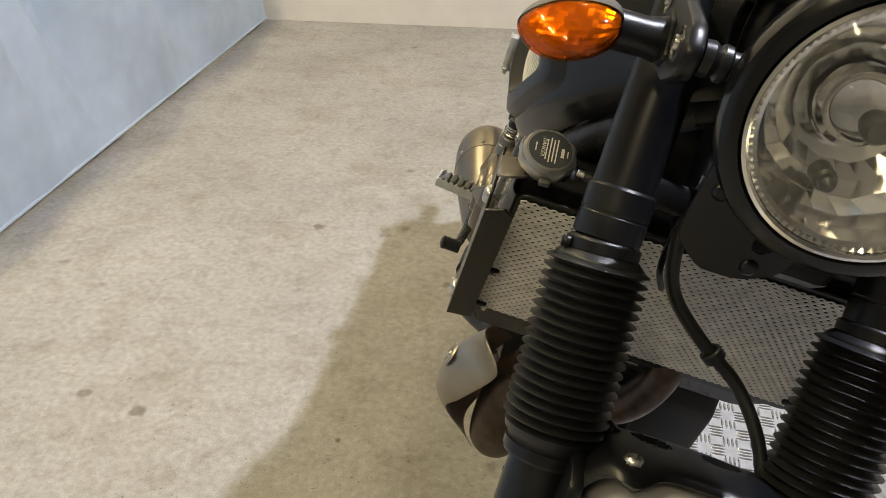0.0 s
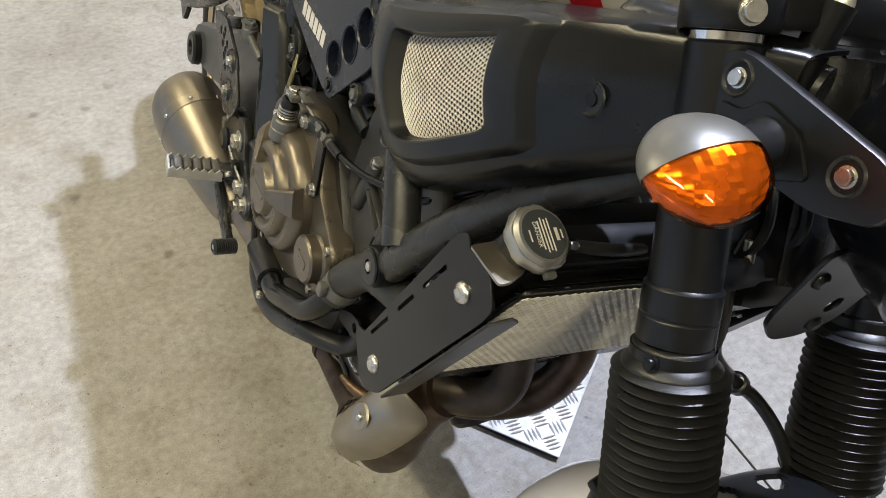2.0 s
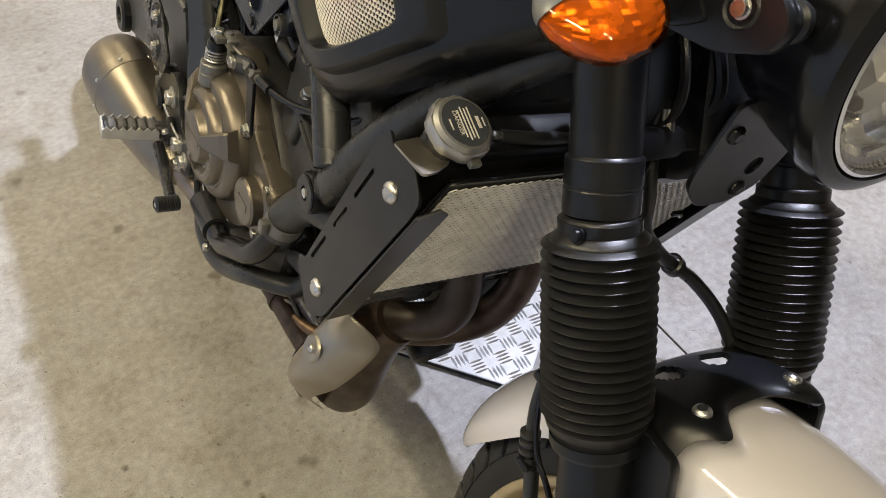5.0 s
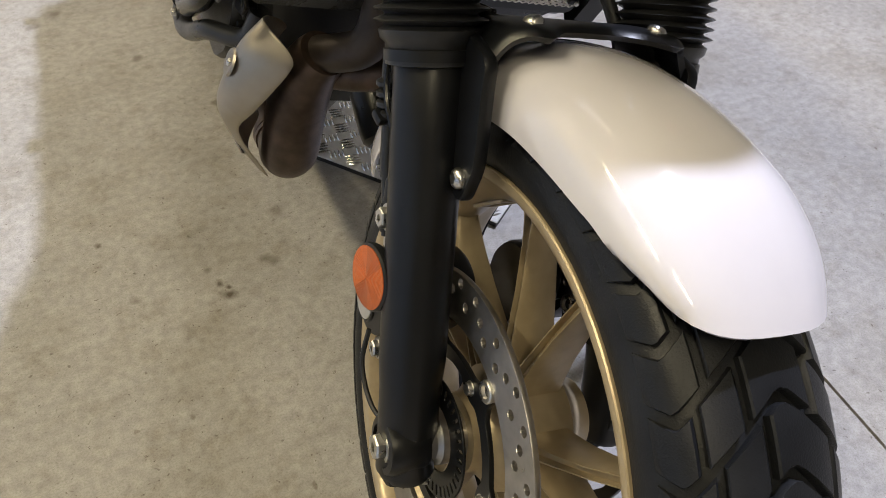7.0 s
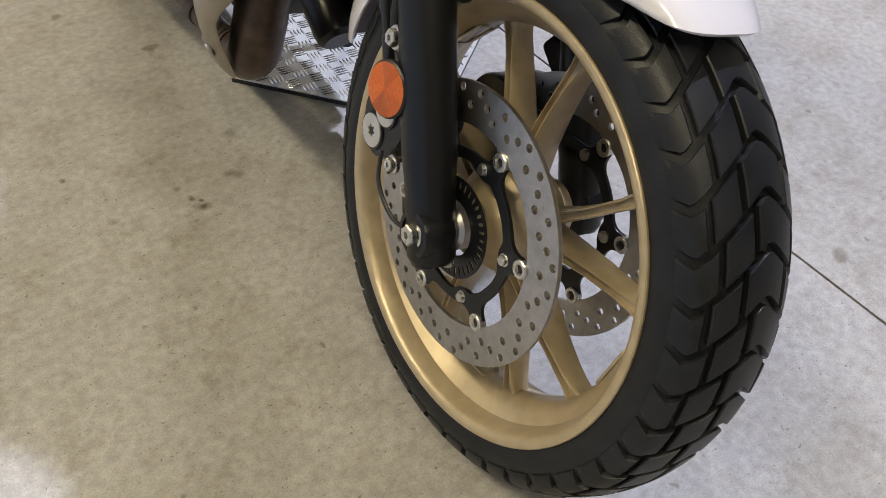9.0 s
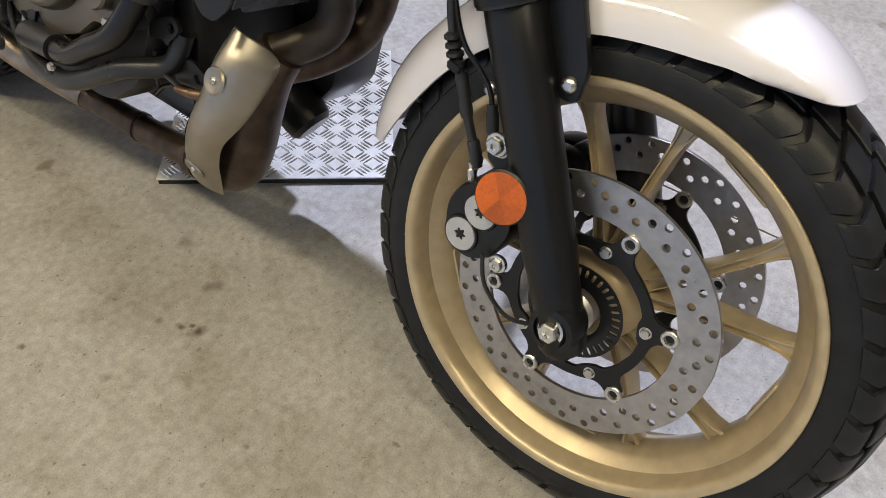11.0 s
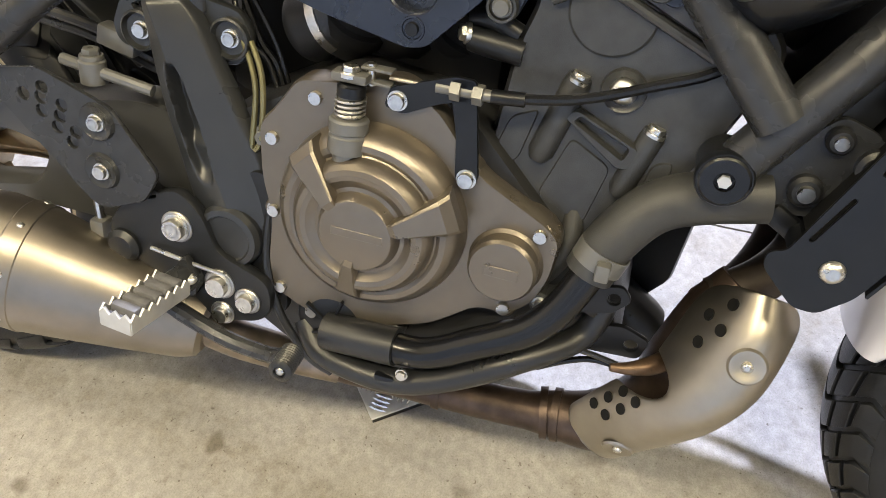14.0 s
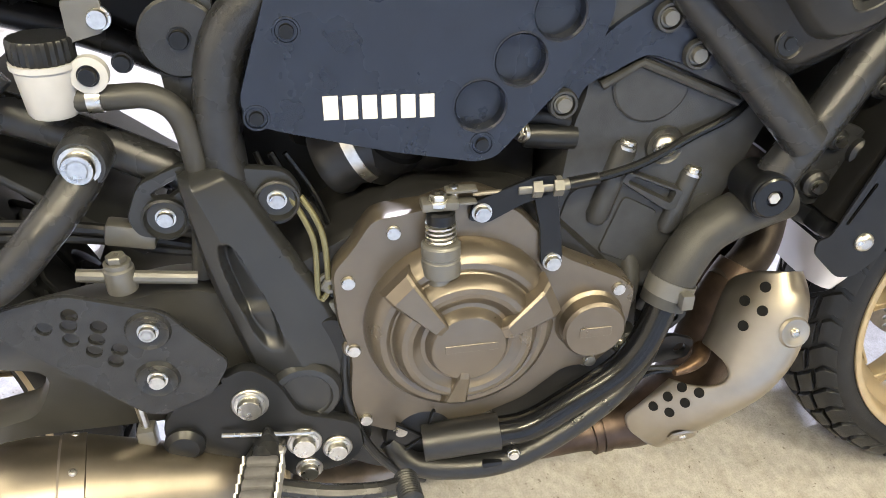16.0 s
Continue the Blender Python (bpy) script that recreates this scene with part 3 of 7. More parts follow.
def wheel(c, half, first, label):
    r = 0.2365
    prof = [(r, half), (r - 0.001, half + 0.0012), (r - 0.004, half + 0.0014), (r - 0.0075, half + 0.0006), (r - 0.0100, half - 0.0012), (r - 0.0125, half - 0.0060), (r - 0.0145, half - 0.012), (r - 0.0175, half - 0.024), (r - 0.027, half - 0.034), (r - 0.036, 0.014), (r - 0.039, 0.0)]
    inner = prof + [(a, -h) for a, h in reversed(prof[:-1])]
    outer = [(r, -half + 0.004), (r - 0.006, -half + 0.012), (r - 0.015, -half + 0.022), (r - 0.022, 0), (r - 0.015, half - 0.022), (r - 0.006, half - 0.012), (r, half - 0.004)]
    m = wheel_at(c)
    rim = part("wheel_rim", lathe(inner + outer, m, 96, closed=True), GOLD, bike, label, 28)
    part("hub", lathe([(0.0, -0.058), (0.034, -0.058), (0.036, -0.046), (0.044, -0.036), (0.056, -0.026), (0.056, 0.026), (0.044, 0.036), (0.036, 0.046), (0.034, 0.058), (0.0, 0.058)], m, 40), GOLD, rim, "gold cast hub")
    for k in range(5):
        mid = first + 72 * k
        for d in (-1, 1):
            bm = spoke(mid + d * 9, mid + d * 15.5, 0.046, 0.200, 0.0150, 0.0110, 0.048, 0.024)
            bmesh.ops.transform(bm, matrix=m, verts=bm.verts)
            part("spoke", bm, GOLD, rim)
        # shallow pocket frames cast into the well between the spokes
        a = radians(mid + 36)
        pm_ = m @ Matrix.Rotation(a, 4, "Z") @ Matrix.Translation((0.1985, 0, 0)) @ Matrix.Rotation(radians(-90), 4, "Y")
        part("rim_pocket", plate(rounded([(-0.013, -0.030), (0.013, -0.030), (0.013, 0.030), (-0.013, 0.030)], 0.006), 0.003, pm_, [rounded([(-0.009, -0.025), (0.009, -0.025), (0.009, 0.025), (-0.009, 0.025)], 0.005)], 0.0008), GOLD, rim)
    return rim


def brake_disc(c, y, r0, r1, n_arm, label, spin=0.0):
    m = Matrix.Translation(c) @ Matrix.Translation((0, y, 0)) @ OUT
    ladder = (0.385, 0.62, 0.83, 0.46, 0.80, 0.57, 0.355, 0.73)
    holes = []
    for k in range(64):
        a = radians(33.6 - 5.625 * k + spin - 14)
        rad = r0 + (r1 - r0) * ladder[k % 8]
        holes.append(circle(rad * math.cos(a), rad * math.sin(a), 0.0041, 10))
    bm = plate(circle(0, 0, r1, 96), 0.005, m @ pose(0, 0, -0.0025), [circle(0, 0, r0, 72)] + holes, 0.0006)
    disc = part("brake_disc", bm, STEEL, bike, label, 30)
    outline, hole = [], []
    for k in range(5):
        a = 2 * math.pi * k / 5 + radians(spin - 2)
        for da, rr in ((-0.46, 0.0715), (-0.22, 0.0715), (-0.12, 0.0665), (0.12, 0.0665), (0.22, 0.0715), (0.46, 0.0715)):
            hole.append((rr * math.cos(a + da), rr * math.sin(a + da)))
    for k in range(n_arm):
        a = 2 * math.pi * k / n_arm + radians(spin)
        for da, rr in ((-0.42, 0.083), (-0.2, 0.084), (-0.12, 0.090), (-0.09, r0 - 0.001), (0.09, r0 - 0.001), (0.12, 0.090), (0.2, 0.084), (0.42, 0.083)):
            outline.append((rr * math.cos(a + da), rr * math.sin(a + da)))
    part("disc_carrier", plate(rounded(outline, 0.006, 2), 0.0045, m @ pose(0, 0, -0.002), [rounded(hole, 0.005, 2)], 0.0006), BLACK_SATIN, disc, "black disc carrier")
    for k in range(n_arm):
        a = 2 * math.pi * k / n_arm + radians(spin)
        part("button", lathe([(0.0095, -0.004), (0.0095, 0.0035), (0.0085, 0.0045), (0.0055, 0.0045), (0.0045, 0.001), (0.0, 0.001)], m @ pose((r0 - 0.006) * math.cos(a), (r0 - 0.006) * math.sin(a), 0.001), 18), ZINC, disc)
    for k in range(5):
        b = 2 * math.pi * k / 5 + radians(spin - 2)
        bolt(disc, m @ Vector((0.0755 * math.cos(b), 0.0755 * math.sin(b), 0.002)), OUT.to_3x3() @ Vector((0, 0, 1 if y < 0 else -1)), 0.006)
    return disc


tyre(HUB + Vector((0, 0.006, 0)), 0.3005, 0.0695, 0.231, 0.0545, 44, "chunky dual-purpose front tyre with zigzag tread blocks")
wheel(HUB, 0.0590, 27, "gold cast front wheel rim")
disc_r = brake_disc(HUB, -0.068, 0.1065, 0.148, 6, "drilled steel front brake disc", 14)
brake_disc(HUB, 0.068, 0.1065, 0.148, 6, "drilled steel front brake disc on the far side", 14)
tone = [slot(0.043 * math.cos(a), 0.043 * math.sin(a), 0.050 * math.cos(a), 0.050 * math.sin(a), 0.0016, 2) for a in (2 * math.pi * i / 36 for i in range(36))]
part("sensor_ring", plate(circle(0, 0, 0.054, 48), 0.002, Matrix.Translation((0, -0.0755, 0.3)) @ OUT, [circle(0, 0, 0.030, 30)] + tone, 0.0003), BLACK_SATIN, disc_r, "slotted black sensor ring")
part("axle_spacer", lathe([(0.0, 0.05), (0.024, 0.05), (0.024, 0.080), (0.020, 0.084), (0.020, 0.094), (0.0, 0.094)], wheel_at(HUB), 28), STEEL, bike)

# fork: both legs on one raked line
RAKE = radians(26.4)
FORK = Vector((-math.sin(RAKE), 0, math.cos(RAKE)))
FY = 0.103


def on_fork(s, y):
    """A place s metres up the fork from the axle's height."""
    return Vector((-0.002, y, 0.30)) + FORK * s


def fork_leg(y):
    sgn = -1 if y < 0 else 1
    m = along(on_fork(0, y), FORK)
    # the stanchion stands a little wider than the slider
    wide = y + sgn * (0.013 if sgn < 0 else 0.0)
    m2 = along(on_fork(0, wide), FORK)
    g0, g1 = on_fork(0.285, y), on_fork(0.48, wide)
    mg = along(g0 - (g1 - g0) * (0.285 / 0.195), g1 - g0)
    leg = part("fork_leg", lathe([(0.0, -0.036), (0.020, -0.034), (0.025, -0.026), (0.0255, 0.05), (0.0275, 0.075), (0.0275, 0.20), (0.0285, 0.25), (0.0285, 0.325), (0.026, 0.33)], m, 32), BLACK_SATIN, bike, "matte black lower fork leg")
    lug = lathe([(0.0, -0.012), (0.024, -0.012), (0.0265, -0.006), (0.0265, 0.018), (0.024, 0.023), (0.0185, 0.024), (0.0180, 0.016), (0.0, 0.016)], Matrix.Translation((0.0, y, 0.30)) @ (OUT if y < 0 else OUT @ Matrix.Rotation(math.pi, 4, "X")), 32)
    part("axle_lug", lug, BLACK_SATIN, leg)
    part("boss", block((0.03, 0.028, 0.05), along(on_fork(0.0, y), FORK) @ pose(0.006, 0, -0.014), 0.008), BLACK_SATIN, leg)
    # gaiter
    prof, ribs, s0, s1 = [], 17, 0.336, 0.470
    prof += [(0.0288, s0 - 0.028), (0.0335, s0 - 0.027), (0.0335, s0 - 0.012), (0.0370, s0 - 0.009), (0.0385, s0 - 0.003)]
    for k in range(ribs):
        a, w = s0 + (s1 - s0) * k / ribs, (s1 - s0) / ribs
        big = 0.0418 - 0.0010 * k / ribs
        prof += [(0.0335, a), (0.0345, a + w * 0.14), (big - 0.0012, a + w * 0.38), (big, a + w * 0.5), (big - 0.0012, a + w * 0.62), (0.0345, a + w * 0.86)]
    prof += [(0.0345, s1), (0.0340, s1 + 0.001), (0.0295, s1 + 0.005), (0.0280, s1 + 0.006), (0.0280, s1 + 0.014), (0.0265, s1 + 0.016), (0.024, s1 + 0.017)]
    g = part("fork_gaiter", lathe(prof, mg, 40, caps=False), RUBBER, bike, "ribbed black rubber fork gaiter", 50)
    for s, rr in ((s0 - 0.020, 0.0342), (s1 + 0.010, 0.0285)):
        part("clamp_band", lathe([(rr - 0.001, s - 0.004), (rr + 0.0006, s - 0.004), (rr + 0.0006, s + 0.004), (rr - 0.001, s + 0.004)], mg, 36, closed=True), BLACK_SATIN, g)
    bolt(g, on_fork(s1 + 0.010, wide) + Vector((0.010, sgn * 0.029, 0)), (0, sgn, 0), 0.005, "socket", BLACK_SATIN)
    # upper tube with two shroud rings
    up = part("fork_tube", lathe([(0.022, 0.484), (0.0262, 0.486), (0.0268, 0.488), (0.0268, 0.503), (0.0262, 0.504), (0.0262, 0.5055), (0.0268, 0.5065), (0.0268, 0.524), (0.0262, 0.525), (0.0245, 0.5265), (0.0245, 0.680), (0.0225, 0.682), (0.0215, 0.692)], m2, 40), BLACK_SATIN, bike, "matte black upper fork shroud", 30)
    part("seal_ring", lathe([(0.0220, 0.681), (0.0232, 0.682), (0.0232, 0.687), (0.0220, 0.688)], m2, 40, caps=False), CHROME, up)
    clamp = part("top_clamp", lathe([(0.0, 0.688), (0.029, 0.688), (0.031, 0.691), (0.031, 0.711), (0.029, 0.714), (0.0, 0.714)], m2, 36), BLACK_SATIN, bike, "black upper fork clamp")
    part("fork_cap", lathe([(0.025, 0.714), (0.025, 0.717), (0.0225, 0.719), (0.021, 0.719), (0.021, 0.721), (0.0, 0.721)], m2, 36), CHROME, clamp, "bright fork cap")
    part("cap_nut", lathe([(0.0155, 0.721), (0.0155, 0.731), (0.0145, 0.733), (0.0, 0.733)], m2, 6), CHROME, clamp)
    bolt(clamp, on_fork(0.7015, wide) + Vector((0.026, sgn * 0.014, 0.010)), (0.85, sgn * 0.45, 0.35), 0.0078)
    return leg


leg_r, leg_l = fork_leg(-FY), fork_leg(FY)
axle_nut = bolt(bike, (0, -FY - 0.020, 0.30), (0, -1, 0), 0.0125, "hex", ZINC, "hollow axle bolt head", "axle_bolt")
bolt(leg_r, (0.022, -0.090, 0.274), (0.75, -0.35, -0.3), 0.006)
def arc_place(ang, r, y):
    return Vector((r * math.cos(radians(ang)), y, 0.30 + r * math.sin(radians(ang))))


def fender_bm():
    """A mudguard: an arched section carried round the wheel, tapering to rounded tips."""
    bm = bmesh.new()
    shells = []
    N, K = 60, 22
    for inset in (0.0, 0.003):
        g = []
        for i in range(N + 1):
            f = i / N
            ang = 63.0 + f * (170.0 - 63.0)
            end = min(f / 0.16, 1.0)
            tail = min((1 - f) / 0.22, 1.0)
            wide = 0.0735 * (1 - (1 - end) ** 3 * 0.16) * (1 - (1 - tail) ** 2.6 * 0.24)
            drop = 0.057 * (1 - (1 - min(f / 0.34, 1.0)) ** 2 * 0.58) * (1 - (1 - tail) ** 2 * 0.55)
            crown = 0.3335 - 0.017 * (1 - end) ** 1.5 - 0.012 * (1 - tail) ** 2
            row = []
            for j in range(K + 1):
                t = -1 + 2 * j / K
                a = t * radians(100)
                y = wide * math.copysign(abs(math.sin(a)) ** 0.82, a)
                r = crown - drop * (1 - math.copysign(abs(math.cos(a)) ** 0.9, math.cos(a))) / 1.2
                bow = 10.0 * (1 - min(f / 0.22, 1.0)) ** 1.6 * abs(t) ** 2.3
                row.append(bm.verts.new(arc_place(ang + bow, r - inset * max(0.2, math.cos(a)), y * (1 - inset * 12))))
            g.append(row)
        shells.append(g)
    for g in shells:
        for a, b in zip(g, g[1:]):
            for j in range(K):
                bm.faces.new((a[j], a[j + 1], b[j + 1], b[j]))
    o, s = shells
    rim = [(i, 0) for i in range(N + 1)] + [(N, j) for j in range(1, K + 1)] + [(i, K) for i in range(N - 1, -1, -1)] + [(0, j) for j in range(K - 1, 0, -1)]
    for (i, j), (k, q) in zip(rim, rim[1:] + rim[:1]):
        bm.faces.new((o[i][j], o[k][q], s[k][q], s[i][j]))
    return bm


fender = part("mudguard", fender_bm(), CREAM, bike, "glossy pearl-white front mudguard", 60)


def brace_bm():
    """The black bridge bolted over the mudguard between the fork legs: two lobes in front, two oval openings behind."""
    bm = bmesh.new()
    K, J = 72, 22
    grid = []
    for f in range(K + 1):
        t = -1 + 2 * f / K
        y = abs(0.091 * t)
        lift = 0.3415 - 0.034 * max(0.0, (y - 0.058) / 0.033) ** 2.2
        lobe = math.exp(-((y - 0.055) / 0.019) ** 2)
        front = 107.8 - 4.4 * lobe - 1.2 * max(0.0, (y - 0.07) / 0.021)
        rear = 121.5 - 2.5 * (y / 0.091) ** 2
        grid.append([bm.verts.new(arc_place(front + (rear - front) * j / J, lift + 0.006 - 0.005 * (2 * j / J - 1) ** 8, 0.091 * t)) for j in range(J + 1)])
    for f in range(K):
        for j in range(J):
            c = sum((v.co for v in (grid[f][j], grid[f + 1][j + 1])), Vector()) / 2
            ang = math.degrees(math.atan2(c.z - 0.30, c.x))
            if ((abs(c.y) - 0.029) / 0.017) ** 2 + ((ang - 117.0) / 1.9) ** 2 > 1:
                bm.faces.new((grid[f][j], grid[f + 1][j], grid[f + 1][j + 1], grid[f][j + 1]))
    bmesh.ops.delete(bm, geom=[v for v in bm.verts if not v.link_faces], context="VERTS")
    bmesh.ops.recalc_face_normals(bm, faces=bm.faces)
    bmesh.ops.solidify(bm, geom=list(bm.faces), thickness=0.005)
    return bm


brace = part("fork_brace", brace_bm(), BLACK_SATIN, bike, "black fork brace over the mudguard")
for y in (-0.054, 0.054):
    bolt(brace, arc_place(108, 0.3480, y), (math.cos(radians(108)), 0.25 * (1 if y > 0 else -1), math.sin(radians(108))), 0.0085, "button")
for sgn in (-1, 1):
    pts = [(-0.060, 0.507), (-0.082, 0.508), (-0.100, 0.555), (-0.132, 0.592), (-0.128, 0.612), (-0.086, 0.612), (-0.079, 0.592), (-0.057, 0.542)]
    m = side(-0.083) if sgn < 0 else Matrix.Scale(-1, 4, (0, 1, 0)) @ side(-0.083)
    part("brace_arm", plate(rounded(pts, 0.01), 0.010, m, bevel=0.002), BLACK_SATIN, brace)
    bolt(brace, (-0.0705, sgn * 0.095, 0.524), (0, sgn, 0), 0.009, "button")


def caliper(sgn):
    """A two-piston brake caliper behind a fork leg."""
    y = sgn * 0.092
    out = [(-0.160, 0.362), (-0.154, 0.322), (-0.125, 0.305), (-0.095, 0.320), (-0.078, 0.360), (-0.085, 0.395), (-0.112, 0.402), (-0.144, 0.392)]
    m = side(-0.072) if sgn < 0 else Matrix.Scale(-1, 4, (0, 1, 0)) @ side(-0.072)
    body = part("brake_caliper", plate(rounded(out, 0.014), 0.034, m, bevel=0.004), BLACK_SATIN, bike, "black two-piston front brake caliper")
    inner = part("inner_half", plate(rounded([(x, z) for x, z in out], 0.014), 0.03, (side(-0.030) if sgn < 0 else Matrix.Scale(-1, 4, (0, 1, 0)) @ side(-0.030)), bevel=0.004), BLACK_SATIN, body)
    for x, z in ((-0.133, 0.334), (-0.117, 0.369)):
        mm = along((x, sgn * 0.104, z), (0, sgn, 0))
        part("cylinder", lathe([(0.0215, -0.012), (0.0215, 0.002), (0.0205, 0.004), (0.0185, 0.004)], mm, 30), BLACK_SATIN, body)
        star = []
        for i in range(24):
            a = 2 * math.pi * i / 24
            star.append((0.0056 * (1 + 0.28 * math.cos(6 * a)) * math.cos(a), 0.0056 * (1 + 0.28 * math.cos(6 * a)) * math.sin(a)))
        part("piston_cap", plate(circle(0, 0, 0.0185, 30), 0.003, mm @ pose(0, 0, 0.002), [star], 0.0006), ALU, body, "silver piston cap with star socket")
        part("socket_floor", lathe([(0.011, 0.0), (0.0, 0.0)], mm @ pose(0, 0, 0.003), 16, caps=False), STEEL, body)
    for x, z in ((-0.082, 0.325), (-0.112, 0.445)):
        bolt(body, (x, sgn * 0.108, z), (0, sgn, 0), 0.0085, "hex")
    part("mount_lug", plate(rounded([(-0.13, 0.43), (-0.10, 0.41), (-0.06, 0.40), (-0.055, 0.44), (-0.105, 0.465)], 0.008), 0.016, (side(-0.090) if sgn < 0 else Matrix.Scale(-1, 4, (0, 1, 0)) @ side(-0.090)), bevel=0.002), BLACK_SATIN, body)
    return body


cal = caliper(-1)
caliper(1)
part("bleed_nipple", lathe([(0.005, 0), (0.005, 0.012), (0.003, 0.014), (0.003, 0.02)], along((-0.142, -0.094, 0.390), (-0.3, -0.1, 1)), 10), ZINC, cal)

reflector = part("reflector", lathe([(0.0, -0.004), (0.0268, -0.004), (0.0282, -0.001), (0.0282, 0.004), (0.0264, 0.0055)], along((-0.086, -0.130, 0.412), (0.12, -1, 0.05)), 40), BLACK_PLASTIC, bike, "round amber side reflector in a black ring")
rm = along((-0.086, -0.130, 0.412), (0.12, -1, 0.05))
for k in range(6):
    bmw = bmesh.new()
    lo, hi, steps = radians(60 * k), radians(60 * k + 60), 13
    rows = []
    for i in range(steps + 1):
        r = 0.0262 * (i + 0.02) / (steps + 0.02)
        for d in ((0.0,) if i in (0, steps) else (-0.0006, 0.0006)):
            tilt = 0.00008 if (d > 0) == (k % 2 == 0) else -0.00008
            rows.append([bmw.verts.new(rm @ Vector(((r + d) * math.cos(lo + (hi - lo) * j / 6), (r + d) * math.sin(lo + (hi - lo) * j / 6), 0.0062 + tilt + 0.0012 * (1 - r / 0.0262) + 0.0022 * (1 - abs(j / 3 - 1)) * (1 if k % 2 else -1) * r / 0.0262 * (1 - r / 0.0262)))) for j in range(7)])
    rows.append([bmw.verts.new(rm @ Vector((0.0264 * math.cos(lo + (hi - lo) * j / 6), 0.0264 * math.sin(lo + (hi - lo) * j / 6), 0.003))) for j in range(7)])
    for a, b in zip(rows, rows[1:]):
        for j in range(6):
            bmw.faces.new((a[j], b[j], b[j + 1], a[j + 1]))
    part("lens_sector", bmw, AMBER_SOLID, reflector, "amber prism lens sector" if k == 0 else "", 5)
part("bracket", block((0.03, 0.012, 0.034), pose(-0.078, -0.120, 0.412), 0.003), BLACK_SATIN, reflector)
hose = part("brake_hose", tube([(-0.150, -0.060, 0.612), (-0.188, -0.085, 0.606), (-0.204, -0.104, 0.588), (-0.198, -0.112, 0.560), (-0.190, -0.112, 0.533), (-0.183, -0.110, 0.515), (-0.172, -0.107, 0.490), (-0.160, -0.106, 0.462), (-0.147, -0.105, 0.437), (-0.134, -0.104, 0.412)], 0.0048, 12), RUBBER, bike, "black front brake hose with bellows and clips")
for k in range(4):
    part("bellows", lathe([(0.0048, -0.0045), (0.0088, -0.0018), (0.0088, 0.0018), (0.0048, 0.0045)], along((-0.189 + 0.0028 * k, -0.1118 + 0.0006 * k, 0.528 - 0.0078 * k), (-0.35, -0.06, 1)), 16), RUBBER, hose)
for p, w, r, h in (((-0.1665, -0.1065, 0.477), (-0.42, -0.04, 1), 0.0066, 0.022), ((-0.141, -0.1045, 0.426), (-0.48, -0.03, 1), 0.0066, 0.012)):
    part("sleeve", lathe([(0.0, -h), (r * 0.9, -h), (r, -h * 0.8), (r, h * 0.8), (r * 0.9, h), (0.0, h)], along(p, w), 14), RUBBER, hose)
for p in ((-0.205, -0.107, 0.580), (-0.179, -0.112, 0.503)):
    part("clip", block((0.014, 0.018, 0.009), Matrix.Translation(p) @ pose(0, 0, 0, 0, 20, 15), 0.003), BLACK_SATIN, hose)
cable_ = part("sensor_cable", tube([(-0.152, -0.066, 0.608), (-0.186, -0.096, 0.600), (-0.198, -0.110, 0.578), (-0.187, -0.116, 0.552), (-0.170, -0.118, 0.527), (-0.150, -0.116, 0.511), (-0.136, -0.115, 0.497), (-0.128, -0.115, 0.480), (-0.121, -0.114, 0.456)], 0.0026, 8), BLACK_GLOSS, bike, "thin black wheel sensor cable")
part("plug", lathe([(0.0, -0.014), (0.0055, -0.014), (0.0062, -0.010), (0.0062, 0.006), (0.0050, 0.009), (0.0050, 0.014), (0.0, 0.014)], along((-0.1255, -0.1148, 0.471), (-0.3, 0, 1)), 14), BLACK_PLASTIC, cable_)
bolt(leg_r, (-0.1478, -0.092, 0.4874), (0, -1, 0), 0.0085, "button")
part("sensor_lead", tube([(-0.100, -0.113, 0.33), (-0.085, -0.118, 0.300), (-0.055, -0.112, 0.275), (-0.030, -0.098, 0.272)], 0.0024, 8), RUBBER, bike)
bolt(bike, (-0.112, -0.118, 0.452), (0, -1, 0), 0.010, "hex", ZINC, "banjo bolt of the brake hose", "banjo_bolt")
# ---- radiator and its guard ----
RAD0, RADUP = Vector((-0.388, 0, 0.512)), Vector((0.082, 0, 0.176)).normalized()
RADM = Matrix((Vector((0, 1, 0)), RADUP, Vector((0, 1, 0)).cross(RADUP))).transposed().to_4x4()
RADM.translation = RAD0  # local x to the bike's left, y up the core, z forward
RW, RH = 0.184, 0.212


def fins():
    bm = bmesh.new()
    for i in range(34):
        b = block((2 * RW - 0.02, 0.0018, 0.004), RADM @ pose(0, 0.008 + i * (RH - 0.016) / 33, -0.012), 0)
        me = bpy.data.meshes.new("tmp")
        b.to_mesh(me), b.free()
        bm.from_mesh(me)
        bpy.data.meshes.remove(me)
    return bm


radiator = part("radiator", block((2 * RW, RH + 0.01, 0.026), RADM @ pose(0, RH / 2, -0.028), 0.004), DARK, bike, "black radiator core behind its guard")
tagged(part("fin", fins(), BLACK_SATIN, radiator), kind="stuff")
part("upper_tank", block((2 * RW + 0.01, 0.026, 0.036), RADM @ pose(0, RH + 0.004, -0.034), 0.009), BLACK_SATIN, radiator)
part("lower_tank", block((2 * RW, 0.020, 0.036), RADM @ pose(0, -0.014, -0.026), 0.008), BLACK_SATIN, radiator)


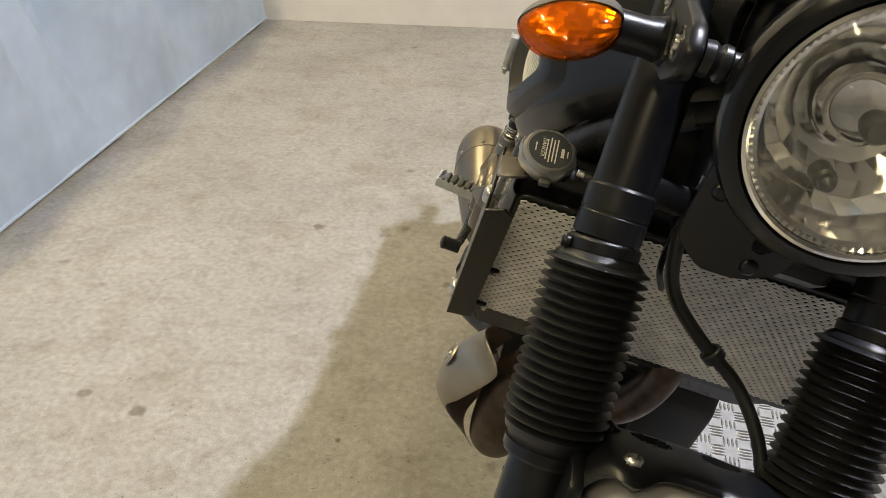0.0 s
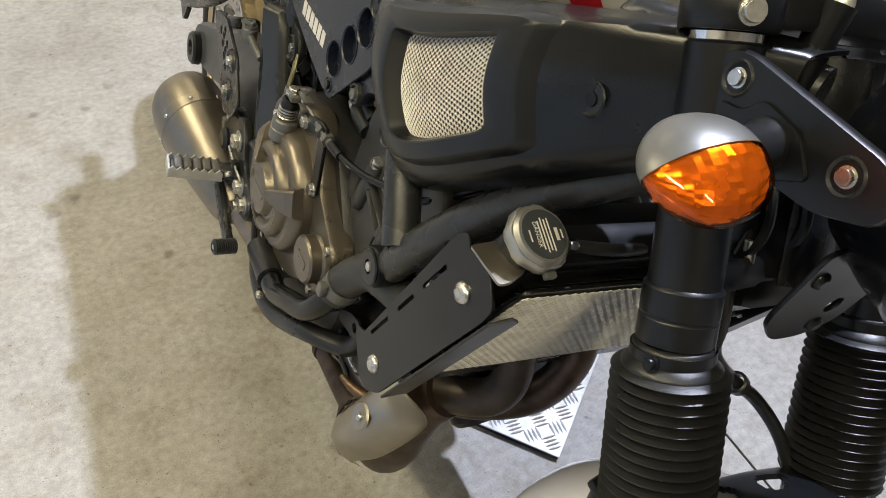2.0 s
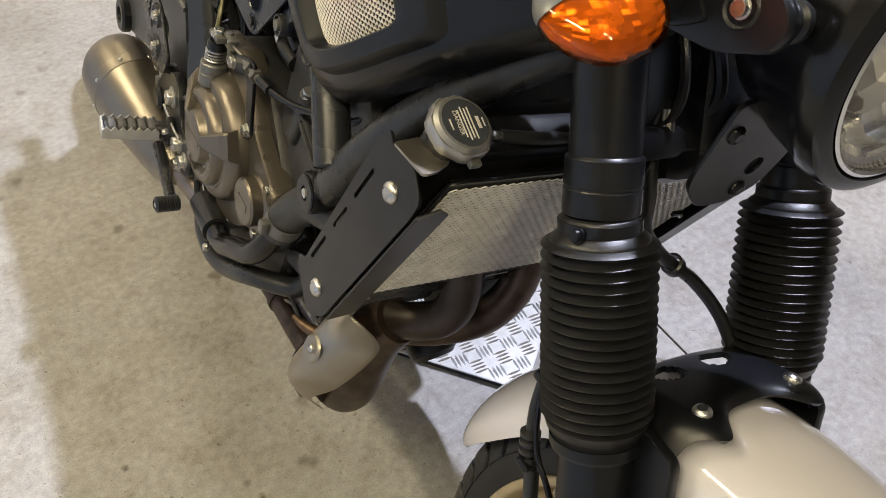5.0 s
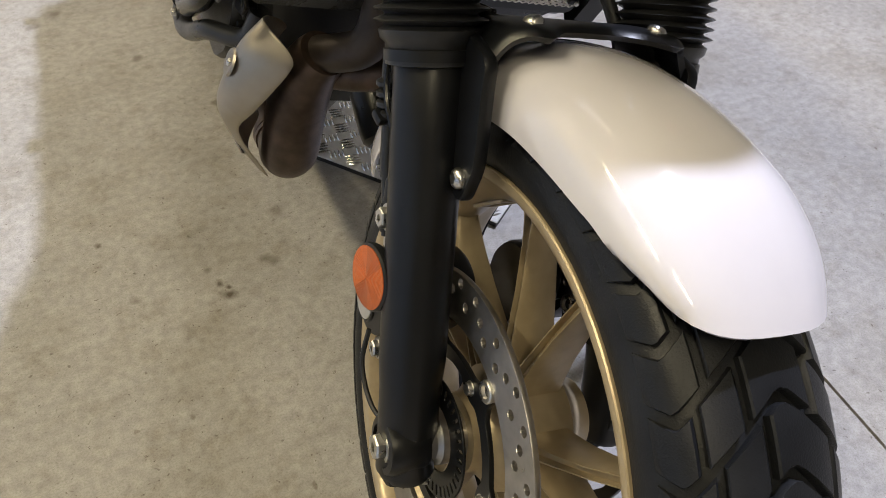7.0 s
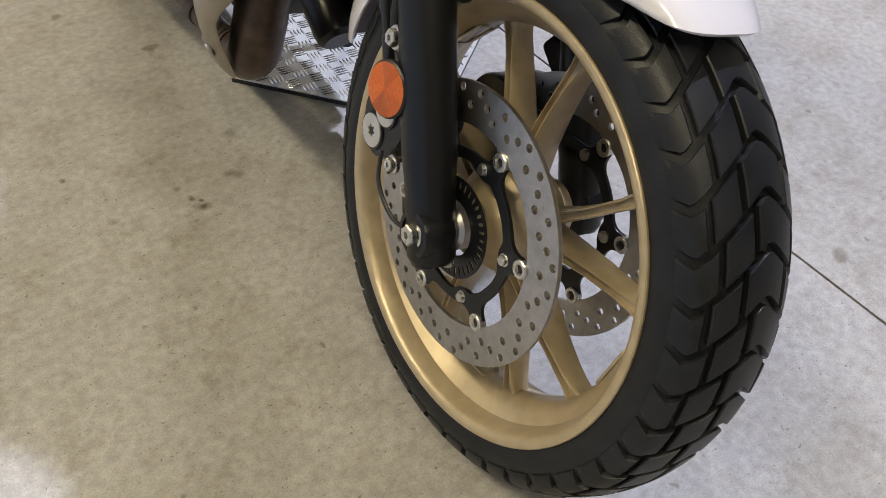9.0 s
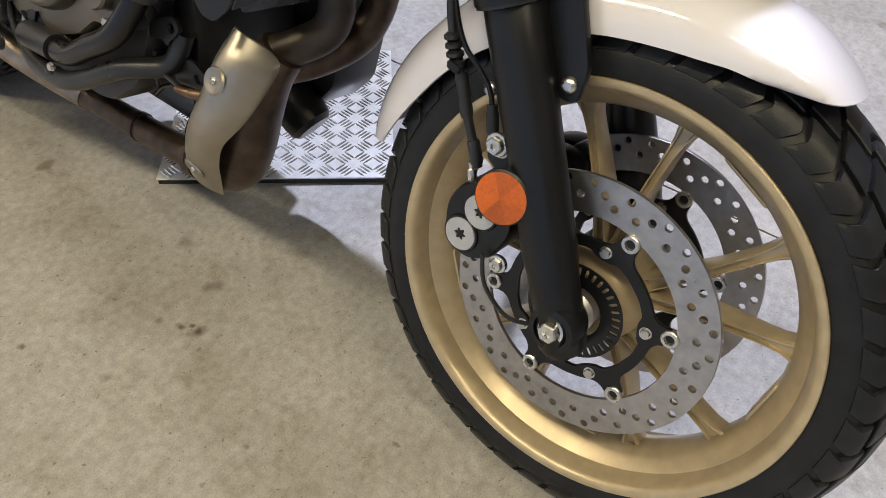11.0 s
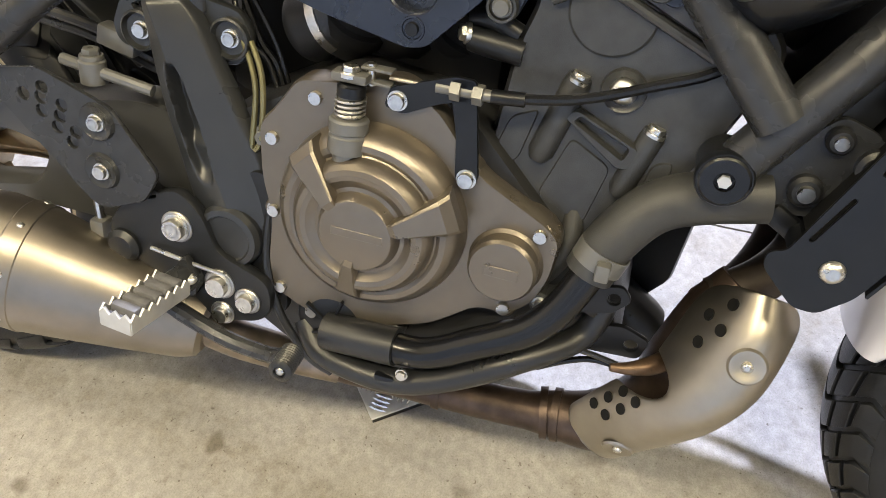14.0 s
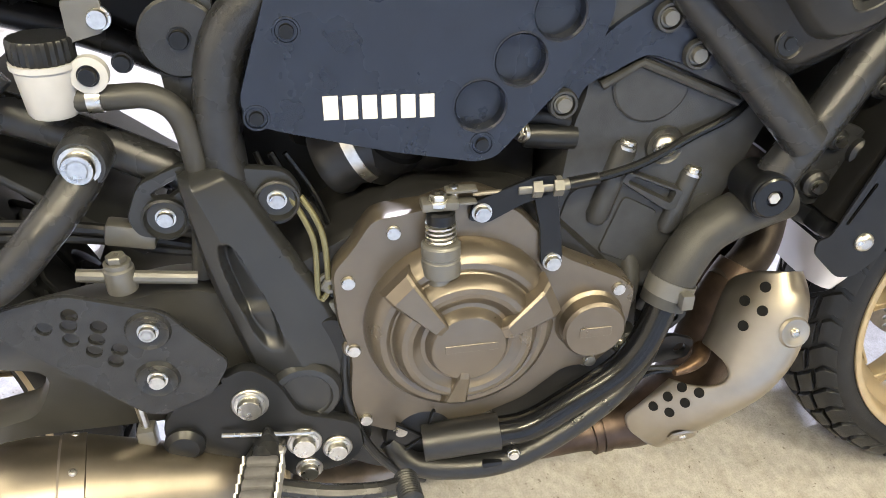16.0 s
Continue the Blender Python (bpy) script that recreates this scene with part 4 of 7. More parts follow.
def expanded(x0, x1, y0, y1, px, py, w, z, shape=None):
    """Expanded metal: rows of zigzag strands that touch at their knees."""
    bm = bmesh.new()
    rows = int((y1 - y0) / py)
    cols = int((x1 - x0) / px)
    for j in range(rows):
        for up in (1, -1):
            pts = []
            for i in range(2 * cols + 1):
                x = x0 + px * i / 2
                y = y0 + py * (j + 0.5) + up * (py / 2 if (i + j) % 2 else 0.0)
                pts.append((x, y))
            prev = None
            for x, y in pts:
                if shape and not shape(x, y):
                    prev = None
                    continue
                cur = [bm.verts.new(RADM @ Vector((x, y + d, z + h))) for d, h in ((-w, 0), (w, 0.0004), (w, 0.0014), (-w, 0.001))]
                if prev:
                    for k in range(4):
                        bm.faces.new((prev[k], prev[(k + 1) % 4], cur[(k + 1) % 4], cur[k]))
                prev = cur
    return bm


guard = part("radiator_guard", plate(rounded([(-RW, -0.008), (RW, -0.008), (RW, RH + 0.004), (-RW, RH + 0.004)], 0.012), 0.003, RADM @ pose(0, 0, -0.004), [rounded([(-RW + 0.006, 0.008), (RW - 0.006, 0.008), (RW - 0.006, RH - 0.006), (-RW + 0.006, RH - 0.006)], 0.006)], 0.0006), BLACK_SATIN, bike, "black radiator guard with zinc expanded mesh")
tagged(part("mesh", expanded(-RW + 0.003, RW - 0.003, 0.005, RH - 0.002, 0.0088, 0.0050, 0.00105, 0.0), MESH, guard, "zinc expanded metal mesh"), kind="stuff")
for x, y in ((0.172, 0.018), (0.172, 0.095), (-0.176, 0.012), (-0.178, 0.085)):
    part("clip", block((0.012, 0.008, 0.008), RADM @ pose(x, y, 0.002), 0.002), BLACK_SATIN, guard)
    bolt(guard, RADM @ Vector((x + 0.004, y, 0.006)), RADM.to_3x3() @ Vector((0, 0, 1)), 0.003, "socket")
part("badge", lathe([(0.016, 0.0), (0.0155, 0.0012), (0.0, 0.0014)], RADM @ pose(0, -0.016, -0.004) @ Matrix.Diagonal((1.5, 0.6, 1, 1)), 28), GREY, guard, "small oval badge")
part("badge_mark", block((0.030, 0.006, 0.0008), RADM @ pose(0, -0.016, -0.0024), 0.0002, 1), WHITE, guard)
part("guard_skirt", plate(rounded([(-RW + 0.01, -0.035), (RW - 0.05, -0.035), (RW - 0.02, -0.006), (-RW, -0.006)], 0.006), 0.002, RADM @ pose(0, 0, -0.004), bevel=0.0005), BLACK_COAT, guard)


def side_guard(sgn):
    m = side(-0.206) if sgn < 0 else Matrix.Scale(-1, 4, (0, 1, 0)) @ side(-0.206)
    out = [(-0.364, 0.712), (-0.352, 0.722), (-0.345, 0.713), (-0.312, 0.716), (-0.294, 0.697), (-0.299, 0.680), (-0.380, 0.508), (-0.386, 0.496), (-0.406, 0.477), (-0.424, 0.478), (-0.453, 0.506), (-0.453, 0.519), (-0.441, 0.522)]
    slots = [slot(-0.428, 0.535, -0.412, 0.570, 0.0018, 3), slot(-0.401, 0.593, -0.388, 0.621, 0.0018, 3), slot(-0.379, 0.641, -0.362, 0.678, 0.0018, 3)]
    g = part("radiator_side_guard", plate(rounded(out, 0.006), 0.0026, m, slots, 0.0006), BLACK_SATIN, bike, "black folded sheet guard beside the radiator")
    flange = [(0.0, 0.0), (0.026, 0.006), (0.026, 0.206), (0.016, 0.214), (0.0, 0.205)]
    fm = Matrix.Translation((-0.380, sgn * 0.2086, 0.500)) @ Matrix(((0, RADUP.x, RADUP.z if sgn < 0 else -RADUP.z, 0), (-sgn, 0, 0, 0), (0, RADUP.z, -RADUP.x if sgn < 0 else RADUP.x, 0), (0, 0, 0, 1)))
    part("folded_edge", plate(flange, 0.0026, fm, bevel=0.0005), BLACK_SATIN, g)
    tab = [(0.0, 0.0), (0.046, 0.0), (0.046, 0.010), (0.038, 0.026), (0.022, 0.036), (0.006, 0.034), (0.0, 0.028)]
    tm = Matrix.Translation((-0.3455, sgn * 0.2086, 0.7135)) @ Matrix(((1, 0, 0, 0), (0, -sgn, 0, 0), (0.05, 0.12, 1, 0), (0, 0, 0, 1)))
    part("top_tab", plate(rounded(tab, 0.004), 0.0022, tm, bevel=0.0005), STAINLESS, g, "bare satin metal tab")
    for x, z in ((-0.331, 0.680), (-0.407, 0.514)):
        bolt(g, (x, sgn * 0.209, z), (0, sgn, 0), 0.0105, "button")
    return g


side_guard(-1)
side_guard(1)

fan = part("radiator_fan", block((0.30, 0.17, 0.045), RADM @ pose(0, 0.10, -0.070), 0.012), BLACK_PLASTIC, bike, "black fan shroud behind the radiator")
part("fan_motor", lathe([(0.04, 0.0), (0.04, 0.03), (0.03, 0.035), (0.0, 0.036)], RADM @ pose(0.03, 0.10, -0.090, 180), 28), BLACK_PLASTIC, fan)
# tank made thick enough to block the work lamp and close the floor shadow
part("expansion_tank", plate(rounded([(-0.490, 0.430), (-0.474, 0.395), (-0.482, 0.310), (-0.512, 0.272), (-0.536, 0.256), (-0.600, 0.280), (-0.620, 0.400), (-0.590, 0.500), (-0.500, 0.500)], 0.010), 0.090, side(0.160), bevel=0.006), BLACK_PLASTIC, bike, "black coolant tank beside the header pipes, shaped to shade the floor")
# radiator cap and neck
CAPW = Vector((0.4473, 0.0242, 0.8940)).normalized()
cm = along((-0.319, -0.171, 0.746), CAPW, -90)
neck = part("filler_neck", lathe([(0.018, -0.06), (0.018, -0.022), (0.022, -0.02), (0.022, -0.012)], cm, 28), BLACK_SATIN, bike, "black radiator filler neck")
teeth = []
for i in range(48):
    a = 2 * math.pi * i / 48
    rr = 0.0256 + (0.0007 if (i // 3) % 2 else -0.0004)
    teeth.append((rr * math.cos(a), rr * math.sin(a)))
cap = part("radiator_cap", join(plate(teeth, 0.011, cm @ pose(0, 0, -0.014), bevel=0.002), lathe([(0.0245, -0.004), (0.0215, 0.0005), (0.019, 0.001)], cm, 36)), CAP_ALLOY, bike, "toothed grey radiator cap with dark warning label")
part("label", lathe([(0.0195, 0.0008), (0.0193, 0.0014), (0.0, 0.0014)], cm, 36), LABEL_FILM, cap, "dark round warning label")
for k, (w, y) in enumerate(((0.007, 0.0155), (0.010, 0.0110), (0.026, 0.0055), (0.024, 0.0025), (0.027, -0.0005), (0.022, -0.0035), (0.009, -0.0130))):
    part("print", block((w, 0.0028 if k == 1 else 0.0011, 0.0003), cm @ pose(0.001, y, 0.0016, 0, 0, 0), 0), WHITE, cap)
part("tab", block((0.006, 0.010, 0.006), cm @ pose(0.028, 0.002, -0.010), 0.0015), GREY, cap)
part("overflow_hose", tube([(-0.318, -0.135, 0.733), (-0.312, -0.105, 0.733), (-0.318, -0.06, 0.725), (-0.33, 0.0, 0.70)], 0.0055, 12), RUBBER, bike)
part("overflow_spout", lathe([(0.0035, 0), (0.0035, 0.014)], along((-0.319, -0.142, 0.734), (0.2, 1, 0)), 12), ZINC, neck)

# ---- exhaust ----
pipes = part("exhaust_header", tube([(-0.49, -0.05, 0.605), (-0.432, -0.046, 0.550), (-0.398, -0.042, 0.490), (-0.396, -0.050, 0.448), (-0.420, -0.075, 0.422), (-0.458, -0.092, 0.398)], 0.0215, 18), PIPE_DARK, bike, "sooty brown exhaust header pipe")
part("second_header", tube([(-0.49, 0.05, 0.605), (-0.436, 0.050, 0.550), (-0.402, 0.045, 0.486), (-0.402, 0.018, 0.428), (-0.425, -0.032, 0.396), (-0.460, -0.075, 0.378)], 0.0215, 18), HEATED, pipes, "browned second header pipe")
coll = part("exhaust_collector", tube([(-0.432, -0.084, 0.415), (-0.450, -0.092, 0.380), (-0.463, -0.094, 0.332), (-0.474, -0.091, 0.282), (-0.494, -0.085, 0.237), (-0.530, -0.081, 0.208), (-0.572, -0.082, 0.2010), (-0.604, -0.083, 0.1970), (-0.66, -0.085, 0.1935), (-0.76, -0.089, 0.1920), (-0.84, -0.10, 0.198)], [0.028, 0.034, 0.0365, 0.037, 0.037, 0.0335, 0.0265, 0.0215, 0.0205, 0.0195, 0.0195], 28), HEATED, bike, "heat-browned exhaust collector under the engine")
for a, b, r in (((-0.566, -0.082, 0.2020), (-0.574, -0.082, 0.2008), 0.0295), ((-0.580, -0.082, 0.1998), (-0.588, -0.083, 0.1985), 0.0290), ((-0.70, -0.0866, 0.1927), (-0.708, -0.0870, 0.1926), 0.0222)):
    part("weld_ring", tube([a, b], r, 20), HEATED, coll)
part("link_pipe", tube([(-0.82, -0.097, 0.196), (-0.87, -0.115, 0.208), (-0.92, -0.15, 0.240), (-0.96, -0.18, 0.28)], 0.021, 18), LINK, coll, "browned steel link pipe to the silencer")


# the shield's rows from its top to its foot: front edge, crest, rear edge
SHIELD = [((-0.394, -0.126, 0.430), (-0.430, -0.156, 0.452), (-0.464, -0.116, 0.432)),
          ((-0.390, -0.136, 0.408), (-0.430, -0.178, 0.420), (-0.478, -0.124, 0.408)),
          ((-0.404, -0.160, 0.356), (-0.440, -0.189, 0.378), (-0.490, -0.132, 0.372)),
          ((-0.430, -0.170, 0.315), (-0.464, -0.188, 0.335), (-0.502, -0.134, 0.338)),
          ((-0.455, -0.154, 0.272), (-0.490, -0.172, 0.290), (-0.530, -0.130, 0.300)),
          ((-0.478, -0.130, 0.230), (-0.512, -0.152, 0.248), (-0.552, -0.120, 0.262)),
          ((-0.497, -0.108, 0.190), (-0.530, -0.132, 0.213), (-0.566, -0.108, 0.232))]
SHIELD_EDGES = [glide([Vector(row[k]) for row in SHIELD], 8) for k in range(3)]


def shield_at(f, g, lift=0.0):
    """A place on the shield: f down its length, g from its front to its rear edge."""
    q = min(max(f, 0.0), 1.0) * (len(SHIELD_EDGES[0]) - 1)
    k = min(int(q), len(SHIELD_EDGES[0]) - 2)
    a, c, b = (e[k].lerp(e[k + 1], q - k) for e in SHIELD_EDGES)
    w = 2 * c - (a + b) / 2
    # a flatter face that rolls over at both edges
    t = 0.5 + 0.5 * math.copysign(abs(2 * g - 1) ** 0.86, 2 * g - 1)
    p = (1 - t) ** 2 * a + 2 * t * (1 - t) * w + t * t * b
    return p + Vector((0, -lift, 0))


def shield_bm():
    bm = bmesh.new()
    N, K = 56, 26
    shells = []
    for off in (0.0, -0.0018):
        g = []
        for i in range(N + 1):
            f = i / N
            lo, hi = 0.0, 1.0
            if f < 0.10:
                lo += 0.20 * (1 - math.sqrt(1 - (1 - f / 0.10) ** 2))
                hi -= 0.24 * (1 - math.sqrt(1 - (1 - f / 0.10) ** 2))
            if f > 0.88:
                hi -= 0.40 * (1 - math.sqrt(max(0.0, 1 - ((f - 0.88) / 0.12) ** 2)))
            if 0.42 < f < 0.62:
                hi -= 0.30 * math.sin((f - 0.42) / 0.20 * math.pi) ** 0.6  # the notch for the sensor
            g.append([bm.verts.new(shield_at(f, lo + (hi - lo) * k / K, off)) for k in range(K + 1)])
        shells.append(g)
    for g in shells:
        for a, b in zip(g, g[1:]):
            for k in range(K):
                bm.faces.new((a[k], a[k + 1], b[k + 1], b[k]))
    o, s = shells
    rim = [(i, 0) for i in range(N + 1)] + [(N, j) for j in range(1, K + 1)] + [(i, K) for i in range(N - 1, -1, -1)] + [(0, j) for j in range(K - 1, 0, -1)]
    for (i, j), (k, q) in zip(rim, rim[1:] + rim[:1]):
        bm.faces.new((o[i][j], o[k][q], s[k][q], s[i][j]))
    return bm


shield = part("heat_shield", shield_bm(), STAINLESS, bike, "satin stainless exhaust heat shield with dark discs for its vent holes", 50)


def shield_out(f, g):
    """The shield's face at f and g, and the way out of it."""
    p = shield_at(f, g)
    w = (shield_at(min(f + 0.02, 1), g) - shield_at(max(f - 0.02, 0), g)).cross(shield_at(f, min(g + 0.03, 1)) - shield_at(f, max(g - 0.03, 0))).normalized()
    return p, (w if w.y < 0 else -w)


# vent holes are not cut: dark discs on the face give their shade
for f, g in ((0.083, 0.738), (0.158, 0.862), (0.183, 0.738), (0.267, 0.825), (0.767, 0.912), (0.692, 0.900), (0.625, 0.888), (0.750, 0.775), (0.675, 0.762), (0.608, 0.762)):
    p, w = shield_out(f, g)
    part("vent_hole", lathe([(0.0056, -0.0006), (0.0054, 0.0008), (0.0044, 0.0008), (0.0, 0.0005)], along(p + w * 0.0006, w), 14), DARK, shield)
for f, g in ((0.25, 0.475), (0.85, 0.40)):
    p, w = shield_out(f, g)
    part("dimple", lathe([(0.0165, -0.001), (0.0145, 0.0014), (0.0115, 0.0014), (0.0095, 0.0003), (0.0, 0.0002)], along(p, w), 26), STAINLESS, shield)
    bolt(shield, p + w * 0.001, w, 0.0052, "button")
part("sensor", tube([(-0.484, -0.118, 0.336), (-0.498, -0.138, 0.340), (-0.516, -0.150, 0.340), (-0.534, -0.156, 0.340)], [0.0105, 0.009, 0.0062, 0.0036], 12), COPPER, coll, "copper-brown lambda sensor")
part("sensor_wire", tube([(-0.528, -0.152, 0.342), (-0.56, -0.15, 0.345), (-0.59, -0.14, 0.335), (-0.60, -0.13, 0.31)], 0.0028, 8), RUBBER, bike)

MUFF0, MUFF1 = Vector((-0.935, -0.180, 0.270)), Vector((-1.185, -0.222, 0.326))
ML = (MUFF1 - MUFF0).length
mz = (MUFF1 - MUFF0).normalized()
mx = Vector((0, 0, 1)).cross(mz).normalized()
mm = Matrix((mx, mz.cross(mx), mz)).transposed().to_4x4()
mm.translation = MUFF0  # z runs back along the silencer, which is taller than wide
mm = mm @ Matrix.Diagonal((0.84, 1.0, 1.0, 1.0))
muffler = part("silencer", lathe([(0.0, 0.004), (0.026, 0.0), (0.034, 0.004), (0.041, 0.020), (0.052, 0.075), (0.062, 0.130), (0.0695, ML - 0.086), (0.0705, ML - 0.080), (0.0718, ML - 0.079), (0.0720, ML - 0.060), (0.0705, ML - 0.058), (0.0708, ML - 0.035), (0.067, ML - 0.014), (0.060, ML - 0.002), (0.050, ML + 0.002), (0.040, ML - 0.004), (0.030, ML - 0.006), (0.028, ML - 0.03), (0.0, ML - 0.03)], mm, 48), MUFFLER, bike, "short tapered satin stainless silencer", 25)
for k in range(8):
    a = 2 * math.pi * k / 8 + 0.4
    p = mm @ Vector((0.0720 * math.cos(a), 0.0720 * math.sin(a), ML - 0.07))
    bolt(muffler, p, p - (mm @ Vector((0, 0, ML - 0.07))), 0.0040, "button")

# ---- engine ----
CASE = mat("black_crankcase_paint", (0.014, 0.0142, 0.0145), 0.40, 0.1, 0.18, 60, 1300, 0.3, 0.08)
engine = part("crankcase", plate(rounded([(-0.93, 0.50), (-0.80, 0.57), (-0.70, 0.56), (-0.61, 0.47), (-0.585, 0.445), (-0.582, 0.38), (-0.605, 0.31), (-0.67, 0.262), (-0.84, 0.252), (-0.92, 0.30)], 0.02), 0.30, side(0.145), bevel=0.008), CASE, bike, "dark grey painted crankcase")
CYL = [(-0.682, 0.500), (-0.612, 0.452), (-0.540, 0.470), (-0.498, 0.570), (-0.470, 0.640), (-0.520, 0.700), (-0.640, 0.735), (-0.664, 0.690), (-0.657, 0.650), (-0.669, 0.615)]
cyl = part("cylinder_block", plate(rounded(CYL, 0.016), 0.27, side(0.125), bevel=0.008), ENGINE, bike, "dark grey cylinder block and head")
CUP = Vector((0.28, 0, 0.96)).normalized()


def lug(x, z, length, r):
    """A stud boss cast on the block: a half-buried rod with rounded ends."""
    a = Vector((x, -0.1435, z))
    return tube([a + CUP * 0.004, a, a - CUP * length, a - CUP * (length + 0.007)], [r * 0.7, r, r, r * 0.35], 16, 2)


for x, z, ln, r in ((-0.550, 0.562, 0.052, 0.0105), (-0.616, 0.592, 0.066, 0.0115)):
    ob = part("stud_boss", lug(x, z, ln, r), ENGINE, cyl)
    bolt(ob, Vector((x, -0.1465, z)) + CUP * 0.003, CUP, 0.0080)
web = part("web_frame", plate(rounded([(-0.622, 0.565), (-0.612, 0.574), (-0.556, 0.550), (-0.560, 0.532), (-0.572, 0.530)], 0.005), 0.012, side(-0.141), [rounded([(-0.611, 0.563), (-0.607, 0.567), (-0.566, 0.549), (-0.569, 0.540)], 0.002)], 0.003), ENGINE, cyl)
for poly, deep in (([(-0.612, 0.548), (-0.575, 0.528), (-0.588, 0.470), (-0.632, 0.490)], 0.0018), ([(-0.664, 0.555), (-0.640, 0.566), (-0.652, 0.515), (-0.676, 0.515)], 0.002), ([(-0.545, 0.540), (-0.528, 0.545), (-0.532, 0.495), (-0.556, 0.488)], 0.002)):
    part("raised_panel", plate(rounded(poly, 0.008), deep + 0.004, side(-0.141), bevel=0.003), ENGINE, cyl)
part("head_cover", plate(rounded([(-0.648, 0.656), (-0.612, 0.676), (-0.520, 0.636), (-0.505, 0.655), (-0.530, 0.700), (-0.640, 0.735), (-0.660, 0.690)], 0.010), 0.016, side(-0.138), bevel=0.004), ENGINE, cyl)
part("head_joint", tube([(-0.646, -0.151, 0.652), (-0.613, -0.151, 0.670), (-0.522, -0.151, 0.631)], 0.0046, 10, 1), ENGINE, cyl)
part("blank_plug", lathe([(0.034, 0.0), (0.034, 0.003), (0.032, 0.0045), (0.0, 0.0045)], along((-0.600, -0.144, 0.650), (0, -1, 0)), 36), ENGINE, cyl)
part("core_plug_seat", lathe([(0.0185, 0.0), (0.0170, 0.006), (0.0145, 0.004), (0.0, 0.003)], along((-0.580, -0.143, 0.593), (0, -1, 0)), 28), ENGINE, cyl)
bolt(cyl, (-0.580, -0.148, 0.593), (0, -1, 0), 0.0125, "button")
# filler box in recess black, for the shade behind the block
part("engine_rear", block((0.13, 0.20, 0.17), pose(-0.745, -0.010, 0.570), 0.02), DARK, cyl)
union = part("coolant_union", tube([(-0.706, -0.140, 0.609), (-0.690, -0.142, 0.608), (-0.662, -0.142, 0.605)], [0.0105, 0.0115, 0.0105], 16), BLACK_PLASTIC, cyl, "black water union on the head")
part("elbow", tube([(-0.708, -0.136, 0.624), (-0.690, -0.139, 0.626), (-0.668, -0.138, 0.618)], [0.0075, 0.0085, 0.0080], 14), BLACK_PLASTIC, union)
bolt(union, (-0.709, -0.144, 0.613), (-0.9, -0.4, 0.1), 0.0075, "hex")
part("lower_web", block((0.08, 0.02, 0.05), pose(-0.60, -0.132, 0.478, 0, 25, 0), 0.006), ENGINE, cyl)
part("cable_pad", block((0.030, 0.014, 0.020), pose(-0.628, -0.146, 0.472, 0, 35, 0), 0.004), BLACK_SATIN, cyl)

part("stator_cover", lathe([(0.105, 0.0), (0.103, 0.03), (0.09, 0.055), (0.05, 0.062), (0.0, 0.063)], along((-0.72, 0.14, 0.42), (0, 1, 0)), 40), ENGINE, bike, "dark generator cover on the far side")
part("sprocket_cover", block((0.14, 0.05, 0.16), pose(-0.88, 0.165, 0.42), 0.02), BLACK_PLASTIC, bike)
# clutch cover
COV = [(-0.842, 0.562), (-0.806, 0.566), (-0.752, 0.578), (-0.715, 0.560), (-0.672, 0.510), (-0.612, 0.480), (-0.597, 0.466), (-0.600, 0.425), (-0.612, 0.395), (-0.634, 0.376), (-0.660, 0.378), (-0.700, 0.345), (-0.760, 0.322), (-0.830, 0.320), (-0.866, 0.338), (-0.872, 0.372), (-0.868, 0.42), (-0.878, 0.46), (-0.880, 0.512), (-0.862, 0.532)]
cover = part("clutch_cover", plate(shrunk(rounded(COV, 0.012), 0.0055), 0.030, side(-0.145), bevel=0.004), BRONZE, bike, "bronze painted clutch cover with raised rings", 30)
CC = (-0.766, 0.449)
cvm = Matrix.Translation((CC[0], -0.172, CC[1])) @ OUT
part("dome", lathe([(0.0865, -0.002), (0.0865, 0.003), (0.0855, 0.010), (0.0830, 0.018), (0.0790, 0.0240), (0.0740, 0.0272), (0.0690, 0.0278), (0.0655, 0.0262), (0.0640, 0.0272), (0.0628, 0.0315), (0.0605, 0.0362), (0.0570, 0.0395), (0.0525, 0.0410), (0.0480, 0.0402), (0.0440, 0.0372), (0.0405, 0.0358), (0.0370, 0.0365), (0.0350, 0.0402), (0.0338, 0.0440), (0.0322, 0.0462), (0.0300, 0.0470), (0.0, 0.0472)], cvm, 72), BRONZE, cover, "", 24)


def claw(ang, r0, r1, w0, w1, h0, h1):
    secs = []
    a = radians(ang)
    d, t = Vector((math.cos(a), math.sin(a), 0)), Vector((-math.sin(a), math.cos(a), 0))
    for f in (0, 0.12, 0.5, 0.85, 1.0):
        r, w, h = r0 + (r1 - r0) * f, w0 + (w1 - w0) * f, h0 + (h1 - h0) * f
        if f in (0, 1.0):
            h -= 0.005
        secs.append([cvm @ (d * r + t * x * w + Vector((0, 0, z))) for x, z in ((-0.5, 0.016), (-0.42, h - 0.002), (-0.34, h), (0.34, h), (0.42, h - 0.002), (0.5, 0.016))])
    return loft(secs)


for ang, r0, r1, w0, w1 in ((135, 0.029, 0.084, 0.013, 0.036), (23, 0.032, 0.086, 0.013, 0.042), (262, 0.024, 0.074, 0.010, 0.028)):
    part("claw", claw(ang, r0, r1, w0, w1, 0.0515, 0.0345), BRONZE, cover, "", 20)
part("raised_name", block((0.046, 0.0075, 0.0008), cvm @ pose(0.002, 0.002, 0.0474), 0.0003, 1), BRONZE, cover, "embossed name as a plain bar")
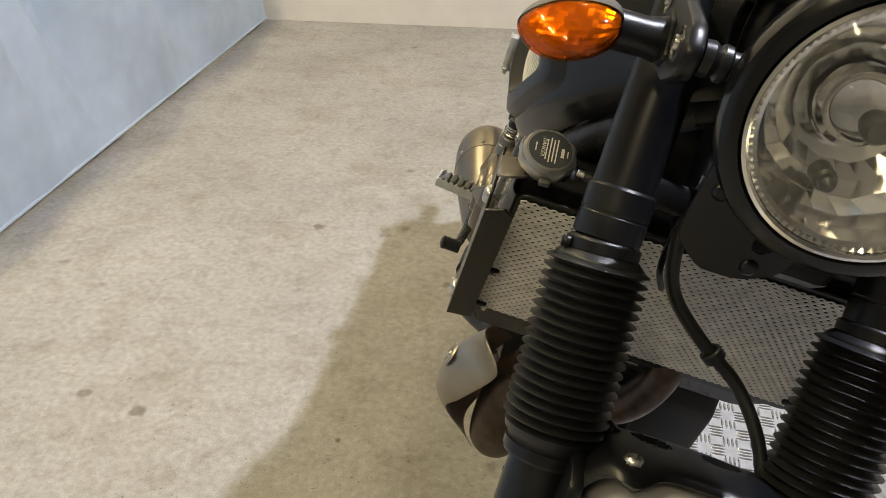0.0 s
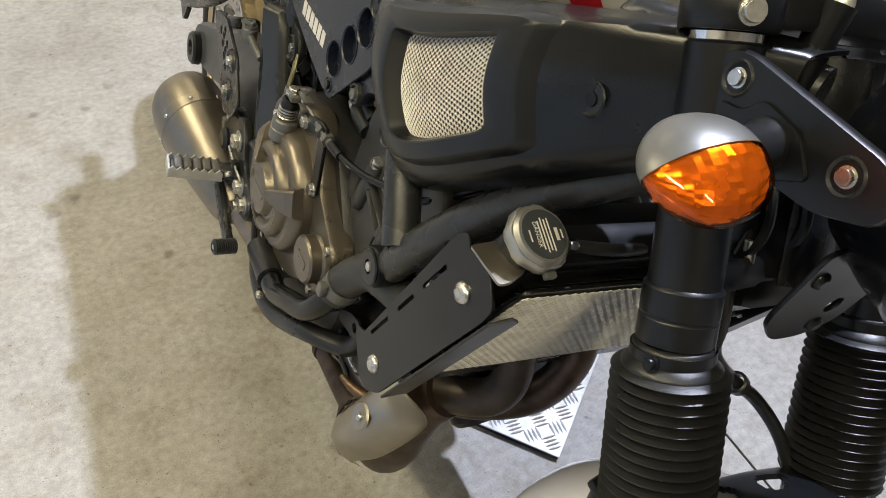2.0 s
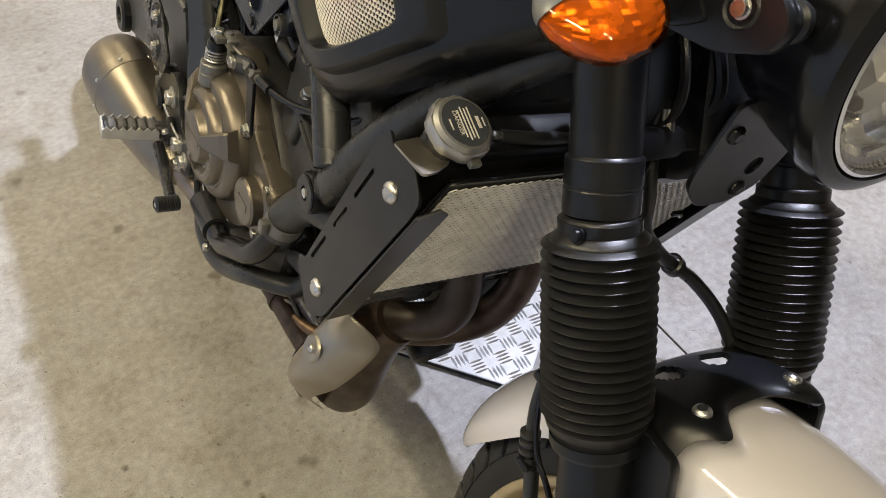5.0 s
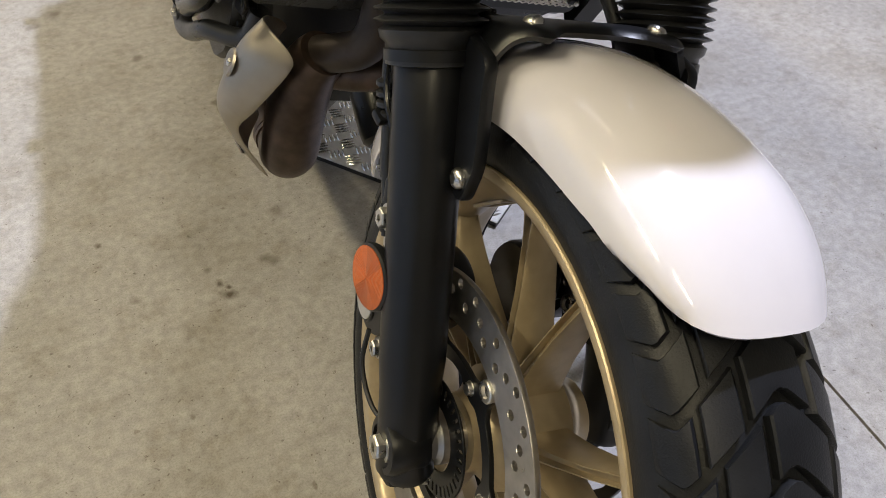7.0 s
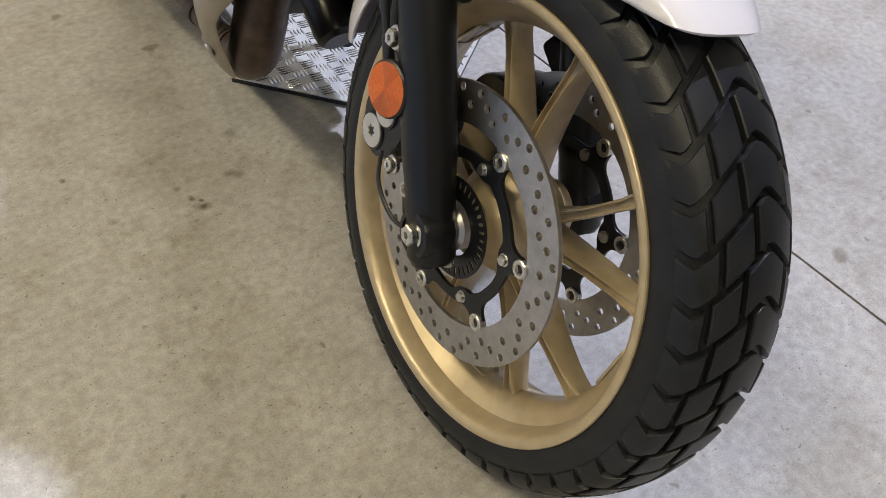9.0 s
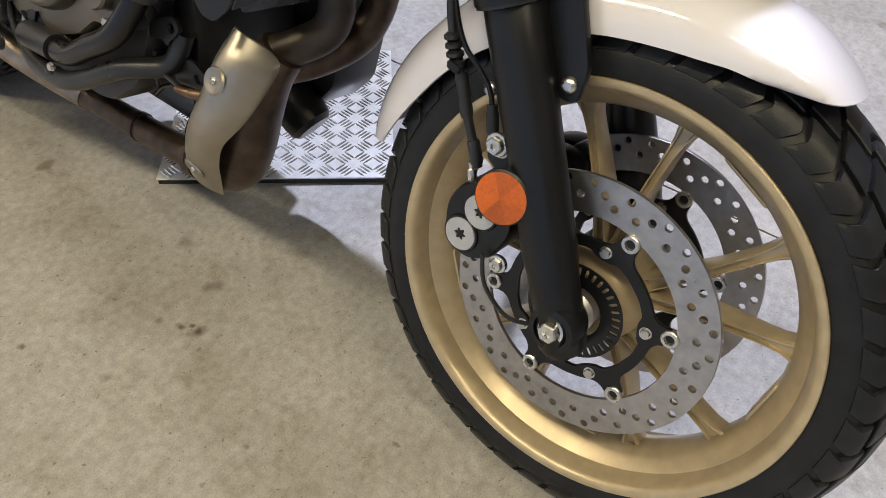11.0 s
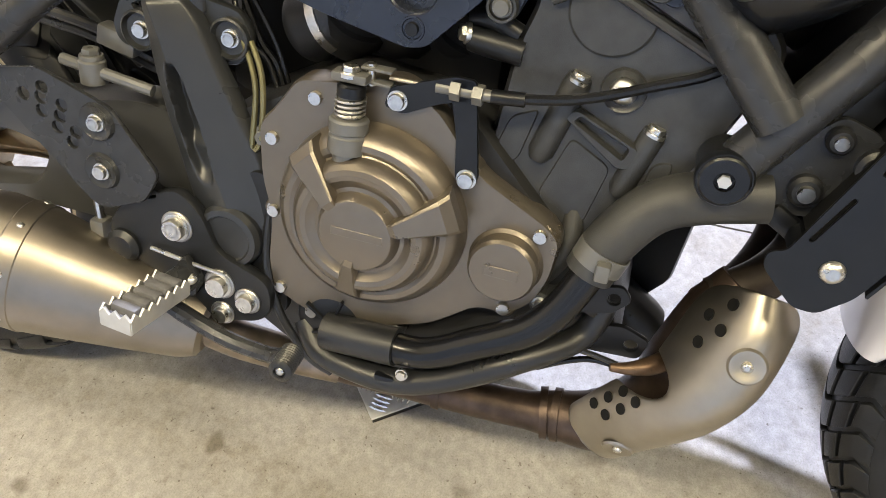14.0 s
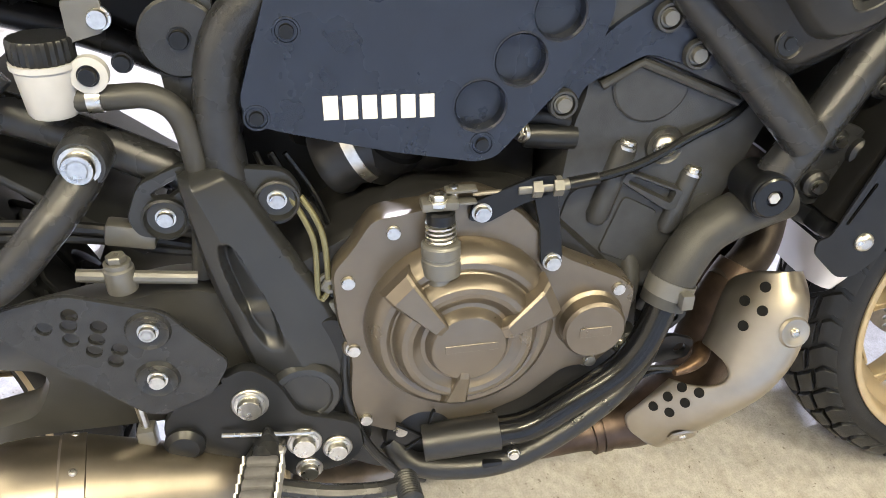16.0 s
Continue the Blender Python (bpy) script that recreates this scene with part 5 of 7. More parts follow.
part("filter_cap", lathe([(0.0335, -0.006), (0.0330, 0.003), (0.0300, 0.006), (0.0300, 0.0185), (0.0275, 0.0215), (0.0, 0.022)], Matrix.Translation((-0.643, -0.172, 0.434)) @ OUT, 40), BRONZE, cover, "round bronze filter cap")
part("raised_mark", block((0.030, 0.010, 0.0008), Matrix.Translation((-0.643, -0.172, 0.434)) @ OUT @ pose(0, 0, 0.0222), 0.0003, 1), BRONZE, cover)
for i, (x, z) in enumerate(((-0.823, 0.545), (-0.750, 0.559), (-0.686, 0.507), (-0.618, 0.467), (-0.638, 0.387), (-0.863, 0.500), (-0.862, 0.428), (-0.855, 0.345), (-0.822, 0.325), (-0.740, 0.324), (-0.607, 0.400), (-0.597, 0.402))):
    part("bolt_boss", lathe([(0.011, -0.02), (0.0105, 0.004), (0.009, 0.006)], along((x, -0.168, z), (0, -1, 0)), 20), BRONZE if i < 9 else ENGINE, cover)
    bolt(cover, (x, -0.174, z), (0, -1, 0), 0.0068)
am = along((-0.786, -0.194, 0.498), (0.0, 0.06, 1))
act = part("clutch_actuator", lathe([(0.0, -0.012), (0.0120, -0.010), (0.0120, 0.014), (0.0162, 0.015), (0.0165, 0.017), (0.0165, 0.029), (0.0155, 0.030), (0.0155, 0.032), (0.0165, 0.033), (0.0165, 0.042), (0.0150, 0.044), (0.0105, 0.045), (0.0100, 0.066), (0.0, 0.067)], am, 28), GREY, bike, "grey clutch actuator with coil spring", 25)
coil = []
for i in range(49):
    t = i / 48
    coil.append(am @ Vector((0.0118 * math.cos(t * 8 * math.pi), 0.0118 * math.sin(t * 8 * math.pi), 0.046 + 0.016 * t)))
part("spring", tube(coil, 0.0014, 6, 1), ZINC, act, "bright coil spring")
part("collar", lathe([(0.0118, 0.062), (0.0118, 0.070), (0.0095, 0.072), (0.0, 0.072)], am, 24), BLACK_SATIN, act)
part("lever", block((0.030, 0.016, 0.008), pose(-0.787, -0.188, 0.575), 0.002), GREY, act)
bolt(act, (-0.788, -0.188, 0.577), (0, 0, 1), 0.008, "hex")
for dz in (-0.0055, 0.0055):
    part("cable_yoke", block((0.026, 0.012, 0.0028), pose(-0.768, -0.180, 0.577 + dz), 0.001), GREY, act)
part("yoke_pin", lathe([(0.004, -0.009), (0.004, 0.009)], pose(-0.774, -0.180, 0.577), 12), ZINC, act)
cable = part("clutch_cable", tube([(-0.758, -0.180, 0.577), (-0.716, -0.178, 0.577)], 0.0019, 8), STAINLESS, bike, "clutch cable with steel end and black sheath")
part("adjuster", tube([(-0.720, -0.178, 0.577), (-0.672, -0.177, 0.578)], 0.0050, 12), GREY, cable)
for x in (-0.704, -0.686):
    part("nut", lathe([(0.0085, -0.004), (0.0085, 0.004)], along((x, -0.178, 0.5775), (1, 0, 0)), 6), GREY, cable)
part("ferrule", tube([(-0.676, -0.177, 0.578), (-0.650, -0.175, 0.580)], 0.0058, 12), BLACK_SATIN, cable)
part("sheath", tube([(-0.652, -0.175, 0.580), (-0.61, -0.166, 0.586), (-0.56, -0.152, 0.602), (-0.51, -0.145, 0.626), (-0.46, -0.12, 0.68)], 0.0042, 10), BLACK_GLOSS, cable)
ARM = [(-0.762, 0.553), (-0.757, 0.570), (-0.706, 0.589), (-0.688, 0.589), (-0.690, 0.572), (-0.716, 0.564), (-0.745, 0.549)]
STEM = [(-0.710, 0.586), (-0.688, 0.590), (-0.676, 0.506), (-0.684, 0.494), (-0.696, 0.502), (-0.699, 0.540)]
arm_ = part("cable_bracket", join(plate(rounded(ARM, 0.005), 0.004, side(-0.1770), bevel=0.001), plate(rounded(STEM, 0.006), 0.0042, side(-0.1768), bevel=0.001)), BLACK_SATIN, bike, "black cable bracket bolted to the cover")
for x, z in ((-0.750, 0.560), (-0.686, 0.506)):
    bolt(arm_, (x, -0.1812, z), (0, -1, 0), 0.0078)

# water pump and hoses
pump = part("water_pump", lathe([(0.040, -0.03), (0.040, 0.002), (0.036, 0.008), (0.022, 0.012), (0.0, 0.013)], Matrix.Translation((-0.800, -0.165, 0.316)) @ OUT, 36), BLACK_SATIN, bike, "black water pump housing")
for k in range(5):
    a = 2 * math.pi * k / 5
    part("rib", block((0.03, 0.003, 0.006), Matrix.Translation((-0.800, -0.175, 0.316)) @ OUT @ Matrix.Rotation(a, 4, "Z") @ pose(0.018, 0, 0.002), 0.001), BLACK_SATIN, pump)
for x, z in ((-0.822, 0.327), (-0.805, 0.268), (-0.826, 0.290)):
    bolt(pump, (x, -0.158, z), (0, -1, 0), 0.0055)
w1 = part("coolant_pipe", tube([(-0.800, -0.186, 0.316), (-0.75, -0.188, 0.320), (-0.700, -0.190, 0.325), (-0.655, -0.190, 0.352), (-0.612, -0.188, 0.380), (-0.588, -0.184, 0.410), (-0.568, -0.174, 0.455)], 0.0150, 18), BLACK_GLOSS, bike, "glossy black coolant pipe")
part("sleeve", tube([(-0.802, -0.184, 0.314), (-0.728, -0.189, 0.322)], 0.0185, 20), RUBBER, w1)
part("upper_hose", tube([(-0.573, -0.176, 0.445), (-0.560, -0.170, 0.478), (-0.535, -0.162, 0.510), (-0.500, -0.158, 0.526), (-0.455, -0.150, 0.535)], 0.0215, 20), HOSE, w1, "thick rubber coolant hose")
part("far_hose", tube([(-0.575, 0.125, 0.450), (-0.535, 0.130, 0.505), (-0.485, 0.130, 0.535), (-0.430, 0.120, 0.560)], 0.026, 18), HOSE, w1)
for p, w in (((-0.566, -0.173, 0.462), (0.35, 0.15, 1)),):
    part("spring_clip", lathe([(0.0215, -0.008), (0.0228, -0.008), (0.0228, 0.008), (0.0215, 0.008)], along(p, w), 28, closed=True), GREY, w1)
    part("clip_ear", block((0.012, 0.010, 0.016), Matrix.Translation(p) @ pose(0.004, -0.026, 0), 0.002), GREY, w1)
w2 = part("lower_coolant_pipe", tube([(-0.832, -0.165, 0.305), (-0.812, -0.178, 0.284), (-0.775, -0.186, 0.279), (-0.725, -0.189, 0.281), (-0.675, -0.186, 0.300), (-0.612, -0.176, 0.338), (-0.565, -0.140, 0.355), (-0.55, -0.13, 0.40)], 0.013, 16), RUBBER, bike, "black lower coolant hose")
part("hose_clip", block((0.022, 0.020, 0.014), pose(-0.735, -0.190, 0.284), 0.003), BLACK_SATIN, w2)
bolt(w2, (-0.7165, -0.205, 0.305), (0, -1, 0), 0.0055)
part("side_hose", tube([(-0.622, -0.150, 0.40), (-0.60, -0.15, 0.435), (-0.595, -0.145, 0.46), (-0.60, -0.13, 0.50)], 0.010, 12), HOSE, bike)
part("drain_bracket", plate(rounded([(-0.585, 0.385), (-0.545, 0.395), (-0.530, 0.412), (-0.540, 0.425), (-0.56, 0.42), (-0.59, 0.40)], 0.006), 0.005, side(-0.148), [circle(-0.546, 0.410, 0.006)], 0.001), BLACK_SATIN, bike)
part("oil_filter", lathe([(0.0, 0.075), (0.026, 0.075), (0.033, 0.068), (0.035, 0.055), (0.035, 0.0)], along((-0.553, 0.040, 0.292), (0.72, 0.12, -0.52)), 32), BLACK_SATIN, bike, "black canister oil filter")
front = part("engine_front", block((0.070, 0.17, 0.140), pose(-0.575, -0.035, 0.385, 0, -12, 0), 0.018), CASE, engine)
part("pipe_stay", plate(rounded([(-0.020, -0.016), (0.030, -0.012), (0.036, 0.010), (0.010, 0.020), (-0.020, 0.014)], 0.006), 0.006, Matrix.Translation((-0.540, -0.128, 0.352)) @ OUT, [circle(0.020, 0.001, 0.0065)], 0.001), BLACK_SATIN, front)
for k, (x, z) in enumerate(((-0.575, 0.43), (-0.560, 0.395), (-0.590, 0.355))):
    part("hose_clip", block((0.014, 0.016, 0.026), pose(x, -0.140, z, 0, 35 - 12 * k, 0), 0.003), BLACK_SATIN, front)
part("loose_lead", tube([(-0.60, -0.135, 0.30), (-0.575, -0.142, 0.322), (-0.550, -0.145, 0.335), (-0.520, -0.150, 0.338)], 0.003, 8), BLACK_GLOSS, front)
# ---- frame ----
frame_ob = part("frame", tube([(-0.655, -0.150, 0.805), (-0.470, -0.182, 0.604)], 0.0185, 20), BLACK_COAT, bike, "matte black tubular frame")
part("front_tube", tube([(-0.486, -0.172, 0.566), (-0.452, -0.172, 0.620), (-0.405, -0.160, 0.690), (-0.345, -0.120, 0.775), (-0.285, -0.055, 0.850)], 0.0185, 18), BLACK_COAT, frame_ob)
part("far_tube", tube([(-0.486, 0.172, 0.566), (-0.452, 0.172, 0.620), (-0.405, 0.160, 0.690), (-0.345, 0.120, 0.775), (-0.285, 0.055, 0.850)], 0.0185, 14), BLACK_COAT, frame_ob)
part("top_tube", tube([(-0.27, -0.05, 0.90), (-0.40, -0.10, 0.88), (-0.55, -0.14, 0.83), (-0.66, -0.145, 0.80), (-0.80, -0.140, 0.775)], 0.017, 14), BLACK_COAT, frame_ob)
part("steering_head", lathe([(0.034, 0.0), (0.034, 0.16)], along((-0.245, 0, 0.760), FORK), 28), BLACK_COAT, frame_ob)
bm_ = Matrix.Translation((-0.4945, -0.150, 0.557)) @ OUT @ Matrix.Scale(0.84, 4)
part("mount_boss", lathe([(0.0245, 0.0), (0.0245, 0.034), (0.0255, 0.036), (0.0255, 0.046), (0.0240, 0.049), (0.0, 0.049)], bm_, 36), BLACK_SATIN, frame_ob)
part("mount_cap", lathe([(0.0225, 0.046), (0.0225, 0.0505), (0.0205, 0.052), (0.0090, 0.052), (0.0085, 0.049), (0.0, 0.049)], bm_, 36), BLACK_GLOSS, frame_ob, "glossy black mount cap")
part("socket", lathe([(0.0062, 0.0492), (0.0062, 0.0525), (0.0, 0.0525)], bm_, 6), ALU, frame_ob)
part("gusset", plate(rounded([(-0.662, 0.655), (-0.672, 0.630), (-0.696, 0.636), (-0.690, 0.660), (-0.640, 0.705), (-0.560, 0.752), (-0.535, 0.700), (-0.555, 0.660), (-0.612, 0.678)], 0.008), 0.012, side(-0.146), bevel=0.002), NAVY_COAT, frame_ob)
for x, z in ((-0.600, 0.708), (-0.571, 0.677), (-0.681, 0.642)):
    part("bolt_ring", lathe([(0.0125, -0.01), (0.0125, 0.010), (0.0115, 0.012), (0.0095, 0.012), (0.0090, 0.008), (0.0, 0.008)], along((x, -0.152, z), (0, -1, 0)), 24), ENGINE, frame_ob)
    bolt(frame_ob, (x, -0.161, z), (0, -1, 0), 0.0072, "socket", GREY)
part("lower_bracket", plate(rounded([(-0.470, 0.565), (-0.425, 0.610), (-0.395, 0.600), (-0.375, 0.565), (-0.400, 0.530), (-0.452, 0.525)], 0.008), 0.006, side(-0.150), [circle(-0.43, 0.545, 0.004)], 0.001), BLACK_COAT, frame_ob)
for x, z, r in ((-0.423, 0.593, 0.006), (-0.392, 0.577, 0.009), (-0.433, 0.550, 0.0075), (-0.395, 0.640, 0.006)):
    part("rubber_bush", lathe([(r * 1.7, 0), (r * 1.7, 0.008), (r * 1.3, 0.011), (r * 1.1, 0.011)], along((x, -0.154, z), (0, -1, 0)), 22), RUBBER, frame_ob)
    bolt(frame_ob, (x, -0.164, z), (0, -1, 0), r)
part("down_stay", block((0.05, 0.012, 0.018), pose(-0.43, -0.155, 0.515, 0, 30, 0), 0.004), BLACK_SATIN, frame_ob)
# added filler box: its near-black stands for the deep shade in here
part("inlet_shroud", block((0.22, 0.20, 0.16), pose(-0.80, 0.0, 0.66), 0.03), DARK, bike, "dark filler box for the shaded hollow behind the side cover")
for k in range(3):
    part("throttle_body", lathe([(0.030, 0.0), (0.030, 0.02), (0.034, 0.022), (0.034, 0.036), (0.030, 0.038), (0.030, 0.07)], along((-0.83 + 0.045 * k, -0.09 + 0.01 * k, 0.575), (0.4, -0.35, 0.7)), 26), DARK if k != 1 else BLACK_SATIN, bike)
part("hose_clamp", lathe([(0.0345, 0.0), (0.0355, 0.0), (0.0355, 0.010), (0.0345, 0.010)], along((-0.845, -0.095, 0.590), (0.8, -0.2, 0.45)), 30, closed=True), ZINC, bike, "bright intake hose clamp")
part("intake_boot", lathe([(0.033, -0.03), (0.035, -0.02), (0.032, -0.01), (0.0345, 0.0), (0.0345, 0.012), (0.03, 0.03)], along((-0.845, -0.095, 0.590), (0.8, -0.2, 0.45)), 30), RUBBER, bike)
# another near-black filler for the shaded gap above the crankcase
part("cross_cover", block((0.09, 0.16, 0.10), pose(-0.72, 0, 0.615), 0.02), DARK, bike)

# ---- air scoop ----
SC = [((-0.618, -0.197, 0.792), (-0.612, -0.200, 0.755), (-0.500, -0.198, 0.656)),
      ((-0.520, -0.206, 0.835), (-0.490, -0.220, 0.758), (-0.442, -0.196, 0.690)),
      ((-0.400, -0.188, 0.884), (-0.390, -0.196, 0.828), (-0.362, -0.178, 0.758)),
      ((-0.325, -0.135, 0.915), (-0.318, -0.146, 0.873), (-0.300, -0.130, 0.818)),
      ((-0.270, -0.085, 0.930), (-0.262, -0.090, 0.900), (-0.250, -0.080, 0.862))]


def scoop_at(u, v, lift=0.0):
    """A place on the scoop: u from its tail to its nose, v from its top to its foot."""
    rows = [glide([Vector(q) for q in (c[0], c[1], c[2])], 10) for c in SC]
    f = u * (len(rows) - 1)
    k = min(int(f), len(rows) - 2)
    q = min(max(v, 0.0), 1.0) * 20
    j = min(int(q), 19)
    col = [r[j].lerp(r[j + 1], q - j) for r in rows]
    a, b, c, d = col[max(k - 1, 0)], col[k], col[k + 1], col[min(k + 2, len(col) - 1)]
    t = f - k
    p = 0.5 * (2 * b + (c - a) * t + (2 * a - 5 * b + 4 * c - d) * t * t + (3 * b - a - 3 * c + d) * t ** 3)
    roll = 0.034 * max(0, 1 - v / 0.17) ** 1.5 + 0.022 * max(0, (v - 0.86) / 0.14) ** 1.5 + 0.012 * max(0, 1 - u / 0.08) ** 2
    return Vector((p.x, p.y + roll - lift, p.z))


U0, U1, V0, V1 = 0.22, 0.46, 0.25, 0.70


def scoop_bm():
    bm = bmesh.new()
    NU, NV = 50, 20
    g = [[bm.verts.new(scoop_at(i / NU, j / NV)) for j in range(NV + 1)] for i in range(NU + 1)]
    for i in range(NU):
        for j in range(NV):
            u, v = (i + 0.5) / NU, (j + 0.5) / NV
            if not (U0 < u < U1 and V0 < v < V1):
                bm.faces.new((g[i][j], g[i][j + 1], g[i + 1][j + 1], g[i + 1][j]))
    bmesh.ops.delete(bm, geom=[v for v in bm.verts if not v.link_faces], context="VERTS")
    bmesh.ops.recalc_face_normals(bm, faces=bm.faces)
    bmesh.ops.solidify(bm, geom=list(bm.faces), thickness=0.003)
    return bm


scoop = part("air_scoop", scoop_bm(), BLACK_MOULDED, bike, "satin black side scoop with a wire mesh grille", 40)


def bezel_bm():
    """The recessed surround of the grille: proud at its lip, sunk at the mesh."""
    bm = bmesh.new()
    rings = []
    for grow, lift in ((0.088, -0.002), (0.080, 0.002), (0.068, 0.0085), (0.060, 0.0100), (0.030, 0.0095), (0.012, 0.0090), (0.007, 0.0078), (0.0, 0.001), (-0.006, -0.012)):
        ring = []
        a0, a1, b0, b1 = U0 - grow * 1.1, U1 + grow * 1.1, V0 - grow * 1.7, V1 + grow * 1.5
        n = 16
        path = []
        for (p0, q0), (p1, q1) in zip(*((lambda c: (c, c[1:] + c[:1]))(rounded([(a0, b0), (a1, b0), (a1, b1), (a0, b1)], 0.03 + max(grow, 0) * 0.5, 5)))):
            steps_ = 14 if abs(p1 - p0) + abs(q1 - q0) > 0.12 else 1
            path += [(p0 + (p1 - p0) * i / steps_, q0 + (q1 - q0) * i / steps_) for i in range(steps_)]
        for u, v in path:
            ring.append(bm.verts.new(scoop_at(u, v, lift)))
        rings.append(ring)
    ring_skin(bm, rings, True, False)
    return bm


part("grille_surround", bezel_bm(), BLACK_PLASTIC, scoop, "raised black grille surround", 30)


def grille_bm():
    """Perforated sheet: a net of small round wires."""
    bm = bmesh.new()
    nu, nv = 44, 38

    def at(i, j):
        return scoop_at(U0 - 0.01 + (U1 - U0 + 0.02) * i / nu, V0 - 0.02 + (V1 - V0 + 0.04) * j / nv + 0.0, -0.007)

    cache = {}
    rows = [[None] * (nv + 1) for _ in range(nu + 1)]
    smooth_cols = []
    for i in range(nu + 1):
        u = U0 - 0.01 + (U1 - U0 + 0.02) * i / nu
        knots = [scoop_at(u, q / 20, -0.007) for q in range(21)]
        for j in range(nv + 1):
            v = (V0 - 0.02 + (V1 - V0 + 0.04) * j / nv) * 20
            k = min(int(v), 19)
            rows[i][j] = knots[k].lerp(knots[k + 1], v - k)

    def strand(a, b, w=0.00052):
        d = (b - a).normalized()
        s = d.cross(Vector((0, -1, 0))).normalized() * w
        o = Vector((0, -w, 0))
        q = [[bm.verts.new(p + e) for e in (s, o, -s)] for p in (a, b)]
        for k in range(2):
            bm.faces.new((q[0][k], q[0][k + 1], q[1][k + 1], q[1][k]))

    for i in range(nu):
        for j in range(nv):
            odd = (i + j) % 2
            strand(rows[i][j], rows[i + 1][j + 1]) if odd else strand(rows[i][j + 1], rows[i + 1][j])
            if odd:
                strand(rows[i][j], rows[i + 1][j])
    return bm


tagged(part("grille", grille_bm(), MESH, scoop, "zinc wire mesh", 0), kind="stuff")
# a near-black sheet behind the mesh stands for the scoop's shaded inside
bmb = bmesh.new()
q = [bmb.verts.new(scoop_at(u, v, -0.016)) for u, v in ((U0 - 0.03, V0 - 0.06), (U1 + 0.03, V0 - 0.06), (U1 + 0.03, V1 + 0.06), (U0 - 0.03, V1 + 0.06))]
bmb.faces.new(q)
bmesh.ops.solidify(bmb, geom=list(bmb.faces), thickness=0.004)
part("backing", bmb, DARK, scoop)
for u, v in ((0.045, 0.30), (0.085, 0.80), (0.655, 0.60)):
    p = scoop_at(u, v, 0.0)
    part("screw_recess", lathe([(0.0125, 0.0005), (0.0115, 0.0018), (0.0095, 0.0002), (0.0085, -0.002), (0.0, -0.002)], along(p, (0.05, -1, 0)), 22), BLACK_PLASTIC, scoop)
    bolt(scoop, p + Vector((0, 0.002, 0)), (0, -1, 0), 0.0058, "socket", BLACK_SATIN)

# ---- tank ----
def tank_ring(s, off=0.0, a0=0.0, a1=360.0, n=48):
    """A section of the tank; s runs from tail (0) to nose (1)."""
    low = Vector((-0.79 + 0.405 * s, 0, 0.722 + 0.150 * s))
    high = 0.12 + 0.09 * math.sin(min(1, 0.25 + s) * math.pi * 0.62)
    wide = (0.116 + 0.055 * math.sin(min(1.0, s * 1.35 + 0.1) * math.pi / 2)) * (1 - 0.30 * max(0, (s - 0.80) / 0.2) ** 2)
    out = []
    lean = Vector((-0.33, 0, 1)).normalized()
    for i in range(n + 1):
        t = radians(a0 + (a1 - a0) * i / n)
        cy, cz = math.cos(t), math.sin(t)
        y = math.copysign(abs(cy) ** 0.62, cy) * (wide + off)
        z = math.copysign(abs(cz) ** 0.72, cz)
        z = (z * 0.5 + 0.42) * high + (off if cz > 0 else -off)
        y *= 1.0 - 0.16 * max(0, z / high - 0.35)
        out.append(low + Vector((0, y, 0)) + lean * z)
    return out


def tank_bm():
    secs = []
    for i in range(33):
        s = i / 32
        k = 1.0 - 0.30 * max(0, (s - 0.965) / 0.035) ** 2 - 0.5 * max(0, (0.05 - s) / 0.05) ** 2
        ring = tank_ring(s)[:-1]
        mid = sum(ring, Vector()) / len(ring)
        secs.append([mid + (p - mid) * k for p in ring])
    return loft(secs)


tank = part("fuel_tank", tank_bm(), TANK, bike, "silver-white fuel tank with a red stripe", 50)


def stripe_bm(s0, s1, off=0.0008):
    bm = bmesh.new()
    rows = [[bm.verts.new(p) for p in tank_ring(s0 + (s1 - s0) * i / 4, off)] for i in range(5)]
    for a, b in zip(rows, rows[1:]):
        for j in range(len(a) - 1):
            bm.faces.new((a[j], a[j + 1], b[j + 1], b[j]))
    return bm


part("red_stripe", stripe_bm(0.905, 0.952), RED, tank, "red tank stripe", 60)


def letters(text, size, m, material, parent, name, deep=0.0006, label=""):
    cu = bpy.data.curves.new("tmp", "FONT")
    cu.body, cu.size, cu.extrude = text, size, deep
    cu.align_x = "CENTER"
    tmp = bpy.data.objects.new("tmp", cu)
    me = bpy.data.meshes.new_from_object(tmp)
    me.name = name
    bpy.data.objects.remove(tmp)
    me.transform(m)
    me.materials.append(material)
    ob = new(name, me)
    ob.parent = parent
    return tagged(ob, label) if label else ob


ring = tank_ring(0.43)
tp = min(ring, key=lambda p: p.y)
letters("700", 0.060, Matrix.Translation((-0.624, -0.1735, 0.836)) @ side(0) @ pose(0, 0, 0, -8, 0, 14), INK, tank, "number_mark", 0.002, "black model number on the tank")

letters("DANGER", 0.0050, cm @ pose(0, -0.0080, 0.0014), WHITE, cap, "warning_word", 0.0002)

# ---- side cover ----
SIDE = [(-0.905, 0.742), (-0.934, 0.660), (-0.927, 0.642), (-0.905, 0.634), (-0.822, 0.612), (-0.752, 0.598), (-0.736, 0.601), (-0.655, 0.688), (-0.645, 0.720), (-0.665, 0.778), (-0.690, 0.785), (-0.885, 0.752)]
holes = [circle(-0.690, 0.716, 0.0205, 28), circle(-0.719, 0.681, 0.0205, 28), circle(-0.750, 0.646, 0.0205, 28)]
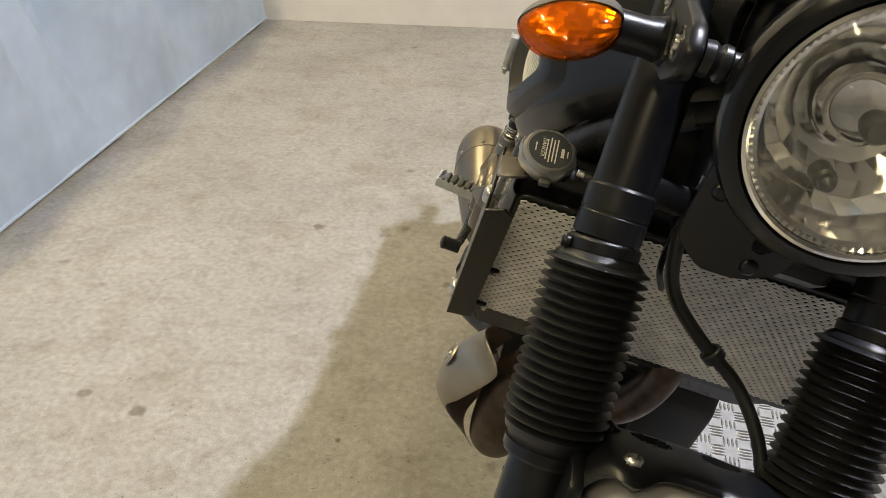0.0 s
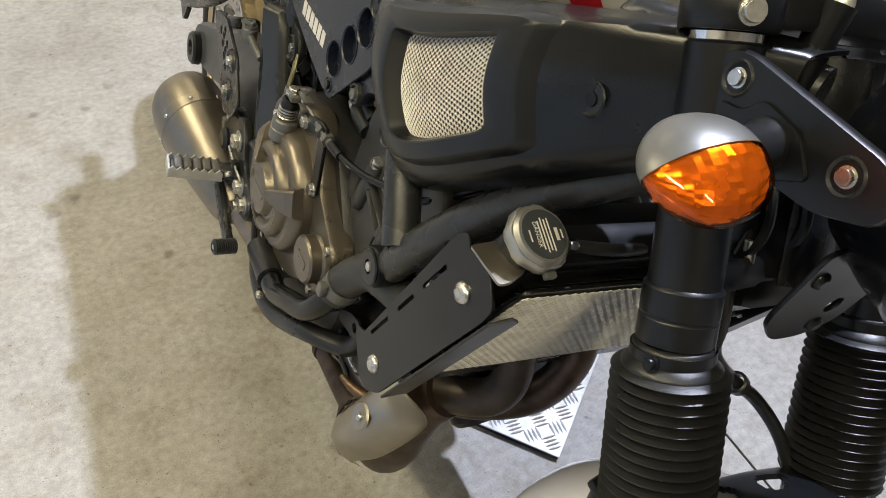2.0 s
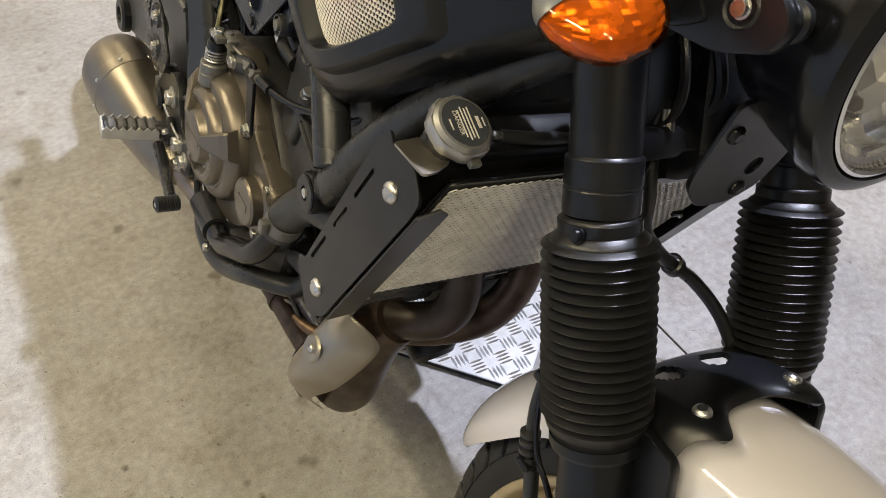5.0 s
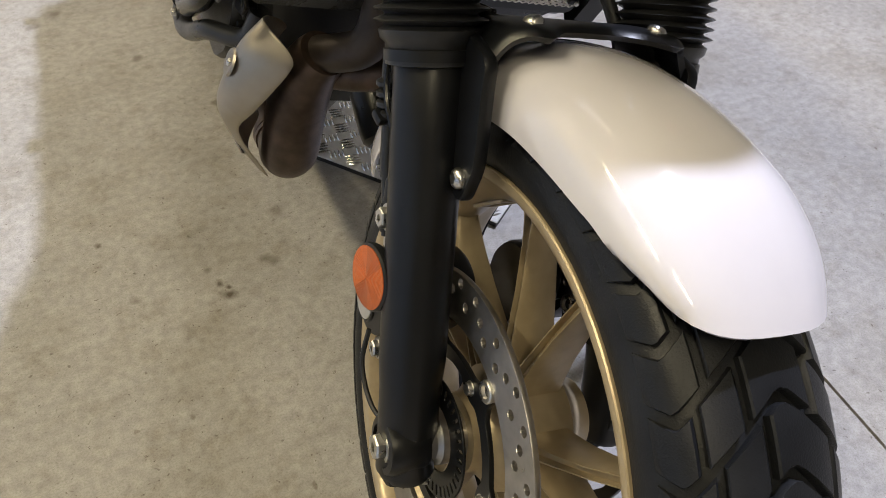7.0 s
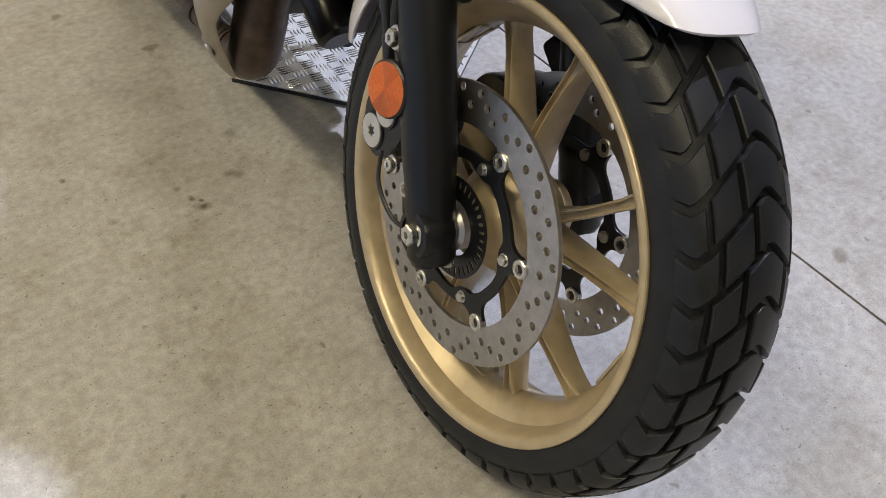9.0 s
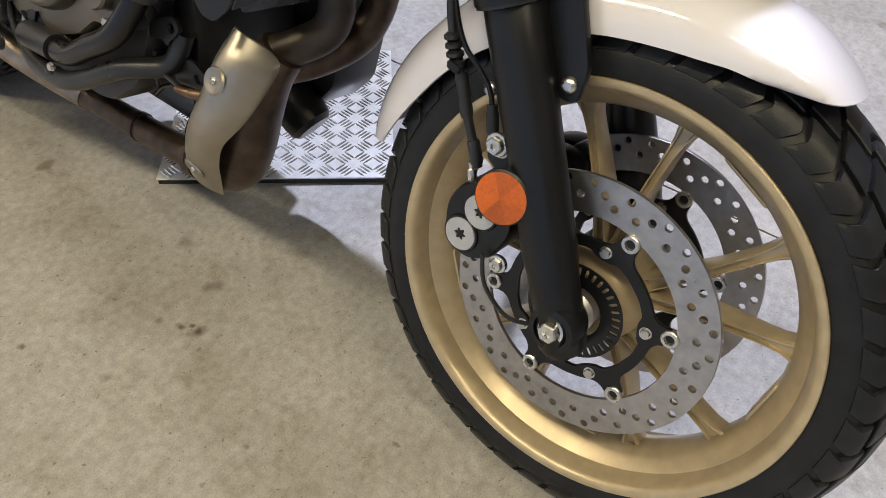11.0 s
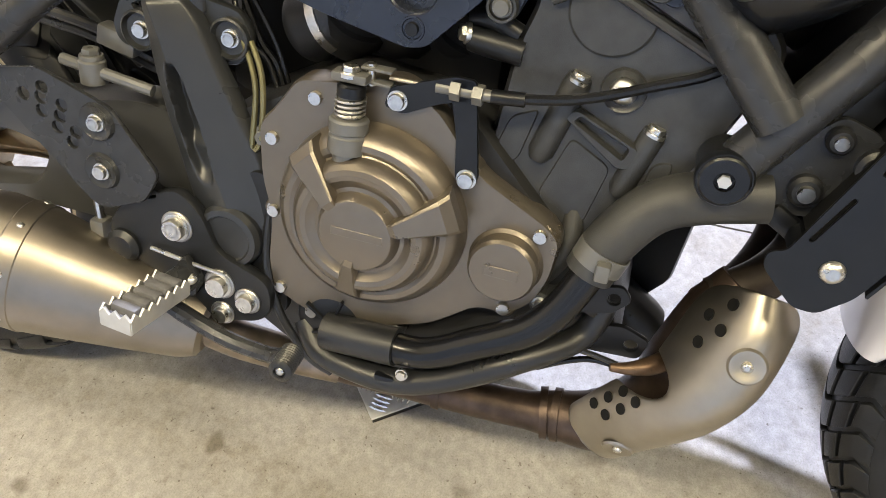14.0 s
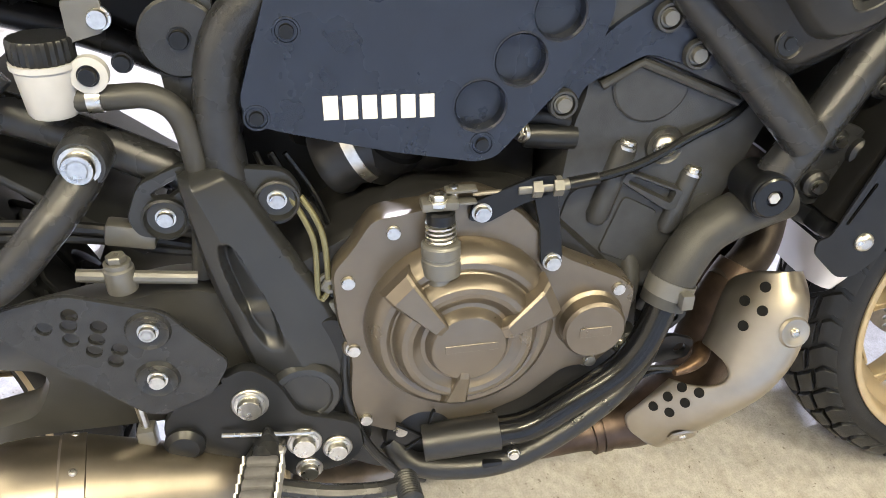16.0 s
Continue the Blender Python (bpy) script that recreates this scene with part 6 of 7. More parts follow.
cov = part("side_cover", plate(rounded(SIDE, 0.012), 0.0035, side(-0.1615), holes, 0.001), NAVY_COAT, bike, "blue-black side cover with three round windows and white name")
for x, z in ((-0.690, 0.716), (-0.719, 0.681), (-0.750, 0.646)):
    part("window_cup", lathe([(0.0225, 0.0042), (0.0212, 0.0046), (0.0198, 0.0030), (0.0195, -0.009), (0.0, -0.010)], Matrix.Translation((x, -0.1615, z)) @ OUT, 32, caps=False), NAVY_COAT, cov, "", 25)
for x, z in ((-0.894, 0.711), (-0.922, 0.647), (-0.748, 0.614), (-0.674, 0.752)):
    part("screw_ring", lathe([(0.0105, 0.003), (0.0100, 0.0046), (0.0085, 0.0046), (0.0075, 0.003), (0.0, 0.003)], Matrix.Translation((x, -0.1615, z)) @ OUT, 22, caps=False), NAVY_COAT, cov)
    bolt(cov, (x, -0.164, z), (0, -1, 0), 0.0062, "socket", BLACK_SATIN)
for k in range(6):
    part("name_bar", block((0.0115, 0.0190, 0.0006), Matrix.Translation((-0.8665 + k * 0.0148, -0.1652, 0.6515 - k * 0.0005)) @ OUT, 0.0002, 1), WHITE, cov, "white maker's name as plain bars" if k == 0 else "")
part("cover_top_edge", tube([(-0.885, -0.160, 0.753), (-0.79, -0.158, 0.772), (-0.690, -0.160, 0.786)], 0.006, 10), BLACK_PLASTIC, cov)

# ---- footrest hanger, heel guard, pedal ----
HEEL_L = [(-0.990, 0.602), (-0.986, 0.570), (-0.982, 0.535), (-0.976, 0.500), (-0.968, 0.465), (-0.956, 0.420), (-0.942, 0.382), (-0.918, 0.360)]
HEEL_R = [(-0.954, 0.606), (-0.937, 0.585), (-0.919, 0.550), (-0.898, 0.510), (-0.877, 0.470), (-0.862, 0.430), (-0.862, 0.392), (-0.884, 0.362)]


def heel_at(f, g, lift=0.0):
    """A place on the heel guard: f down its length, g from its rear to its front edge."""
    lf, rt = glide([(x, 0, z) for x, z in HEEL_L], 6), glide([(x, 0, z) for x, z in HEEL_R], 6)
    q = f * (len(lf) - 1)
    k = min(int(q), len(lf) - 2)
    p = lf[k].lerp(lf[k + 1], q - k).lerp(rt[k].lerp(rt[k + 1], q - k), g)
    crest = 0.34 + 0.22 * f
    rise = min(g / 0.10, 1.0) ** 0.6 * 0.014 + (0.010 * min(g / crest, 1.0) if g < crest else 0.010 - 0.017 * (g - crest) / (1 - crest))
    slot_ = abs((f - 0.46) / 0.21) ** 3.0 + abs((g - 0.36 + 0.12 * (f - 0.46)) / 0.145) ** 3.0
    wall, step_ = min(max((1.0 - slot_) / 0.62, 0.0), 1.0), min(max((f - 0.50) / 0.06, 0.0), 1.0)
    rise -= 0.018 * wall * wall * (3 - 2 * wall) * (1.0 - 0.45 * step_ * step_ * (3 - 2 * step_))
    rise -= 0.008 * max(0.0, (g - 0.9) / 0.1) ** 2 + 0.010 * max(0.0, (0.06 - f) / 0.06) ** 2
    return Vector((p.x, -0.157 - rise - lift, p.z))


def heel_bm():
    bm = bmesh.new()
    nf, ng = 120, 80
    grid = [[bm.verts.new(heel_at(i / nf, j / ng)) for j in range(ng + 1)] for i in range(nf + 1)]
    for i in range(nf):
        for j in range(ng):
            bm.faces.new((grid[i][j], grid[i][j + 1], grid[i + 1][j + 1], grid[i + 1][j]))
    bmesh.ops.delete(bm, geom=[v for v in bm.verts if not v.link_faces], context="VERTS")
    bmesh.ops.recalc_face_normals(bm, faces=bm.faces)
    ext = bmesh.ops.extrude_edge_only(bm, edges=[e for e in bm.edges if e.is_boundary])
    for v in [q for q in ext["geom"] if isinstance(q, bmesh.types.BMVert)]:
        v.co.y = -0.152
    return bm


heel = part("heel_guard", heel_bm(), HEEL_PLASTIC, bike, "black plastic heel guard with a long slot", 65)
part("pivot_cover", lathe([(0.033, -0.02), (0.033, 0.000), (0.030, 0.0055), (0.0245, 0.0065), (0.0235, 0.0045), (0.022, 0.0035), (0.0, 0.0045)], Matrix.Translation((-0.908, -0.178, 0.388)) @ OUT, 36), HEEL_PLASTIC, heel, "", 24)
part("top_flange", plate(rounded([(-1.035, 0.562), (-1.022, 0.592), (-0.985, 0.608), (-0.905, 0.596), (-0.893, 0.574), (-0.905, 0.548), (-0.930, 0.545), (-0.975, 0.560), (-1.005, 0.542), (-1.028, 0.545)], 0.010), 0.010, side(-0.140), [rounded([(-1.012, 0.583), (-0.992, 0.594), (-0.988, 0.586), (-1.005, 0.575)], 0.002)], 0.002), HEEL_PLASTIC, heel)
for x, z in ((-0.915, 0.571), (-1.004, 0.562)):
    part("bolt_cup", lathe([(0.0185, 0.0), (0.0185, 0.010), (0.0165, 0.011), (0.0145, 0.006), (0.0, 0.005)], along((x, -0.145, z), (0, -1, 0)), 26), HEEL_PLASTIC, heel)
    bolt(heel, (x, -0.151, z), (0, -1, 0), 0.0075)
HANG = [(-1.150, 0.505), (-1.128, 0.517), (-1.082, 0.526), (-1.010, 0.502), (-0.992, 0.478), (-0.966, 0.446), (-0.978, 0.424), (-0.985, 0.414), (-1.028, 0.396), (-1.042, 0.400)]
hh = [circle(x, z, 0.0058, 12) for x, z in ((-1.080, 0.507), (-1.061, 0.494), (-1.083, 0.497), (-1.084, 0.484), (-1.065, 0.482), (-1.069, 0.471), (-1.101, 0.497), (-1.050, 0.470), (-1.055, 0.459))]
hang = part("heel_plate", plate(rounded(HANG, 0.008), 0.005, side(-0.192), hh, 0.0015), BLACK_COAT, bike, "black pierced heel plate on the swingarm side")
for x, z in ((-1.025, 0.486), (-1.026, 0.437)):
    part("bolt_cup", lathe([(0.0185, 0.0), (0.0165, 0.004), (0.0135, 0.002), (0.0, 0.001)], along((x, -0.1965, z), (0, -1, 0)), 26), BLACK_COAT, hang)
    bolt(hang, (x, -0.199, z), (0, -1, 0), 0.0076)
LOWH = [(-1.036, 0.372), (-1.020, 0.398), (-0.985, 0.418), (-0.955, 0.432), (-0.930, 0.410), (-0.915, 0.372), (-0.885, 0.362), (-0.862, 0.352), (-0.858, 0.322), (-0.872, 0.304), (-0.895, 0.298), (-0.925, 0.292), (-0.940, 0.312), (-1.000, 0.330), (-1.030, 0.345)]
lowh = part("footrest_hanger", plate(rounded(LOWH, 0.012), 0.012, side(-0.176), [rounded([(-1.000, 0.423), (-0.982, 0.427), (-0.978, 0.417), (-0.995, 0.411)], 0.002)], 0.002), BLACK_PLASTIC, bike, "black cast footrest hanger with large bolts")
part("hanger_arm", plate(rounded([(-0.885, 0.30), (-0.905, 0.36), (-0.890, 0.46), (-0.872, 0.46), (-0.852, 0.38), (-0.850, 0.31)], 0.012), 0.010, side(-0.160), bevel=0.002), BLACK_PLASTIC, lowh)
for x, z, r in ((-0.957, 0.391, 0.0135), (-0.914, 0.338, 0.0135), (-0.884, 0.3265, 0.0115), (-0.912, 0.304, 0.0105)):
    part("washer", lathe([(r * 1.22, 0), (r * 1.22, 0.0016), (r * 1.15, 0.0024), (r * 0.8, 0.0024)], along((x, -0.188, z), (0, -1, 0)), 28), STEEL, lowh)
    bolt(lowh, (x, -0.190, z), (0, -1, 0), r * 0.92, "socket")
part("rubber_stop", lathe([(0.018, 0), (0.018, 0.006), (0.013, 0.011), (0.0, 0.012)], along((-1.018, -0.186, 0.354), (0, -1, 0)), 26), BLACK_PLASTIC, lowh)
part("spring_rod", tube([(-0.985, -0.193, 0.362), (-0.93, -0.194, 0.356), (-0.905, -0.192, 0.352)], 0.0022, 8), ZINC, lowh)

# footrest: toothed silver tray with rubber bars
PEG0, PEGW = Vector((-0.948, -0.200, 0.345)), Vector((-0.11, -1.0, 0.04)).normalized()
pm = Matrix((PEGW, Vector((0, 0, 1)).cross(PEGW).normalized(), PEGW.cross(Vector((0, 0, 1)).cross(PEGW).normalized()))).transposed().to_4x4()
pm = pm @ Matrix.Diagonal((0.88, 0.78, 0.88, 1.0))
pm.translation = PEG0  # local x out along the peg, z up


def peg_wall(x0, x1, y, teeth_, along_x=True):
    pts = [(x0, -0.012)]
    n = teeth_
    pts += [(x1, -0.012)]
    for i in range(n * 2, -1, -1):
        pts.append((x0 + (x1 - x0) * i / (2 * n), 0.010 if i % 2 else 0.003))
    m = pm @ (Matrix.Translation((0, y, 0)) @ Matrix.Rotation(radians(90), 4, "X") if along_x else Matrix.Translation((y, 0, 0)) @ Matrix.Rotation(radians(90), 4, "X") @ Matrix.Rotation(radians(90), 4, "Y"))
    return plate(pts, 0.003, m, bevel=0.0006)


peg = part("footrest", join(peg_wall(0.012, 0.100, -0.020, 7), peg_wall(0.012, 0.100, 0.023, 7), peg_wall(-0.022, 0.022, 0.098, 3, False), block((0.090, 0.044, 0.004), pm @ pose(0.056, 0, -0.012), 0.001, 1)), ALU, bike, "toothed aluminium footrest with ridged rubber")
for k in range(5):
    part("rubber_bar", block((0.013, 0.036, 0.022), pm @ pose(0.022 + k * 0.0155, 0, -0.002), 0.004), PEG_RUBBER, peg)
part("rubber_base", block((0.080, 0.036, 0.012), pm @ pose(0.055, 0, -0.006), 0.002), PEG_RUBBER, peg)
part("knuckle", tube([(-0.945, -0.190, 0.340), (-0.947, -0.204, 0.342), (-0.950, -0.216, 0.343)], [0.016, 0.014, 0.012], 12), BLACK_COAT, peg)
part("clevis", plate(rounded([(-0.972, 0.325), (-0.945, 0.368), (-0.930, 0.345), (-0.935, 0.322)], 0.006), 0.010, side(-0.190), bevel=0.001), BLACK_COAT, peg)
bolt(peg, (-0.936, -0.204, 0.347), (0.1, -0.4, 1), 0.007, "button")
pedal = part("brake_pedal", tube([(-0.960, -0.205, 0.308), (-0.90, -0.210, 0.292), (-0.850, -0.216, 0.292), (-0.826, -0.222, 0.302)], [0.009, 0.0085, 0.008, 0.009], 10), BLACK_COAT, bike, "black rear brake pedal with knurled tip")
prof = []
for k in range(10):
    prof += [(0.0105, k * 0.0032), (0.0118, k * 0.0032 + 0.0011), (0.0118, k * 0.0032 + 0.0021)]
part("pedal_tip", lathe([(0.0, -0.001)] + prof + [(0.009, 0.033), (0.006, 0.034), (0.005, 0.031), (0.0, 0.031)], along((-0.824, -0.212, 0.300), (0.08, -1, 0.05)), 20), RUBBER, pedal)
bolt(pedal, (-0.8215, -0.243, 0.302), (0.08, -1, 0.05), 0.0055, "button")
mc = part("brake_cylinder", block((0.016, 0.018, 0.040), pose(-1.050, -0.180, 0.352), 0.003), GREY, bike, "small rear brake linkage clevis")
part("push_rod", tube([(-1.050, -0.180, 0.37), (-1.052, -0.180, 0.40)], 0.004, 8), ZINC, mc)
bolt(mc, (-1.046, -0.190, 0.336), (0, -1, 0), 0.008, "button")

# ---- rear end ----
ARMO = [(-0.87, 0.45), (-1.00, 0.50), (-1.16, 0.470), (-1.30, 0.405), (-1.44, 0.345), (-1.46, 0.30), (-1.43, 0.27), (-1.30, 0.300), (-1.16, 0.345), (-1.02, 0.345), (-0.88, 0.36)]
for sgn in (-1, 1):
    m = side(-0.105) if sgn < 0 else Matrix.Scale(-1, 4, (0, 1, 0)) @ side(-0.105)
    arm = part("swingarm", plate(rounded(ARMO, 0.03), 0.045, m, [rounded([(-1.26, 0.39), (-1.18, 0.425), (-1.13, 0.415), (-1.15, 0.375), (-1.24, 0.355)], 0.014)], 0.010), SWING, bike, "black swingarm beam")
    part("axle_block", lathe([(0.032, 0), (0.032, 0.012), (0.028, 0.016), (0.016, 0.016), (0.014, 0.008), (0.0, 0.008)], along((-1.405, sgn * 0.15, 0.305), (0, sgn, 0)), 28), BLACK_SATIN, arm)
tyre(REAR, 0.312, 0.088, 0.222, 0.074, 26, "wide rear tyre with zigzag tread blocks")
wheel(REAR, 0.078, 20, "gold cast rear wheel rim")
brake_disc(REAR, -0.092, 0.088, 0.122, 5, "drilled rear brake disc", 0)
part("rear_caliper", block((0.09, 0.05, 0.05), pose(-1.30, -0.105, 0.40, 0, -25, 0), 0.010), BLACK_SATIN, bike, "black rear brake caliper")
sub = part("subframe", tube([(-1.42, -0.115, 0.735), (-1.25, -0.120, 0.690), (-1.10, -0.122, 0.643), (-0.985, -0.125, 0.586), (-0.94, -0.125, 0.56)], 0.0165, 16), BLACK_COAT, bike, "black rear subframe tubes")
part("upright_tube", tube([(-0.86, -0.135, 0.775), (-0.905, -0.140, 0.738), (-0.940, -0.142, 0.700), (-0.953, -0.142, 0.645), (-0.953, -0.140, 0.590)], 0.0185, 18), BLACK_COAT, sub)
part("far_rail", tube([(-1.42, 0.115, 0.735), (-1.25, 0.120, 0.690), (-1.10, 0.122, 0.643), (-0.985, 0.125, 0.586)], 0.0165, 14), BLACK_COAT, sub)
part("round_lug", lathe([(0.030, 0.0), (0.030, 0.006), (0.028, 0.008), (0.0, 0.008)], along((-0.972, -0.132, 0.702), (0, -1, 0)), 30), BLACK_COAT, sub)
part("lug_web", plate(rounded([(-0.992, 0.690), (-0.985, 0.600), (-0.960, 0.600), (-0.945, 0.735), (-0.975, 0.735)], 0.01), 0.006, side(-0.128), bevel=0.001), BLACK_COAT, sub)
bolt(sub, (-0.972, -0.140, 0.702), (0, -1, 0), 0.008, "socket", BLACK_SATIN)
part("plastic_tray", block((0.30, 0.20, 0.05), pose(-1.08, 0, 0.755, 0, -6, 0), 0.015), BLACK_PLASTIC, sub)
part("seat_base", block((0.5, 0.29, 0.06), pose(-1.08, 0, 0.83, 0, -3, 0), 0.025), BLACK_PLASTIC, bike, "black seat underside")
rest = part("passenger_bracket", tube([(-1.052, -0.166, 0.612), (-1.062, -0.180, 0.600), (-1.082, -0.196, 0.580), (-1.120, -0.205, 0.545), (-1.200, -0.208, 0.500), (-1.270, -0.210, 0.466)], 0.0155, 16), BLACK_COAT, bike, "black tubular passenger footrest bracket")
part("rear_tube", tube([(-1.100, -0.150, 0.690), (-1.18, -0.185, 0.620), (-1.270, -0.205, 0.560), (-1.305, -0.210, 0.510), (-1.285, -0.212, 0.462)], 0.0155, 16), BLACK_COAT, rest)
part("plate", plate(rounded([(-1.31, 0.545), (-1.275, 0.56), (-1.255, 0.46), (-1.28, 0.42), (-1.31, 0.44)], 0.008), 0.008, side(-0.206), bevel=0.0015), BLACK_COAT, rest)
part("pivot", lathe([(0.0195, 0), (0.0195, 0.026), (0.0175, 0.029), (0.0, 0.029)], along((-1.0504, -0.148, 0.623), (0, -1, 0)), 28), BLACK_COAT, rest)
bolt(rest, (-1.0504, -0.1775, 0.6234), (0, -1, 0), 0.0135)
fold = part("passenger_footrest", block((0.024, 0.016, 0.082), pose(-1.335, -0.235, 0.485, 0, 8, 0), 0.005), ALU, bike, "folded silver passenger footrest")
for k in range(9):
    part("ridge", block((0.026, 0.004, 0.004), pose(-1.338 + 0.001 * k, -0.2435, 0.455 + k * 0.0085, 0, 8, 0), 0.001, 1), ALU, fold)
bolt(fold, (-1.312, -0.235, 0.452), (0.2, -1, 0), 0.008)

# reservoir and rear hoses
res = part("brake_reservoir", lathe([(0.0, 0.0), (0.016, 0.0), (0.018, 0.003), (0.0215, 0.034), (0.0235, 0.036), (0.0235, 0.040)], along((-1.066, -0.150, 0.654), (0.03, 0, 1)), 32), MILK, bike, "milky plastic brake fluid reservoir")
teeth = []
for i in range(48):
    a = 2 * math.pi * i / 48
    rr = 0.0225 if i % 2 else 0.0212
    teeth.append((rr * math.cos(a), rr * math.sin(a)))
part("lid", plate(teeth, 0.017, along((-1.0648, -0.150, 0.694), (0.03, 0, 1)), bevel=0.002), BLACK_PLASTIC, res, "ribbed black lid")
part("ear", lathe([(0.0135, -0.004), (0.0135, 0.004), (0.008, 0.005), (0.0075, 0.0)], along((-1.035, -0.156, 0.684), (0, -1, 0)), 24), MILK, res)
bolt(res, (-1.035, -0.160, 0.684), (0, -1, 0), 0.0072, "socket", BLACK_SATIN)
part("stay", plate(rounded([(-1.045, 0.705), (-1.020, 0.712), (-1.018, 0.735), (-1.045, 0.735)], 0.003), 0.003, side(-0.150), bevel=0.0006), GREY, res)
bolt(res, (-1.022, -0.152, 0.722), (0, -1, 0), 0.008, "socket", ZINC)
bolt(res, (-1.012, -0.152, 0.690), (0, -1, 0), 0.007, "socket", BLACK_SATIN)
rh = part("reservoir_hose", tube([(-1.050, -0.150, 0.664), (-1.025, -0.150, 0.664), (-0.998, -0.150, 0.663), (-0.980, -0.150, 0.648), (-0.974, -0.150, 0.615), (-0.974, -0.148, 0.570), (-0.985, -0.140, 0.500)], 0.0095, 14), HOSE, bike, "brown-grey brake fluid hose")
part("clip", lathe([(0.0095, -0.005), (0.0108, -0.005), (0.0108, 0.005), (0.0095, 0.005)], along((-1.036, -0.150, 0.664), (1, 0, 0)), 20, closed=True), ZINC, rh)
rod = part("brake_line", tube([(-1.075, -0.172, 0.528), (-1.03, -0.172, 0.522), (-0.985, -0.168, 0.514)], 0.0055, 10), GREY, bike, "rear brake line with banjo fitting")
part("banjo", lathe([(0.012, -0.012), (0.012, 0.008), (0.010, 0.010)], along((-1.043, -0.172, 0.524), (0, 0, 1)), 22), GREY, rod)
bolt(rod, (-1.043, -0.172, 0.536), (0, 0, 1), 0.009, "hex", GREY)
for dz, dy in ((0.0, 0.0), (-0.012, 0.006)):
    part("wiring", tube([(-1.20, -0.13 + dy, 0.560 + dz), (-1.12, -0.135 + dy, 0.556 + dz), (-1.06, -0.135 + dy, 0.548 + dz), (-1.01, -0.13 + dy, 0.530 + dz), (-0.96, -0.12, 0.51)], 0.0055, 10), RUBBER, bike)
part("connector", block((0.04, 0.018, 0.02), pose(-1.035, -0.14, 0.545, 0, 12, 0), 0.003), GREY, bike)
part("inner_fender", block((0.19, 0.235, 0.010), pose(-1.105, -0.003, 0.572, 0, 38, 0), 0.004), HEEL_PLASTIC, bike, "grey-black inner rear mudguard")
part("chain_guard", block((0.34, 0.03, 0.02), pose(-1.1, 0.1, 0.44, 0, 6, 0), 0.006), BLACK_PLASTIC, bike)
for k, run in enumerate((((-0.896, -0.150, 0.572), (-0.885, -0.155, 0.552), (-0.8797, -0.160, 0.530), (-0.8799, -0.165, 0.490), (-0.886, -0.165, 0.478)), ((-0.905, -0.148, 0.572), (-0.894, -0.153, 0.550), (-0.888, -0.158, 0.528), (-0.889, -0.163, 0.490), (-0.890, -0.164, 0.478)))):
    part("small_pipe", tube(run, 0.0027, 8), OLIVE_PIPE, bike, "olive passivated brake pipe")
blk = part("hose_block", block((0.022, 0.020, 0.034), pose(-0.882, -0.152, 0.455), 0.003), GREY, bike, "grey hydraulic union block")
bolt(blk, (-0.882, -0.163, 0.445), (0, -1, 0), 0.0055)
bolt(blk, (-0.878, -0.160, 0.492), (0, -1, 0), 0.009, "hex", GREY)
part("loop_cable", tube([(-0.87, -0.165, 0.43), (-0.872, -0.172, 0.37), (-0.855, -0.178, 0.315), (-0.825, -0.178, 0.272), (-0.80, -0.172, 0.252)], 0.0045, 10), RUBBER, bike)
part("sump", block((0.22, 0.18, 0.05), pose(-0.73, 0.03, 0.250), 0.015), ENGINE, engine)
stand = part("side_stand", tube([(-0.86, 0.14, 0.27), (-0.83, 0.22, 0.14), (-0.80, 0.285, 0.02)], 0.012, 12), BLACK_SATIN, bike, "black side stand holding the bike")
part("foot", block((0.07, 0.04, 0.008), pose(-0.80, 0.287, 0.018, 15, 0, 0), 0.003), BLACK_SATIN, stand)

# ---- headlight, indicators and clamps ----
HW = Vector((0.995, -0.03, 0.03)).normalized()
hm = along((-0.134, -0.016, 0.898), HW) @ Matrix.Scale(0.873, 4)
lamp_ = part("headlight", lathe([(0.0, -0.135), (0.030, -0.133), (0.060, -0.115), (0.082, -0.085), (0.095, -0.045), (0.1005, -0.018), (0.1035, -0.012), (0.1035, -0.002), (0.1015, 0.005), (0.096, 0.009), (0.090, 0.010), (0.087, 0.006), (0.086, -0.006)], hm, 56, caps=False), BLACK_GLOSS, bike, "round black headlight with clear lens and bulb", 28)
BOWL = mat("aluminised_bowl", (0.96, 0.955, 0.94), 0.13, 1.0, 0.02, 30, 900, 0.01, 0.03)
bowl = bmesh.new()
BOWL_LINE = [(0.0860, -0.004), (0.084, -0.010), (0.080, -0.022), (0.074, -0.036), (0.066, -0.048), (0.056, -0.057), (0.044, -0.065), (0.032, -0.070), (0.022, -0.072), (0.020, -0.090), (0.001, -0.090)]
bowl_rings = []
rnd = random.Random(11)
for k, (r, h) in enumerate(BOWL_LINE):
    ring = []
    for i in range(26):
        a = 2 * math.pi * (i + 0.5 * (k % 2)) / 26
        dip = rnd.uniform(-0.0013, 0.0013) if 1 < k < 8 else 0.0
        ring.append(bowl.verts.new(hm @ Vector(((r + dip) * math.cos(a), (r + dip) * math.sin(a), h + dip * 0.8))))
    bowl_rings.append(ring)
ring_skin(bowl, bowl_rings, True, False, False)
part("reflector_bowl", bowl, BOWL, lamp_, "faceted silver reflector bowl", 1)
prisms = bmesh.new()
prism_rings = []
